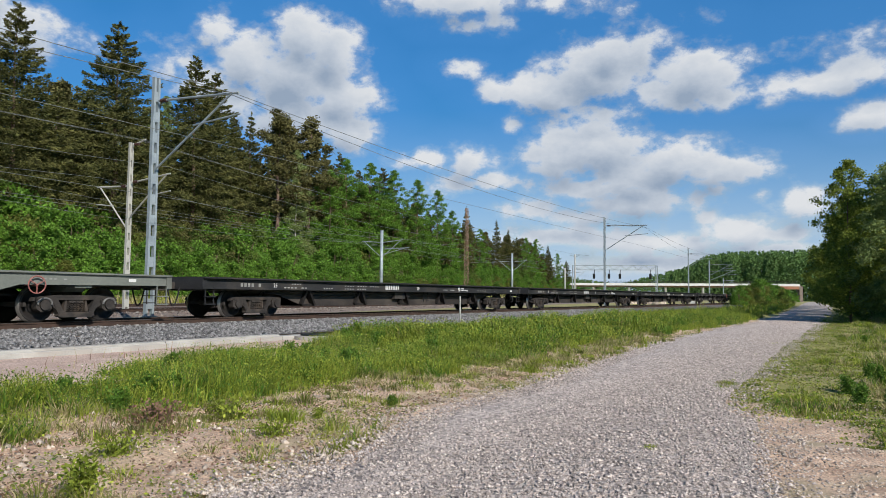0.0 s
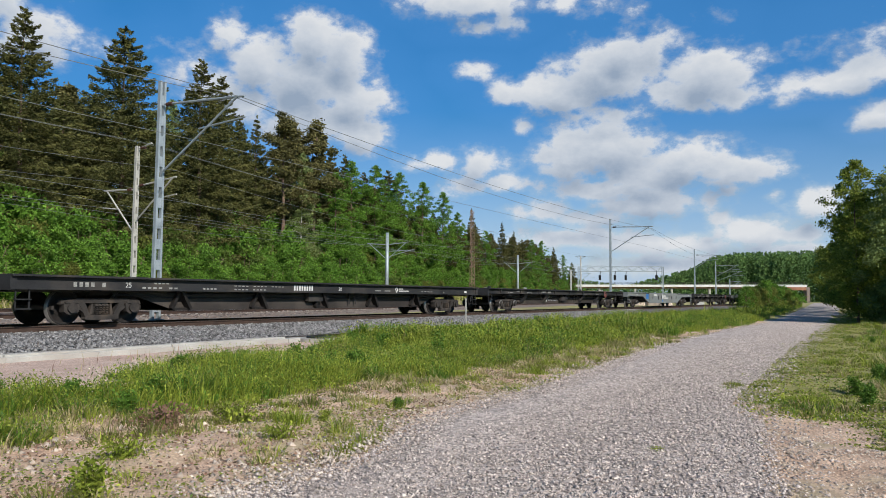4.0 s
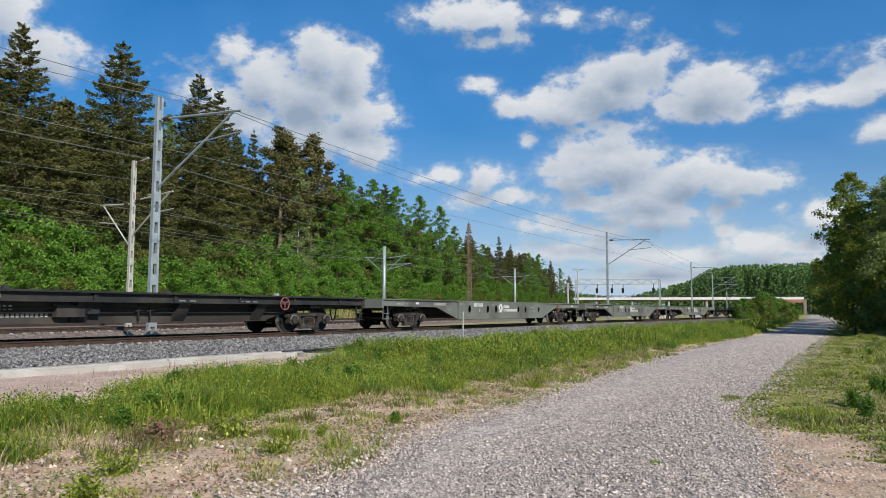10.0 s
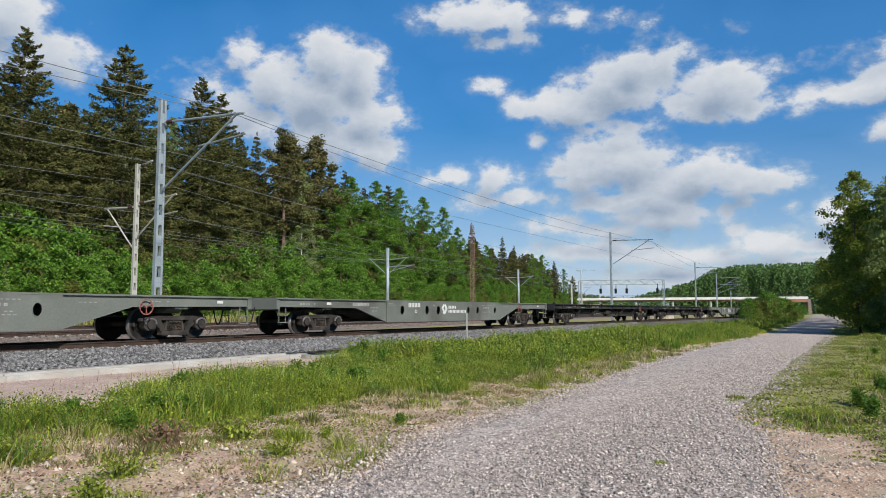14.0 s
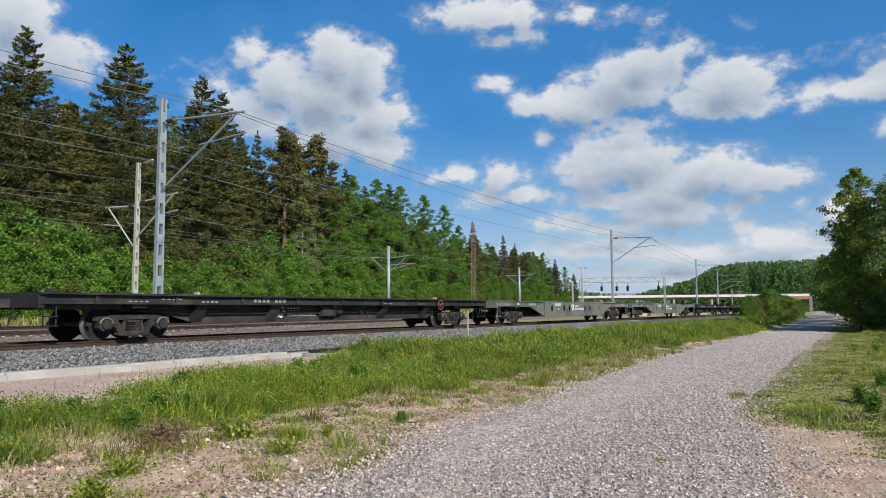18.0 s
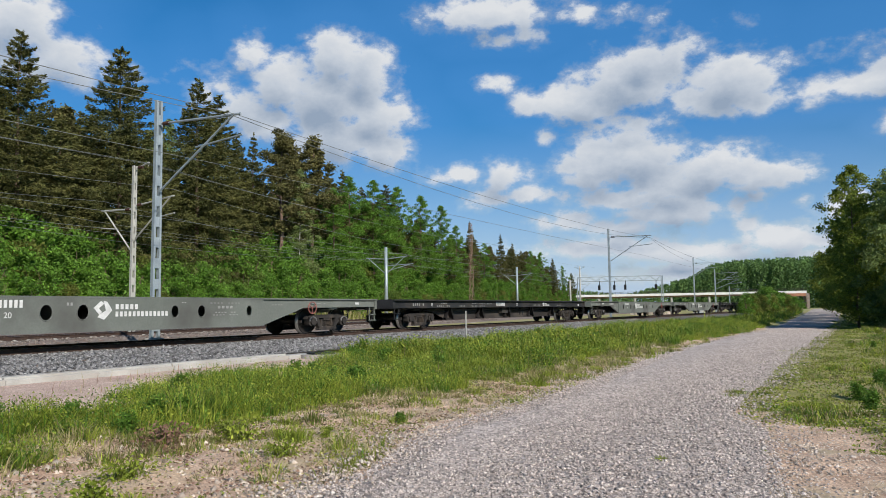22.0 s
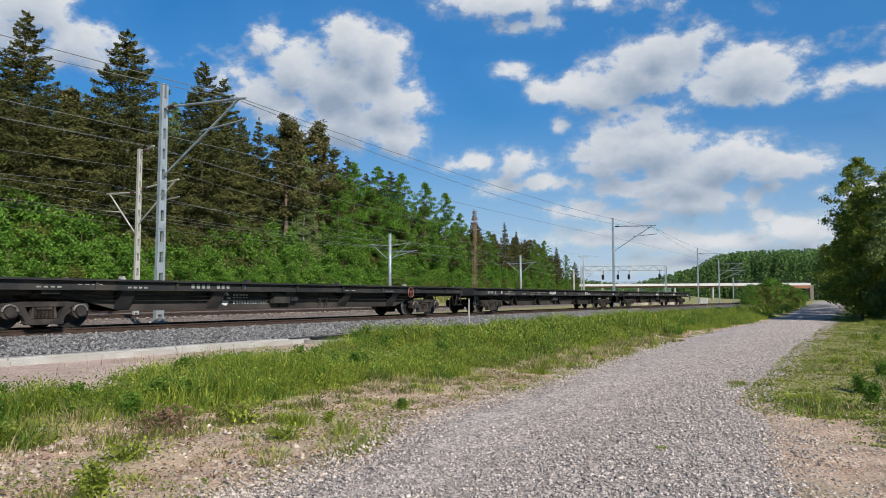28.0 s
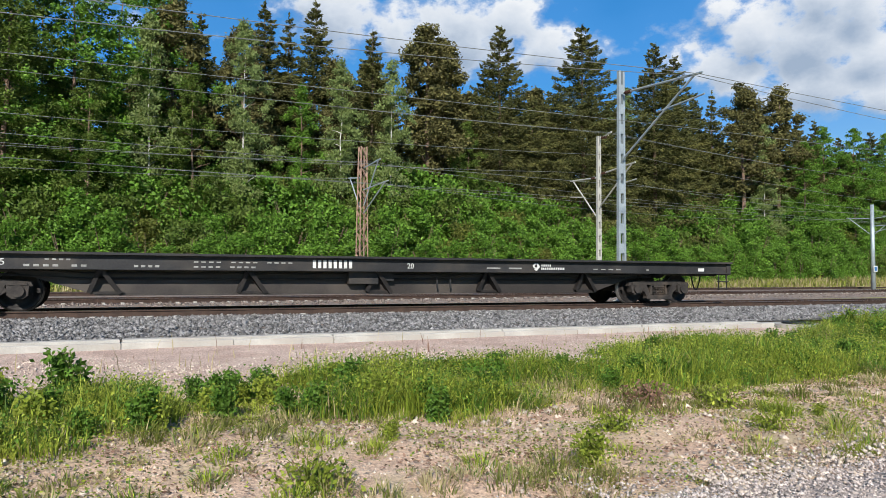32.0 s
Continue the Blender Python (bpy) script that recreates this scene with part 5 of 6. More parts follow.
# the forest edge beyond the tracks, from the nearest end to the far one
for k, (az, el, x) in enumerate(((-61.4, 19.1, -62), (-55.0, 19.0, -61), (-49.6, 17.3, -60), (-48.2, 16.3, -64), (-45.5, 13.6, -62), (-57.6, 14.2, -68), (-38.7, 11.0, -66), (-71.5, 18.7, -64), (-76.0, 20.6, -64), (-79.8, 20.2, -66), (-84.5, 19.0, -68), (-28.7, 6.95, -66), (-26.3, 5.9, -70), (-25.4, 5.2, -72), (-22.3, 3.9, -80), (-78.0, 19.6, -67), (-37.2, 9.7, -64), (-35.3, 9.9, -65), (-33.4, 7.4, -65), (-31.7, 6.6, -66), (-30.3, 5.4, -66), (-39.8, 11.2, -64), (-46.8, 13.5, -66))):
    by_bearing(SPRUCES, (0, 2, 0, 0, 3, 1, 1, 1, 1, 1, 1, 3, 3, 3, 1, 3, 0, 2, 1, 0, 1, 0, 1)[k], az, el, x)
for k, (az, el, x) in enumerate(((-43.4, 13.9, -60), (-41.0, 13.1, -60), (-67.2, 19.0, -62), (-66.0, 18.2, -64), (-81.5, 18.0, -63), (-42.3, 12.0, -64), (-86.5, 19.5, -62), (-74.5, 16.0, -63))):
    by_bearing(PINES, k, az, el, x, 1.15)
for k, (az, el, x) in enumerate(((-81.3, 18.7, -56), (-73.9, 16.5, -56), (-70.0, 16.6, -57), (-53.0, 13.2, -66), (-42.0, 11.0, -59), (-51.6, 14.2, -68), (-88.0, 18.5, -57))):
    by_bearing(BIRCHES, k, az, el, x)
for k, (az, el, x) in enumerate(((-38.2, 10.5, -62), (-36.3, 10.2, -61), (-34.4, 9.7, -62), (-32.6, 9.0, -62), (-31.0, 8.2, -63), (-39.4, 9.6, -58), (-93.0, 22.5, -57), (-97.0, 24.0, -56), (-102, 23, -56), (-90.0, 22.0, -59), (-95, 20, -60), (-99.5, 22, -61), (-87.0, 21.5, -63), (-85.0, 15.0, -56), (-92, 15, -55), (-77.0, 14.5, -60), (-64.0, 12.0, -60), (-24.0, 4.5, -74), (-29.8, 6.6, -66), (-23.2, 4.4, -76), (-21.6, 3.3, -82), (-27.6, 5.2, -69))):
    by_bearing(ASPENS, 0 if az > -45 or k % 3 == 0 else 1, az, el, x, 1.3 if az > -45 else 1.15)
rnd = random.Random(5)
for k in range(120):     # deeper rows that close the forest
    y = -40 + 2.2 * k + rnd.uniform(-1, 1)
    x = -73 - rnd.uniform(0, 16) - 0.05 * max(0, y)
    lim = np.interp(math.degrees(math.atan2(x, y)), [-110, -62, -48, -40, -30, -20, -10], [20.5, 17.5, 13.5, 11.0, 6.8, 3.0, 2.2])
    h = min(31, max(7, math.hypot(x, y) * math.tan(radians(float(lim))) * rnd.uniform(0.58, 0.80)))
    plant(DEEP, k % 3, x, y, ground_z(x, y), h, 1.15, rnd.uniform(0, 360))

# trees on the other side of the path
def near_tree(seed, label, mat, bark, leaf, r=4.8, low=0.03):
    g = random.Random(seed)
    blobs = []
    for k in range(210):
        f = (k / 210) ** 0.9
        z = H0 * (low + (0.99 - low) * f)
        rr = r * math.sin(math.pi * min(1, 0.26 + 0.735 * f)) ** 0.75 * g.uniform(0.7, 1.15)
        a = g.uniform(0, 6.28)
        q = rr * g.uniform(0.2, 1.0)
        blobs.append((q * math.cos(a), q * math.sin(a), z, g.uniform(0.55, 1.15) * (1.15 - 0.65 * f)))
    return tree("birch_tree", label, "birch tree", trunk_mesh(H0 * 0.9, 0.13, 0.02, bark, seed, 12, 0.2, 3.0), clump_crown(H0, blobs, leaf, 250, mat, 1.2))
NEAR_TREES = [near_tree(71, "leafy yellow-green birch beside the path", M["pathbirch"], M["bark"], 0.22, 4.8, 0.09), near_tree(72, "leafy green birch beside the path", M["pathbirch"], M["bark"], 0.22, 4.4, 0.12), near_tree(73, "dense green alder beside the path", M["birch"], M["bark"], 0.24, 5.2, 0.02)]
# the last two stand out of view, added to shade the lower foliage
for k, (x, y, h, w_) in enumerate(((-1.3, 57, 11.2, 1.3), (1.9, 55, 11.4, 1.4), (-1.5, 66, 10.4, 1.35), (1.2, 66, 12.2, 1.4), (-1.9, 76, 10.2, 1.35), (1.0, 78, 12.6, 1.4), (-2.2, 88, 10.4, 1.35), (-2.6, 100, 10.6, 1.4), (-3.0, 113, 11.0, 1.4), (-3.8, 127, 11.4, 1.45), (-5.0, 143, 12, 1.5), (-8.0, 160, 12.5, 1.5), (0.2, 92, 12.6, 1.4), (-0.8, 110, 12.8, 1.4), (2.5, 52.5, 6.4, 1.6), (0.6, 60, 6, 1.7), (9.5, 58, 12, 1.3), (6.2, 64, 12, 1.3))):
    plant(NEAR_TREES, 2 if x > 0 else k // 2 % 2, x, y, 0, h, w_ * 0.9, k * 47)

def shrub_proto(seed, mat, h=4.0, r=2.2, leaf=0.13, per=720):
    g = random.Random(seed)
    blobs = []
    for k in range(34):
        f = k / 34
        a = g.uniform(0, 6.28)
        rr = r * (1 - 0.75 * f * f) * g.uniform(0.2, 0.95)
        blobs.append((rr * math.cos(a), rr * math.sin(a), 0.3 + f * (h - 0.7) , g.uniform(0.36, 0.72) * (1.1 - 0.35 * f)))
    t = empty("shrub", "dense bright green alder and willow shrub on the bank", "shrub", "shrubs of the bank")
    bm = bmesh.new()
    for k in range(6):
        a = g.uniform(0, 6.28)
        tube(bm, [(0.15 * math.cos(a), 0.15 * math.sin(a), -0.3), (r * 0.35 * math.cos(a), r * 0.35 * math.sin(a), h * 0.5), (r * 0.5 * math.cos(a), r * 0.5 * math.sin(a), h * 0.7)], [0.04, 0.025, 0.008], 5)
    part("wood", bm, M["bark"], t)
    part("foliage", clump_crown(h, blobs, leaf, per, mat), None, t)
    return t

SHRUBS = [shrub_proto(61, M["shrub"]), shrub_proto(62, M["shrub"], 4.2, 2.0), shrub_proto(63, M["olive"], 3.6, 2.2), shrub_proto(64, M["aspen"], 4.0, 2.0)]
def set_shrub(k, x, y, z, h, turn):
    global H0
    keep, H0 = H0, 4.0
    o = plant(SHRUBS, k, x, y, z, h, 1.0, turn)
    H0 = keep
    return o
SHRUB_TOP = [(-110, 7.4), (-97, 7.4), (-90, 8.2), (-84, 7.9), (-78, 9.2), (-71, 8.7), (-65, 8.3), (-62, 7.6), (-56, 6.4), (-50, 6.1), (-39, 6.2), (-37, 4.9), (-34.8, 4.1), (-30.4, 3.0), (-26, 2.4), (-21.5, 1.5), (-10, 1.0)]
for row, (x0, part_) in enumerate(((-48.0, 0.46), (-50.5, 0.66), (-53.5, 0.86), (-56.5, 1.0))):
    y = -26.0 + row
    while y < 175:
        x = x0 - 0.09 * max(0, y) + rnd.uniform(-0.9, 0.9)
        el = along(SHRUB_TOP, math.degrees(math.atan2(x, y)))
        z = ground_z(x, y) - 0.2
        h = max(1.6, (EYE + math.hypot(x, y) * math.tan(radians(el)) - z) * part_ * rnd.uniform(0.88, 1.06))
        set_shrub(rnd.choice((0, 0, 1, 1, 2, 3)), x, y, z, h, rnd.uniform(0, 360))
        y += rnd.uniform(2.0, 2.8) * (1 + max(0, y) / 160)
# shrubs between the path and the curve
for k in range(46):
    y = 112 + k * 2.0 + rnd.uniform(-1, 1)
    f = rnd.uniform(float(np.interp(y, [112, 125, 150, 180], [0.85, 0.6, 0.3, 0.0])), 1)
    x = (along(PATH_L, y) - 2.2) * (1 - f) + (track_x(y) + 2.9) * f
    el = along([(-9.2, 0.2), (-8.7, 0.5), (-8.2, 1.3), (-7.5, 1.5), (-6.5, 1.3), (-5.6, 0.75), (-4.6, 0.0)], math.degrees(math.atan2(x, y)))
    set_shrub(2 if k % 3 else 1, x, y, 0.0, (EYE + y * math.tan(radians(el))) * rnd.uniform(0.8, 1.05), rnd.uniform(0, 360))
for k in range(14):
    y = 58 + k * 4.2
    set_shrub(3, along(PATH_R, y) + 2.4 + rnd.uniform(0, 2.5), y, -0.1, rnd.uniform(2.0, 3.6), k * 70)
for x, y, h in ((-30.5, 336, 5.5), (-27.5, 333, 4.2), (-33.5, 338, 6.0), (-36.5, 337, 5.0)):     # growth before the end of the bridge
    set_shrub(0, x, y, 0.0, h, x * 31)

# wooded hill beyond the bridge and low woods at the horizon
def far_wood(name, az0, az1, dist, tops, n, label):
    cs = []
    for k in range(n):
        f = RNG.uniform()
        az = radians(az0 + (az1 - az0) * f)
        d = dist + RNG.uniform(0, 60)
        el = np.interp(math.degrees(az), [p[0] for p in tops], [p[1] for p in tops])
        top = EYE + d * math.tan(radians(el)) * RNG.uniform(0.84, 1.02)
        b = np.array([d * math.sin(az), d * math.cos(az), 0.0])
        hh = top
        for j in range(80):
            q = RNG.uniform() ** 1.4
            r = 0.3 + 4.0 * min(q, 0.5)
            a = RNG.uniform(0, 6.28)
            cs.append(b + np.array([r * math.cos(a), r * math.sin(a), top - hh * q - RNG.uniform(0, 1)]))
    v, q = leaf_quads(np.array(cs), 0.95, 0.8)
    return tagged(new(name, np_mesh(name, v, q, M["farwood"])), label, "forest", kind="stuff")
far_wood("wooded_hill", -13.5, -2.0, 430, [(-13.5, 1.9), (-12.2, 2.2), (-10.6, 3.1), (-9, 3.35), (-4, 3.4), (-2, 3.3)], 1300, "green wooded hill beyond the bridge")
far_wood("distant_wood", -24.0, -11.0, 520, [(-24, 1.9), (-21.5, 1.6), (-17, 1.0), (-15, 1.5), (-13.5, 1.9), (-11, 1.7)], 420, "low distant wood beyond the bridge")
far_wood("distant_wood", -3.0, 40.0, 400, [(-3, 3.0), (40, 3.0)], 500, "green wood beyond the path")

# ---- grass, herbs and stones ----
def blades(n, xy, hgt, wid, lean, mats, idx_of, name, label, category, out=None):
    """Bent grass blades at places xy (n, 2) with heights hgt (n)."""
    a = RNG.uniform(0, 6.283, n) if out is None else out
    d = np.stack([np.cos(a), np.sin(a)], 1)
    ba = a + 1.57 + RNG.uniform(-0.5, 0.5, n)
    s = np.stack([np.cos(ba), np.sin(ba)], 1) * (wid * RNG.uniform(0.6, 1.3, n))[:, None]
    ln = (lean * RNG.uniform(0.2, 1.2, n) * hgt)[:, None]
    z = np.array([ground_z(x, y) + (soil_z(x, y) if -14 < x < 30 and y < 160 else 0.0) for x, y in xy]) - 0.03
    def ring(f, k):
        c = xy + d * ln * f ** 2
        zz = z + hgt * f * (1 - 0.12 * f)
        return np.concatenate([c - s * k, zz[:, None]], 1), np.concatenate([c + s * k, zz[:, None]], 1)
    r0, r1, r2 = ring(0.0, 0.8), ring(0.55, 1.0), ring(1.0, 0.12)
    v = np.stack([r0[0], r0[1], r1[0], r1[1], r2[0], r2[1]], 1).reshape(-1, 3)
    b = np.arange(n)[:, None] * 6
    q = np.concatenate([b + np.array([[0, 1, 3, 2]]), b + np.array([[2, 3, 5, 4]])], 0)
    idx = np.concatenate([idx_of, idx_of])
    return tagged(new(name, np_mesh(name, v, q, mats, idx)), label, category, kind="stuff")

GM = [M["grass"], M["lush"], M["straw"], M["olive"]]
def patchy(xy, s, seed):
    return np.array([noise.noise(Vector((x * s, y * s, seed))) for x, y in xy])

def clumps(cx, cy, hgt, rad, per, wid, lean, shares, name, label, seed=0.0):
    """Grass in clumps whose blades lean outwards; shares: fractions of the four kinds."""
    m_ = np.maximum(8, (per * RNG.uniform(0.6, 1.4, len(cx))).astype(int))
    who = np.repeat(np.arange(len(cx)), m_)
    n = len(who)
    a = RNG.uniform(0, 6.283, n)
    q = np.sqrt(RNG.uniform(size=n))
    off = np.stack([np.cos(a), np.sin(a)], 1) * (q * rad[who])[:, None]
    xy = np.stack([cx[who], cy[who]], 1) + off
    cl = np.clip(0.5 + 1.1 * patchy(np.stack([cx, cy], 1), 0.9, 77.0) + 0.25 * RNG.normal(size=len(cx)), 0, 0.999)
    tone = cl[who] * 0.7 + RNG.uniform(size=n) * 0.3
    cuts = np.cumsum(shares)
    idx = np.searchsorted(cuts[:3], tone)
    h = hgt[who] * RNG.uniform(0.45, 1.12, n) * (1.05 - 0.35 * q)
    out = a + RNG.normal(0, 0.7, n)
    return blades(n, xy, h, wid, lean, GM, idx, name, label, "grass", out)

def between(f, tf, tb, y):
    return along(tf, y) * (1 - f) + along(tb, y) * f

LUSH = (0.56, 0.30, 0.05, 0.09)
STRIP_F = [(14, -5.5), (40, -6.8), (100, -9.0)]
STRIP_B = [(14, -7.6), (40, -8.6), (100, -10.6)]
for n_, y0, y1, pw, tf, tb, h0, h1, per, wid, nm, lb in (
        (2700, -16, 24, 1.0, BAND_F, BAND_B, 0.30, 0.52, 95, 0.0056, "tall_grass", "tall lush green grass band along the railway"),
        (2500, 18, 62, 1.3, BAND_F, BAND_B, 0.42, 0.72, 60, 0.010, "tall_grass", "tall lush green grass band along the railway"),
        (1100, 50, 190, 1.2, BAND_F, BAND_B, 0.45, 0.9, 22, 0.03, "meadow_grass", "green meadow strip between path and track"),
        (800, 14, 100, 1.4, STRIP_F, STRIP_B, 0.10, 0.26, 30, 0.010, "verge_grass", "short yellowish grass beside the path")):
    y = y0 + (y1 - y0) * RNG.uniform(size=n_) ** pw
    f_ = RNG.uniform(-0.04, 1.04, n_)
    x = np.array([between(a, tf, tb, b) for a, b in zip(f_, y)])
    p = patchy(np.stack([x, y], 1), 0.5, 3.0)
    ok = p > np.interp(y, [-2, 1, 5, 9], [-0.05, -0.10, -0.22, -0.48])
    x, y, p, f_ = x[ok], y[ok], p[ok], f_[ok]
    h = (h0 + (h1 - h0) * np.clip(0.45 + p * 1.5, 0, 1.5)) * RNG.uniform(0.6, 1.35, len(x)) * np.interp(y, [0, 5], [0.85, 1.0]) * np.interp(f_, [0, 0.15], [0.7, 1.0])
    if "tall" in nm:     # broad leaves among the blades
        k_ = RNG.integers(0, len(x), int((70 if y1 < 30 else 40) * len(x)))
        gx_, gy_ = x[k_] + RNG.normal(0, 0.22, len(k_)), y[k_] + RNG.normal(0, 0.22, len(k_))
        gz_ = np.array([ground_z(a, b) for a, b in zip(gx_, gy_)]) + 0.85 * h[k_] * RNG.uniform(size=len(k_)) ** 0.7
        v, q = leaf_quads(np.stack([gx_, gy_, gz_], 1), 0.030 if y1 < 30 else 0.055, 0.9)
        r = RNG.uniform(size=len(k_)) + 0.6 * patchy(np.stack([gx_, gy_], 1), 0.8, 31.0)
        tagged(new("leafy_undergrowth", np_mesh("leafy_undergrowth", v, q, GM, np.where(r < 0.32, 1, np.where(r < 0.9, 0, 3)))), "leafy green undergrowth in the grass band", "undergrowth", kind="stuff")
    clumps(x, y, h, 0.10 + 0.45 * h, per, wid, 0.55, LUSH if h0 > 0.12 else (0.35, 0.05, 0.35, 0.25), nm, lb)
# right of the path
n = 4600
y = 9.6 + 72 * RNG.uniform(size=n) ** 1.7
x = np.array([along(PATH_R, v) for v in y]) - 0.45 + 11.3 * RNG.uniform(size=n) ** 1.2
p = patchy(np.stack([x, y], 1), 0.5, 12.0)
ok = (y > 10.2 - 1.1 * (x + 0.07) + 2.2 * patchy(np.stack([x, y], 1), 0.6, 40.0)) & (p > -0.42)
x, y, p = x[ok], y[ok], p[ok]
deep_in = np.clip((x - np.array([along(PATH_R, v) for v in y]) - 0.5) / 2.6, 0, 1)
h = (0.05 + 0.10 * np.clip(p + 0.2, 0, 1) + 0.34 * deep_in * np.clip(0.5 + 1.6 * p, 0.15, 1.2)) * RNG.uniform(0.7, 1.3, len(x))
clumps(x, y, h, 0.14 + 0.35 * h, 60, 0.0062, 0.7, (0.42, 0.16, 0.24, 0.18), "short_grass", "short yellow-green grass on stony soil")
# small tufts on the dirt
n = 5200
x, y = RNG.uniform(-9.4, -1.0, n), -13 + 42 * RNG.uniform(size=n)
p = patchy(np.stack([x, y], 1), 0.7, 21.0)
ok = (x < np.array([along(PATH_L, v) for v in y]) - 0.15) & (p > -0.28) & (RNG.uniform(size=n) < 0.30 + 1.0 * np.clip(p + 0.2, 0, 1) + np.clip((-6.0 - x) / 5, 0, 0.4))
x, y = x[ok], y[ok]
h = 0.07 + 0.20 * RNG.uniform(size=len(x)) ** 1.8 + 0.05 * np.clip((-6.0 - x) / 2, 0, 1)
clumps(x, y, h, 0.06 + 0.5 * h, 80, 0.0046, 0.8, (0.36, 0.06, 0.28, 0.30), "grass_tufts", "yellow-green grass tufts on the sandy verge")

# creeping low plants close to the soil
def carpet(n, x, y, p, low, size, mats, name, label):
    ok = p + 0.25 * RNG.normal(size=n) > low
    x, y = x[ok], y[ok]
    c = np.array([(a, b, ground_z(a, b) + soil_z(a, b) + 0.012) for a, b in zip(x, y)])
    c[:, 2] += 0.03 * RNG.uniform(size=len(c)) ** 2
    v, q = leaf_quads(c, size, 0.35)
    r = RNG.uniform(size=len(c))
    idx = np.where(r < 0.40, 0, np.where(r < 0.50, 1, np.where(r < 0.78, 3, 2)))
    tagged(new(name, np_mesh(name, v, q, mats, idx)), label, "low plants", kind="stuff")
n = 300000
x, y = RNG.uniform(-10.2, -1.0, n), -13 + 44 * RNG.uniform(size=n) ** 1.1
p = patchy(np.stack([x, y], 1), 0.6, 21.0) + 0.35 * patchy(np.stack([x, y], 1), 1.9, 5.0) + np.clip((-7.0 - x) / 4, -0.35, 0.5)
p = np.where(x > np.array([along(PATH_L, v) for v in y]) - 0.1, -9, p)
carpet(n, x, y, p, -0.10, 0.026, GM, "creeping_plants", "low yellowish creeping plants on sandy soil")
n = 90000     # withered leaves and stalks lying on the soil
x, y = RNG.uniform(-8.8, -3.0, n), -10 + 40 * RNG.uniform(size=n) ** 1.1
p = patchy(np.stack([x, y], 1), 0.8, 71.0) + 0.5 * patchy(np.stack([x, y], 1), 2.6, 15.0)
p = np.where(x > np.array([along(PATH_L, v) for v in y]) - 0.15, -9, p)
carpet(n, x, y, p, 0.02, 0.030, [M["redherb"], M["bark"], M["straw"], M["litter"]], "dry_litter", "brown withered leaves and stalks on the soil")
n = 200000
y = 9.4 + 50 * RNG.uniform(size=n) ** 1.6
x = np.array([along(PATH_R, v) for v in y]) + 9.0 * RNG.uniform(size=n)
p = patchy(np.stack([x, y], 1), 0.5, 12.0) + np.clip((y - 10.4 + 1.1 * (x + 0.07)) / 3, -1, 0.4)
carpet(n, x, y, p, -0.1, 0.034, GM, "creeping_plants", "low yellow-green plants beside the path")
# pale dry grass on the slope below the far bank
y = -20 + 150 * RNG.uniform(size=24000)
xy = np.stack([-44.3 - 0.1 * np.maximum(0, y) + RNG.normal(0, 1.1, len(y)), y], 1)
r = RNG.uniform(size=len(y))
blades(len(y), xy, RNG.uniform(0.25, 0.9, len(y)), 0.03, 0.5, GM, np.where(r < 0.25, 0, np.where(r < 0.55, 3, 2)), "dry_grass", "pale dry grass on the slope below the far bank", "grass")

# leafy herbs: things of their own, larger ones first
def herb_proto(name, label, h, r, n, mat, leaf, stems=7):
    t = empty(name, label, "herb", "herbs of the verge")
    cs = []
    bm = bmesh.new()
    for k in range(stems):
        a, q = random.uniform(0, 6.28), r * random.uniform(0.1, 0.8)
        top = Vector((q * math.cos(a), q * math.sin(a), h * random.uniform(0.7, 1.05)))
        base = Vector((q * 0.4 * math.cos(a), q * 0.4 * math.sin(a), -0.03))
        tube(bm, [base, base.lerp(top, 0.55) + Vector((0, 0, 0.05)), top], [0.006, 0.005, 0.002], 4)
        for j in range(n // stems):
            f = random.uniform(0.12, 1.0)
            p = base.lerp(top, f)
            cs.append((p.x + random.gauss(0, 0.05 + 0.05 * (1 - f)), p.y + random.gauss(0, 0.05 + 0.05 * (1 - f)), max(0.02, p.z + random.gauss(0, 0.03))))
    part("stem", bm, M["olive"], t)["kind"] = "stuff"
    v, q = leaf_quads(np.array(cs), leaf, 0.9)
    part("leaves", np_mesh("leaves", v, q, mat), None, t)
    return t

HERBS = [herb_proto("herb", "bushy dark green leafy herb on the verge", 0.7, 0.35, 900, M["lush"], 0.072, 14),
         herb_proto("herb", "light green leafy herb on the verge", 0.55, 0.32, 800, M["grass"], 0.062, 14),
         herb_proto("herb", "reddish low herb on bare soil", 0.20, 0.30, 500, M["redherb"], 0.03, 16),
         herb_proto("herb", "low light green herb on bare soil", 0.17, 0.25, 500, M["grass"], 0.028, 16)]
herb_used = set()
def set_herb(k, x, y, s):
    src = HERBS[k]
    z = ground_z(x, y) + soil_z(x, y)
    m = pose(x, y, z - 0.02, 0, 0, random.uniform(0, 360)) @ Matrix.Scale(s, 4)
    if k not in herb_used:
        herb_used.add(k)
        src.matrix_basis = m
    else:
        copy_thing(src, m)
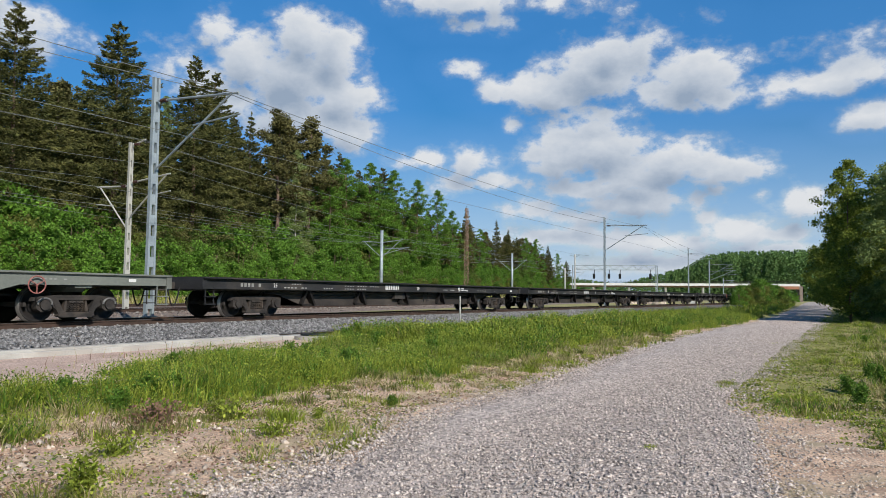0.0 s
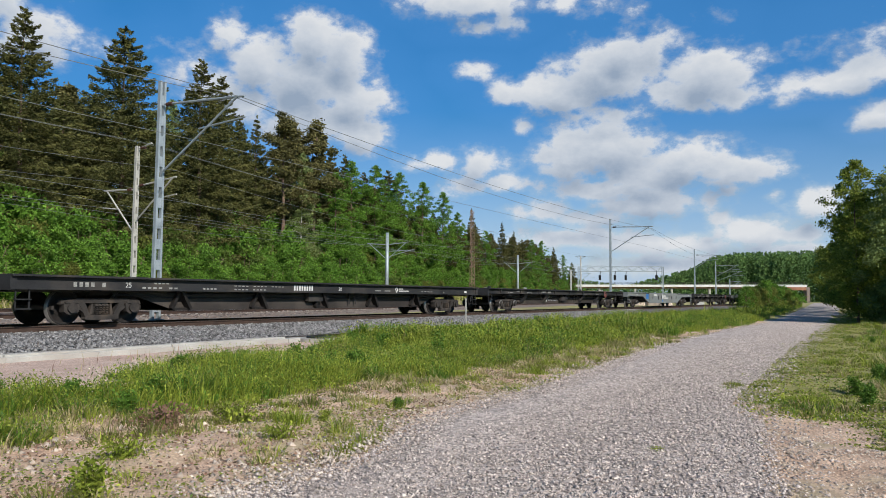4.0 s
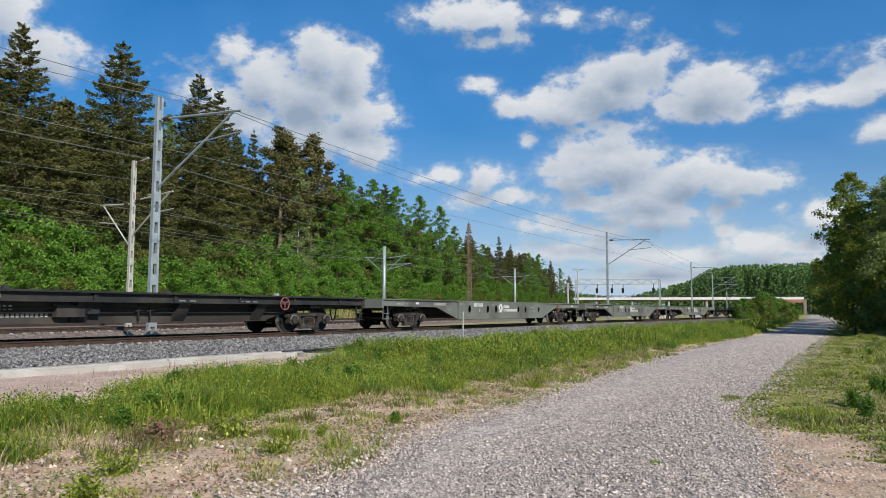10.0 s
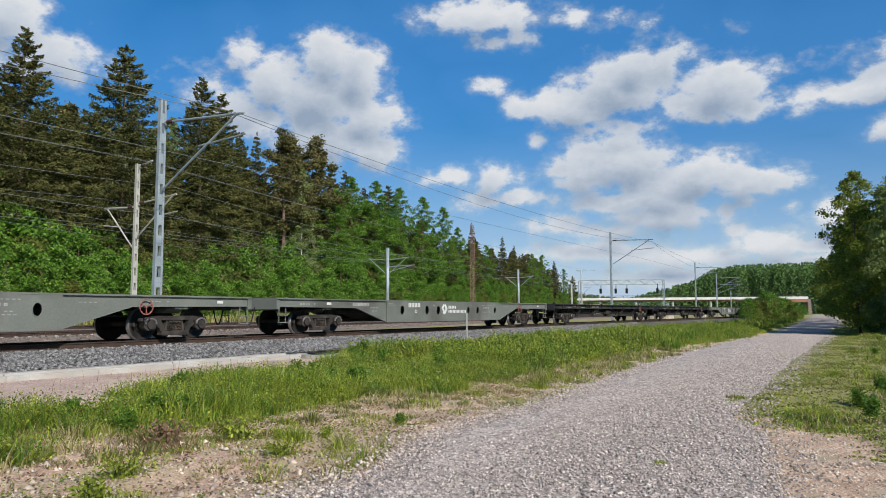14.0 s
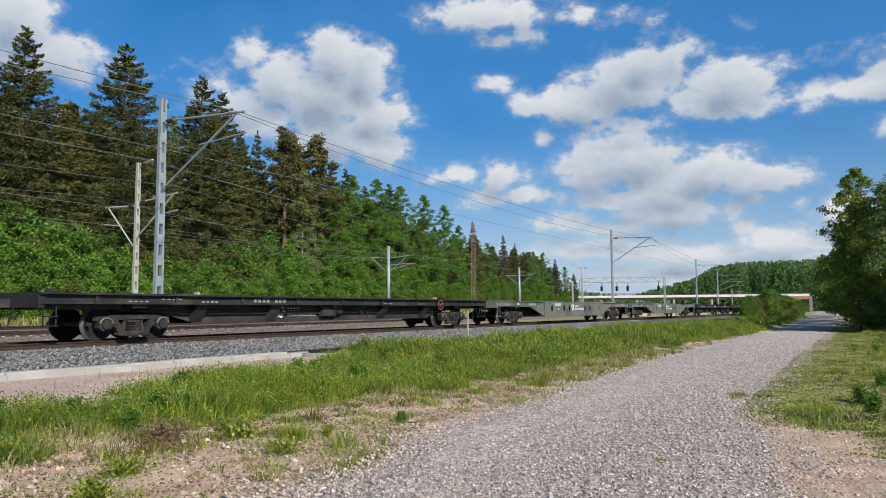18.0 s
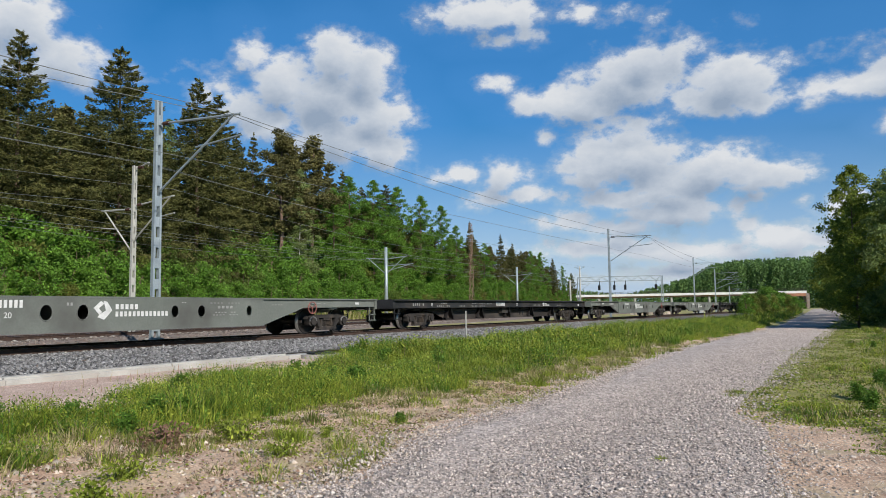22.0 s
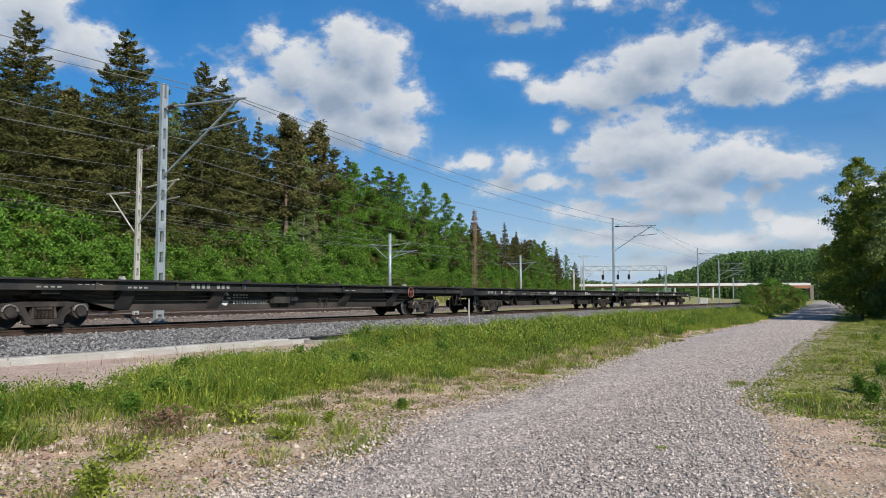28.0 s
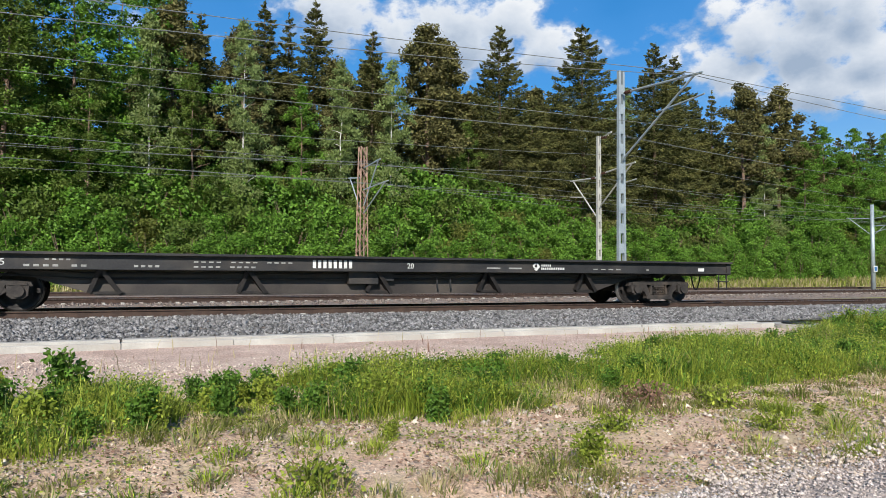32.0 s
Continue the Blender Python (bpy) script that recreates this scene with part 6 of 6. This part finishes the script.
for x, y, k, s in ((-7.05, 5.6, 2, 1.3), (-6.3, 4.6, 3, 1.2), (-6.9, 6.6, 3, 1.3), (-5.4, 3.6, 1, 0.6), (-7.3, 3.0, 0, 0.55), (-8.2, 1.6, 0, 1.0), (-8.4, 0.8, 1, 0.9), (-8.6, -1.2, 0, 1.25), (-8.2, -1.9, 0, 1.3), (-8.9, -2.4, 1, 1.5), (-9.6, -1.4, 1, 1.6), (-9.3, -0.6, 0, 1.7), (-8.0, -0.8, 1, 1.2), (-7.6, -1.6, 0, 1.1), (-9.2, 2.6, 0, 1.2), (-8.7, 3.1, 1, 1.3), (-8.3, 4.1, 0, 1.1), (-9.2, 3.4, 0, 1.0), (-9.0, 4.6, 1, 1.0), (-9.4, 6.0, 0, 1.0), (-6.2, 7.4, 1, 0.5), (-5.8, 6.2, 3, 0.9), (-6.6, 2.2, 1, 0.6), (-5.6, 1.2, 3, 1.2), (-6.0, 8.8, 0, 0.5), (-2.0, 7.6, 3, 0.32), (-1.2, 9.0, 3, 0.3)):
    set_herb(k, x, y, s)
for k in range(210):
    y = -8 + 58 * random.random() ** 1.1
    set_herb(random.choice((0, 0, 0, 1)), between(random.uniform(0.05, 1.0), BAND_F, BAND_B, y), y, random.uniform(0.7, 1.25) * float(np.interp(y, [8, 20], [1.0, 1.2])))
for x, y, k, s in ((-0.2, 12.6, 0, 0.8), (0.3, 13.2, 0, 0.9), (-0.4, 14.2, 0, 0.9), (0.5, 14.8, 1, 0.9), (0.1, 15.6, 0, 1.0), (0.9, 13.8, 0, 0.9), (-0.1, 16.8, 0, 0.8), (0.7, 11.6, 1, 0.8), (1.0, 16.2, 0, 1.0)):
    set_herb(k, x, y, s)
for k in range(46):
    y = 12 + 40 * random.random() ** 1.6
    set_herb(random.choice((0, 1, 1)), along(PATH_R, y) + random.uniform(1.5, 6.5), y, random.uniform(0.4, 1.0))

# dry stalks before the concrete edge
n = 240
xy = np.stack([RNG.uniform(-14.6, -10.8, n), RNG.uniform(-8, 15, n)], 1)
blades(n, xy, RNG.uniform(0.10, 0.55, n), 0.007, 0.3, [M["straw"], M["redherb"]], (RNG.uniform(size=n) < 0.35).astype(int), "dry_stalks", "thin dry brown stalks on the gravel strip", "dry stalks")
# yellow flowers in the far strip
n = 220
xy = np.stack([RNG.normal(-11.0, 0.9, n), RNG.uniform(26, 48, n)], 1)
c = np.array([(x, y, ground_z(x, y) + RNG.uniform(0.3, 0.55)) for x, y in xy])
v, q = leaf_quads(c, 0.07, 0.4)
tagged(new("yellow_flowers", np_mesh("yellow_flowers", v, q, M["flower"])), "scattered yellow flowers in the grass", "flowers", kind="stuff")

def stones(n, xs, ys, zf, size, mat, name, label, category, spread=0.5):
    """Broken stones lying on a surface."""
    base = np.array([(1, 0, 0), (-0.5, 0.87, 0), (-0.5, -0.87, 0), (0.2, 0.1, 0.75), (-0.15, 0.3, -0.6)])
    tri = np.array([(0, 1, 3), (1, 2, 3), (2, 0, 3), (1, 0, 4), (2, 1, 4), (0, 2, 4)])
    s = size * np.minimum(np.exp(RNG.normal(0, spread, n)), 2.6)
    a = RNG.uniform(0, 6.283, n)
    ca, sa_ = np.cos(a), np.sin(a)
    b = base[None] * (1 + 0.35 * RNG.uniform(-1, 1, (n, 5, 3)))
    v = np.empty((n, 5, 3))
    v[:, :, 0] = (b[:, :, 0] * ca[:, None] - b[:, :, 1] * sa_[:, None]) * s[:, None] + xs[:, None]
    v[:, :, 1] = (b[:, :, 0] * sa_[:, None] + b[:, :, 1] * ca[:, None]) * s[:, None] * 0.8 + ys[:, None]
    v[:, :, 2] = b[:, :, 2] * s[:, None] * 0.8 + zf[:, None] + 0.1 * s[:, None]
    f = (np.arange(n)[:, None, None] * 5 + tri[None]).reshape(-1, 3)
    return tagged(new(name, np_mesh(name, v.reshape(-1, 3), f, mat)), label, category, kind="stuff")

# path stones, thickest near the eye
n = 180000
ys_ = np.where(RNG.uniform(size=n) < 0.86, 3.0 + 52 * RNG.uniform(size=n) ** 1.85, RNG.uniform(-7, 3.1, n))
u = np.where(RNG.uniform(size=n) < 0.93, RNG.uniform(size=n), 0.5 + 0.53 * np.sign(RNG.uniform(-0.5, 1, n)) + RNG.normal(0, 0.07, n))
xs_ = np.array([along(PATH_L, v) for v in ys_]) * (1 - u) + np.array([along(PATH_R, v) for v in ys_]) * u
stones(n, xs_, ys_, np.array([0.058 + 0.02 * noise.noise(Vector((x * 0.6, y * 0.3, 2))) for x, y in zip(xs_, ys_)]), 0.0105 * (1 + 0.02 * np.maximum(ys_, 0)), M["pebble"], "path_stones", "crushed pale grey stones on the path", "gravel", 0.45)
# a paler rim along the path's left edge
n = 6000
ys_ = 4.0 + 40 * RNG.uniform(size=n) ** 1.6
xs_ = np.array([along(PATH_L, v) + wob(v, 1.0) for v in ys_]) + RNG.normal(-0.05, 0.2, n)
stones(n, xs_, ys_, np.full(n, 0.05), 0.016, M["sandstone"], "rim_stones", "pale stones along the edge of the path", "stones")
n = 60000
xs_, ys_ = RNG.uniform(-9.5, -2.8, n), -12 + 42 * RNG.uniform(size=n)
keep = xs_ < np.array([along(PATH_L, v) for v in ys_])
xs_, ys_ = xs_[keep], ys_[keep]
stones(len(xs_), xs_, ys_, np.array([ground_z(x, y) + soil_z(x, y) for x, y in zip(xs_, ys_)]), 0.012, M["sandstone"], "scattered_stones", "pale stones scattered on the sandy soil", "stones", 0.6)
n = 5200
xs_, ys_ = RNG.uniform(-8.0, -4.6, n), -6 + 34 * RNG.uniform(size=n)
keep = (xs_ < np.array([along(PATH_L, v) for v in ys_]) - 0.1) & (patchy(np.stack([xs_, ys_], 1), 0.9, 61.0) > 0.12)
xs_, ys_ = xs_[keep], ys_[keep]
stones(len(xs_), xs_, ys_, np.array([ground_z(x, y) + soil_z(x, y) for x, y in zip(xs_, ys_)]), 0.026, M["sandstone"], "rubble_stones", "pale broken stones and clods on the sandy verge", "stones", 0.6)
n = 30000
ys_ = 2.0 + 10.5 * RNG.uniform(size=n)
xs_ = np.array([along(PATH_R, v) for v in ys_]) - 0.1 + 5.5 * RNG.uniform(size=n) ** 1.3
stones(n, xs_, ys_, np.array([ground_z(x, y) + soil_z(x, y) for x, y in zip(xs_, ys_)]), 0.010, M["sandstone"], "scattered_stones", "fine pale gravel on bare soil beside the path", "stones", 0.5)
n = 24000
xs_, ys_ = RNG.uniform(-14.8, -10.4, n), RNG.uniform(-14, 17, n)
stones(n, xs_, ys_, np.full(n, 0.19), 0.018, M["sandstone"], "strip_gravel", "fine pinkish gravel on the strip", "gravel", 0.5)
# ballast stones on the near shoulder and between the rails
n = 70000
ys_ = -14 + 74 * RNG.uniform(size=n) ** 1.15
d_ = np.where(RNG.uniform(size=n) < 0.85, RNG.uniform(0.9, 4.5, n), RNG.uniform(-3.2, 0.9, n))
zz = np.interp(d_, [-4.52, -1.95, 1.95, 4.52], [0.385, RAIL - 0.19, RAIL - 0.19, 0.385]) + 0.012
stones(n, TRACK_X + d_, ys_, zz, 0.042, M["stone"], "ballast_stones", "sharp grey ballast stones along the near track", "ballast stones", 0.35)
n = 12000
ys_ = -20 + 90 * RNG.uniform(size=n)
d_ = RNG.uniform(-2.6, 3.6, n)
stones(n, np.array([track2_x(v) for v in ys_]) + d_, ys_, np.interp(d_, [-4.2, -2.6, 2.6, 4.2], [0.40, RAIL - 0.19, RAIL - 0.19, 0.40]) + 0.01, 0.05, M["brownstone"], "ballast_stones", "brown-grey ballast stones of the second track", "ballast stones", 0.35)

# ---- clouds: a far glowing shell that drifts slowly, its light and shade painted in ----
CLOUDS = dict(
    left_cumulus=[(-41.8, 13.4, 4.2, 2.2, 1), (-38.4, 12.6, 2.4, 1.6, 0.9), (-46.5, 14.2, 3.0, 1.8, 0.8), (-42.4, 16.3, 4.2, 3.0, 1), (-41.4, 19.2, 2.6, 2.1, 1), (-39.3, 18.3, 1.7, 2.3, 1), (-38.6, 15.0, 2.8, 1.7, 0.9), (-45.8, 17.0, 2.4, 2.1, 1), (-48.5, 15.4, 3.3, 1.8, 0.75), (-51.7, 16.4, 2.4, 1.6, 0.6), (-48.2, 19.2, 1.4, 1.3, 0.7), (-37.1, 14.7, 1.4, 0.9, 0.7)],
    far_left=[(-61.1, 17.5, 2.4, 1.9, 0.9), (-58.7, 17.0, 2.2, 1.1, 0.5)],
    top_mid=[(-29.1, 22.4, 5.0, 1.3, 0.95), (-27.7, 20.7, 2.9, 1.0, 0.65), (-21.9, 22.1, 1.4, 0.7, 0.5), (-19.2, 21.4, 1.8, 0.8, 0.4), (-16.2, 21.0, 1.3, 0.9, 0.3)],
    wisps=[(-28.8, 17.4, 1.7, 0.9, 0.6), (-26.7, 15.8, 1.3, 1.2, 0.65), (-25.2, 13.3, 0.7, 0.9, 0.65), (-9.8, 20.0, 0.9, 0.6, 0.25)],
    mid_cumulus=[(-18.4, 16.9, 3.6, 2.4, 1), (-22.5, 15.6, 3.5, 1.4, 1), (-17.3, 18.3, 2.1, 1.6, 1), (-15.4, 18.5, 2.6, 2.1, 0.7), (-11.1, 16.2, 3.2, 2.1, 1), (-12.9, 15.1, 2.9, 1.5, 0.9), (-9.7, 14.5, 2.8, 1.2, 0.8), (-18.4, 13.8, 3.3, 1.0, 0.55)],
    right_band=[(-2.9, 14.8, 4.0, 1.0, 0.75), (0.2, 15.3, 3.1, 1.1, 0.75), (-0.1, 17.4, 3.8, 1.3, 0.35), (0.3, 12.3, 1.8, 1.1, 1), (-5.5, 14.1, 2.3, 0.7, 0.5)],
    low_cumulus=[(-18.8, 11.2, 4.4, 2.1, 1), (-21.0, 10.4, 3.1, 1.8, 0.95), (-12.7, 10.0, 3.7, 1.7, 1), (-9.9, 9.4, 3.5, 1.4, 0.9), (-18.8, 8.2, 4.4, 1.1, 0.8), (-15.0, 7.3, 3.9, 1.4, 0.95), (-21.4, 8.7, 3.1, 1.3, 0.6), (-15.5, 9.0, 4.5, 1.5, 0.9)],
    small_left=[(-31.9, 10.5, 2.3, 0.9, 0.85), (-28.5, 10.3, 2.0, 1.4, 0.8), (-26.7, 9.0, 2.0, 1.0, 0.7), (-30.0, 8.6, 2.4, 0.9, 0.6)],
    horizon_right=[(-8.3, 4.7, 3.4, 1.0, 1), (-4.0, 6.5, 1.7, 1.1, 0.85), (-9.6, 8.0, 1.0, 0.6, 0.6), (-6.9, 7.4, 0.8, 0.5, 0.4), (-5.3, 4.5, 2.2, 0.9, 0.8), (-10.6, 5.7, 1.2, 0.7, 0.6)],
    horizon_left=[(-23.6, 6.7, 2.4, 1.0, 0.75), (-19.7, 6.1, 3.9, 1.0, 0.65), (-21.0, 4.6, 6.9, 1.0, 0.8), (-14.6, 4.1, 6.6, 0.9, 0.85), (-12.6, 2.4, 8.1, 0.8, 0.85), (-5.7, 3.5, 4.4, 0.6, 0.8), (-17.5, 7.0, 3.0, 0.7, 0.8)],
    west_cumulus=[(-77.9, 19.6, 3.5, 2.6, 0.9), (-73.4, 18.6, 2.8, 2.2, 0.8), (-68.0, 18.2, 5.1, 3.1, 1), (-64.2, 19.4, 2.6, 2.0, 1), (-79.7, 20.5, 2.8, 1.8, 0.9), (-62.7, 17.1, 1.8, 1.8, 0.7)],
    far_west=[(-105.9, 15.0, 4.8, 1.4, 0.6), (-92.4, 17.9, 3.2, 1.2, 0.3)],)
def cloud_shell():
    az = np.arange(-125, 25.01, 0.25)
    el = np.arange(0.0, 32.01, 0.2)
    A, E = np.meshgrid(az, el)
    def cover(A_, E_):
        d = np.full(A_.shape, -1.5)
        for group in CLOUDS.values():
            for a, e, ra, re, w_ in group:
                q = np.sqrt(((A_ - a) / (ra * 1.28)) ** 2 + ((E_ - e) / (re * np.where(E_ < e, 1.05, 1.25))) ** 2)
                d = np.maximum(d, w_ * (1.0 - q) + (w_ - 1) * 0.25)
        return d
    D = cover(A, E)
    # painted shade: greyer where cloud lies above and towards the right
    shade = np.clip(cover(A + 0.6, E + 1.5), -0.5, 1.0)
    R = 3200.0
    v = np.stack([R * np.cos(np.radians(E)) * np.sin(np.radians(A)), R * np.cos(np.radians(E)) * np.cos(np.radians(A)), R * np.sin(np.radians(E))], -1).reshape(-1, 3)
    nx = len(az)
    j, i = np.meshgrid(np.arange(len(el) - 1), np.arange(nx - 1), indexing="ij")
    k = (j * nx + i).ravel()
    q = np.stack([k, k + nx, k + nx + 1, k + 1], 1)
    m = bpy.data.materials.new("cloud_vapour")
    m.use_nodes = True
    N, Lk = m.node_tree.nodes, m.node_tree.links
    N.clear()
    out = N.new("ShaderNodeOutputMaterial")
    at = N.new("ShaderNodeAttribute")
    at.attribute_name = "cover"
    sh = N.new("ShaderNodeAttribute")
    sh.attribute_name = "cloud_shade"
    tc = N.new("ShaderNodeTexCoord")
    def nz(scale, detail, rough, stretch):
        mp = N.new("ShaderNodeMapping")
        mp.inputs["Scale"].default_value = stretch
        Lk.new(tc.outputs["Object"], mp.inputs[0])
        n_ = N.new("ShaderNodeTexNoise")
        n_.inputs["Scale"].default_value, n_.inputs["Detail"].default_value, n_.inputs["Roughness"].default_value = scale, detail, rough
        Lk.new(mp.outputs[0], n_.inputs["Vector"])
        return n_
    n1 = nz(0.0085, 9, 0.59, (1, 1, 1.5))
    n2 = nz(0.0022, 6, 0.55, (1, 1, 2.2))
    def mth(op, a, b, c=None):
        x = N.new("ShaderNodeMath")
        x.operation = op
        for s, val in enumerate((a, b, c)):
            if val is None:
                continue
            if isinstance(val, (int, float)):
                x.inputs[s].default_value = val
            else:
                Lk.new(val, x.inputs[s])
        return x.outputs[0]
    bumpy = mth('MULTIPLY_ADD', n1.outputs["Fac"], 1.75, -0.87)
    wispy = mth('MULTIPLY_ADD', n2.outputs["Fac"], 1.2, -0.62)
    dens = mth('ADD', mth('ADD', at.outputs["Fac"], bumpy), mth('MULTIPLY', wispy, 0.5))
    al = N.new("ShaderNodeMapRange")
    al.interpolation_type = 'SMOOTHSTEP'
    al.inputs[1].default_value, al.inputs[2].default_value = -0.20, 0.44
    Lk.new(dens, al.inputs[0])
    haze = N.new("ShaderNodeMapRange")
    haze.interpolation_type = 'SMOOTHSTEP'
    haze.inputs[1].default_value, haze.inputs[2].default_value, haze.inputs[4].default_value = -3.0, 0.0, 0.60
    Lk.new(mth('ADD', at.outputs["Fac"], mth('MULTIPLY', wispy, 0.9)), haze.inputs[0])
    sep = N.new("ShaderNodeSeparateXYZ")
    Lk.new(tc.outputs["Object"], sep.inputs[0])
    low = N.new("ShaderNodeMapRange")
    low.inputs[1].default_value, low.inputs[2].default_value, low.inputs[3].default_value, low.inputs[4].default_value = 0, 1000, 0.95, 0.0
    Lk.new(sep.outputs[2], low.inputs[0])
    alpha = mth('MAXIMUM', mth('MAXIMUM', al.outputs[0], mth('MULTIPLY', haze.outputs[0], 0.8)), low.outputs[0])
    # glow colour from sunlit white to shaded grey-blue
    ramp = N.new("ShaderNodeValToRGB")
    ramp.color_ramp.elements[0].position, ramp.color_ramp.elements[0].color = 0.0, (0.91, 0.94, 0.98, 1)
    ramp.color_ramp.elements[1].position, ramp.color_ramp.elements[1].color = 1.0, (0.37, 0.47, 0.62, 1)
    mid_ = ramp.color_ramp.elements.new(0.45)
    mid_.color = (0.68, 0.75, 0.85, 1)
    shv = N.new("ShaderNodeMapRange")
    shv.inputs[1].default_value, shv.inputs[2].default_value = -0.2, 0.95
    Lk.new(mth('ADD', sh.outputs["Fac"], mth('MULTIPLY', bumpy, 0.60)), shv.inputs[0])
    Lk.new(shv.outputs[0], ramp.inputs[0])
    em = N.new("ShaderNodeEmission")
    em.inputs["Strength"].default_value = CLOUD_GLOW
    tint = N.new("ShaderNodeMixRGB")
    hz = N.new("ShaderNodeMapRange")
    hz.inputs[1].default_value, hz.inputs[2].default_value = 150, 800
    Lk.new(sep.outputs[2], hz.inputs[0])
    # haze put into the glow: pale near the horizon, blue higher up
    air = N.new("ShaderNodeMixRGB")
    air.inputs[1].default_value, air.inputs[2].default_value = (0.54, 0.70, 0.94, 1), (0.135, 0.41, 0.93, 1)
    Lk.new(hz.outputs[0], air.inputs[0])
    Lk.new(air.outputs[0], tint.inputs[1])
    Lk.new(al.outputs[0], tint.inputs[0])
    Lk.new(ramp.outputs[0], tint.inputs[2])
    Lk.new(tint.outputs[0], em.inputs["Color"])
    tr = N.new("ShaderNodeBsdfTransparent")
    mx = N.new("ShaderNodeMixShader")
    Lk.new(alpha, mx.inputs[0])
    Lk.new(tr.outputs[0], mx.inputs[1])
    Lk.new(em.outputs[0], mx.inputs[2])
    Lk.new(mx.outputs[0], out.inputs[0])
    me = np_mesh("cloud_bank", v, q, m)
    for nm, val in (("cover", D), ("cloud_shade", shade)):
        a_ = me.attributes.new(nm, 'FLOAT', 'POINT')
        a_.data.foreach_set("value", val.ravel().astype(np.float32))
    return tagged(new("cloud_bank", me), "white cumulus clouds with grey undersides in a blue sky", "clouds", kind="structure")
CLOUD_GLOW = 0.8
clouds = cloud_shell()

# ---- what moves ----
def motions():
    for wg, mid in TRAIN:
        rows = []
        for k in range(33):
            y = mid - run(float(k))
            rows.append((float(k), pose(track_x(y), y, RAIL, 0, 0, track_turn(y))))
        walk(wg, rows)
        # wheels turn while the wagon is near
        t_in = next((k * 0.1 for k in range(320) if mid - run(k * 0.1) < 48), 32.0)
        t_out = next((k * 0.1 for k in range(320) if mid - run(k * 0.1) < -14), 32.0)
        if t_in >= 31.9:
            continue
        times = sorted({0.0, 32.0} | {k / 30 for k in range(int(t_in * 30), int(t_out * 30) + 1, 1)})
        sets = [o for b in wg.children for o in b.children if o.name.startswith("wheelset")]
        base = [o.matrix_basis.translation.copy() for o in sets]
        turns = []
        for t in times:
            tc_ = min(max(t, t_in), t_out)
            turns.append((t, -math.degrees((run(tc_) - run(t_in)) / WR)))
        for o, b in zip(sets, base):
            walk(o, [(t, Matrix.Translation(b) @ pose(0, 0, 0, -a)) for t, a in turns])
    walk(clouds, [(float(t), pose(0, 0, EYE, 0, 0, -3.7 * t / 32)) for t in range(0, 33, 4)])

motions()
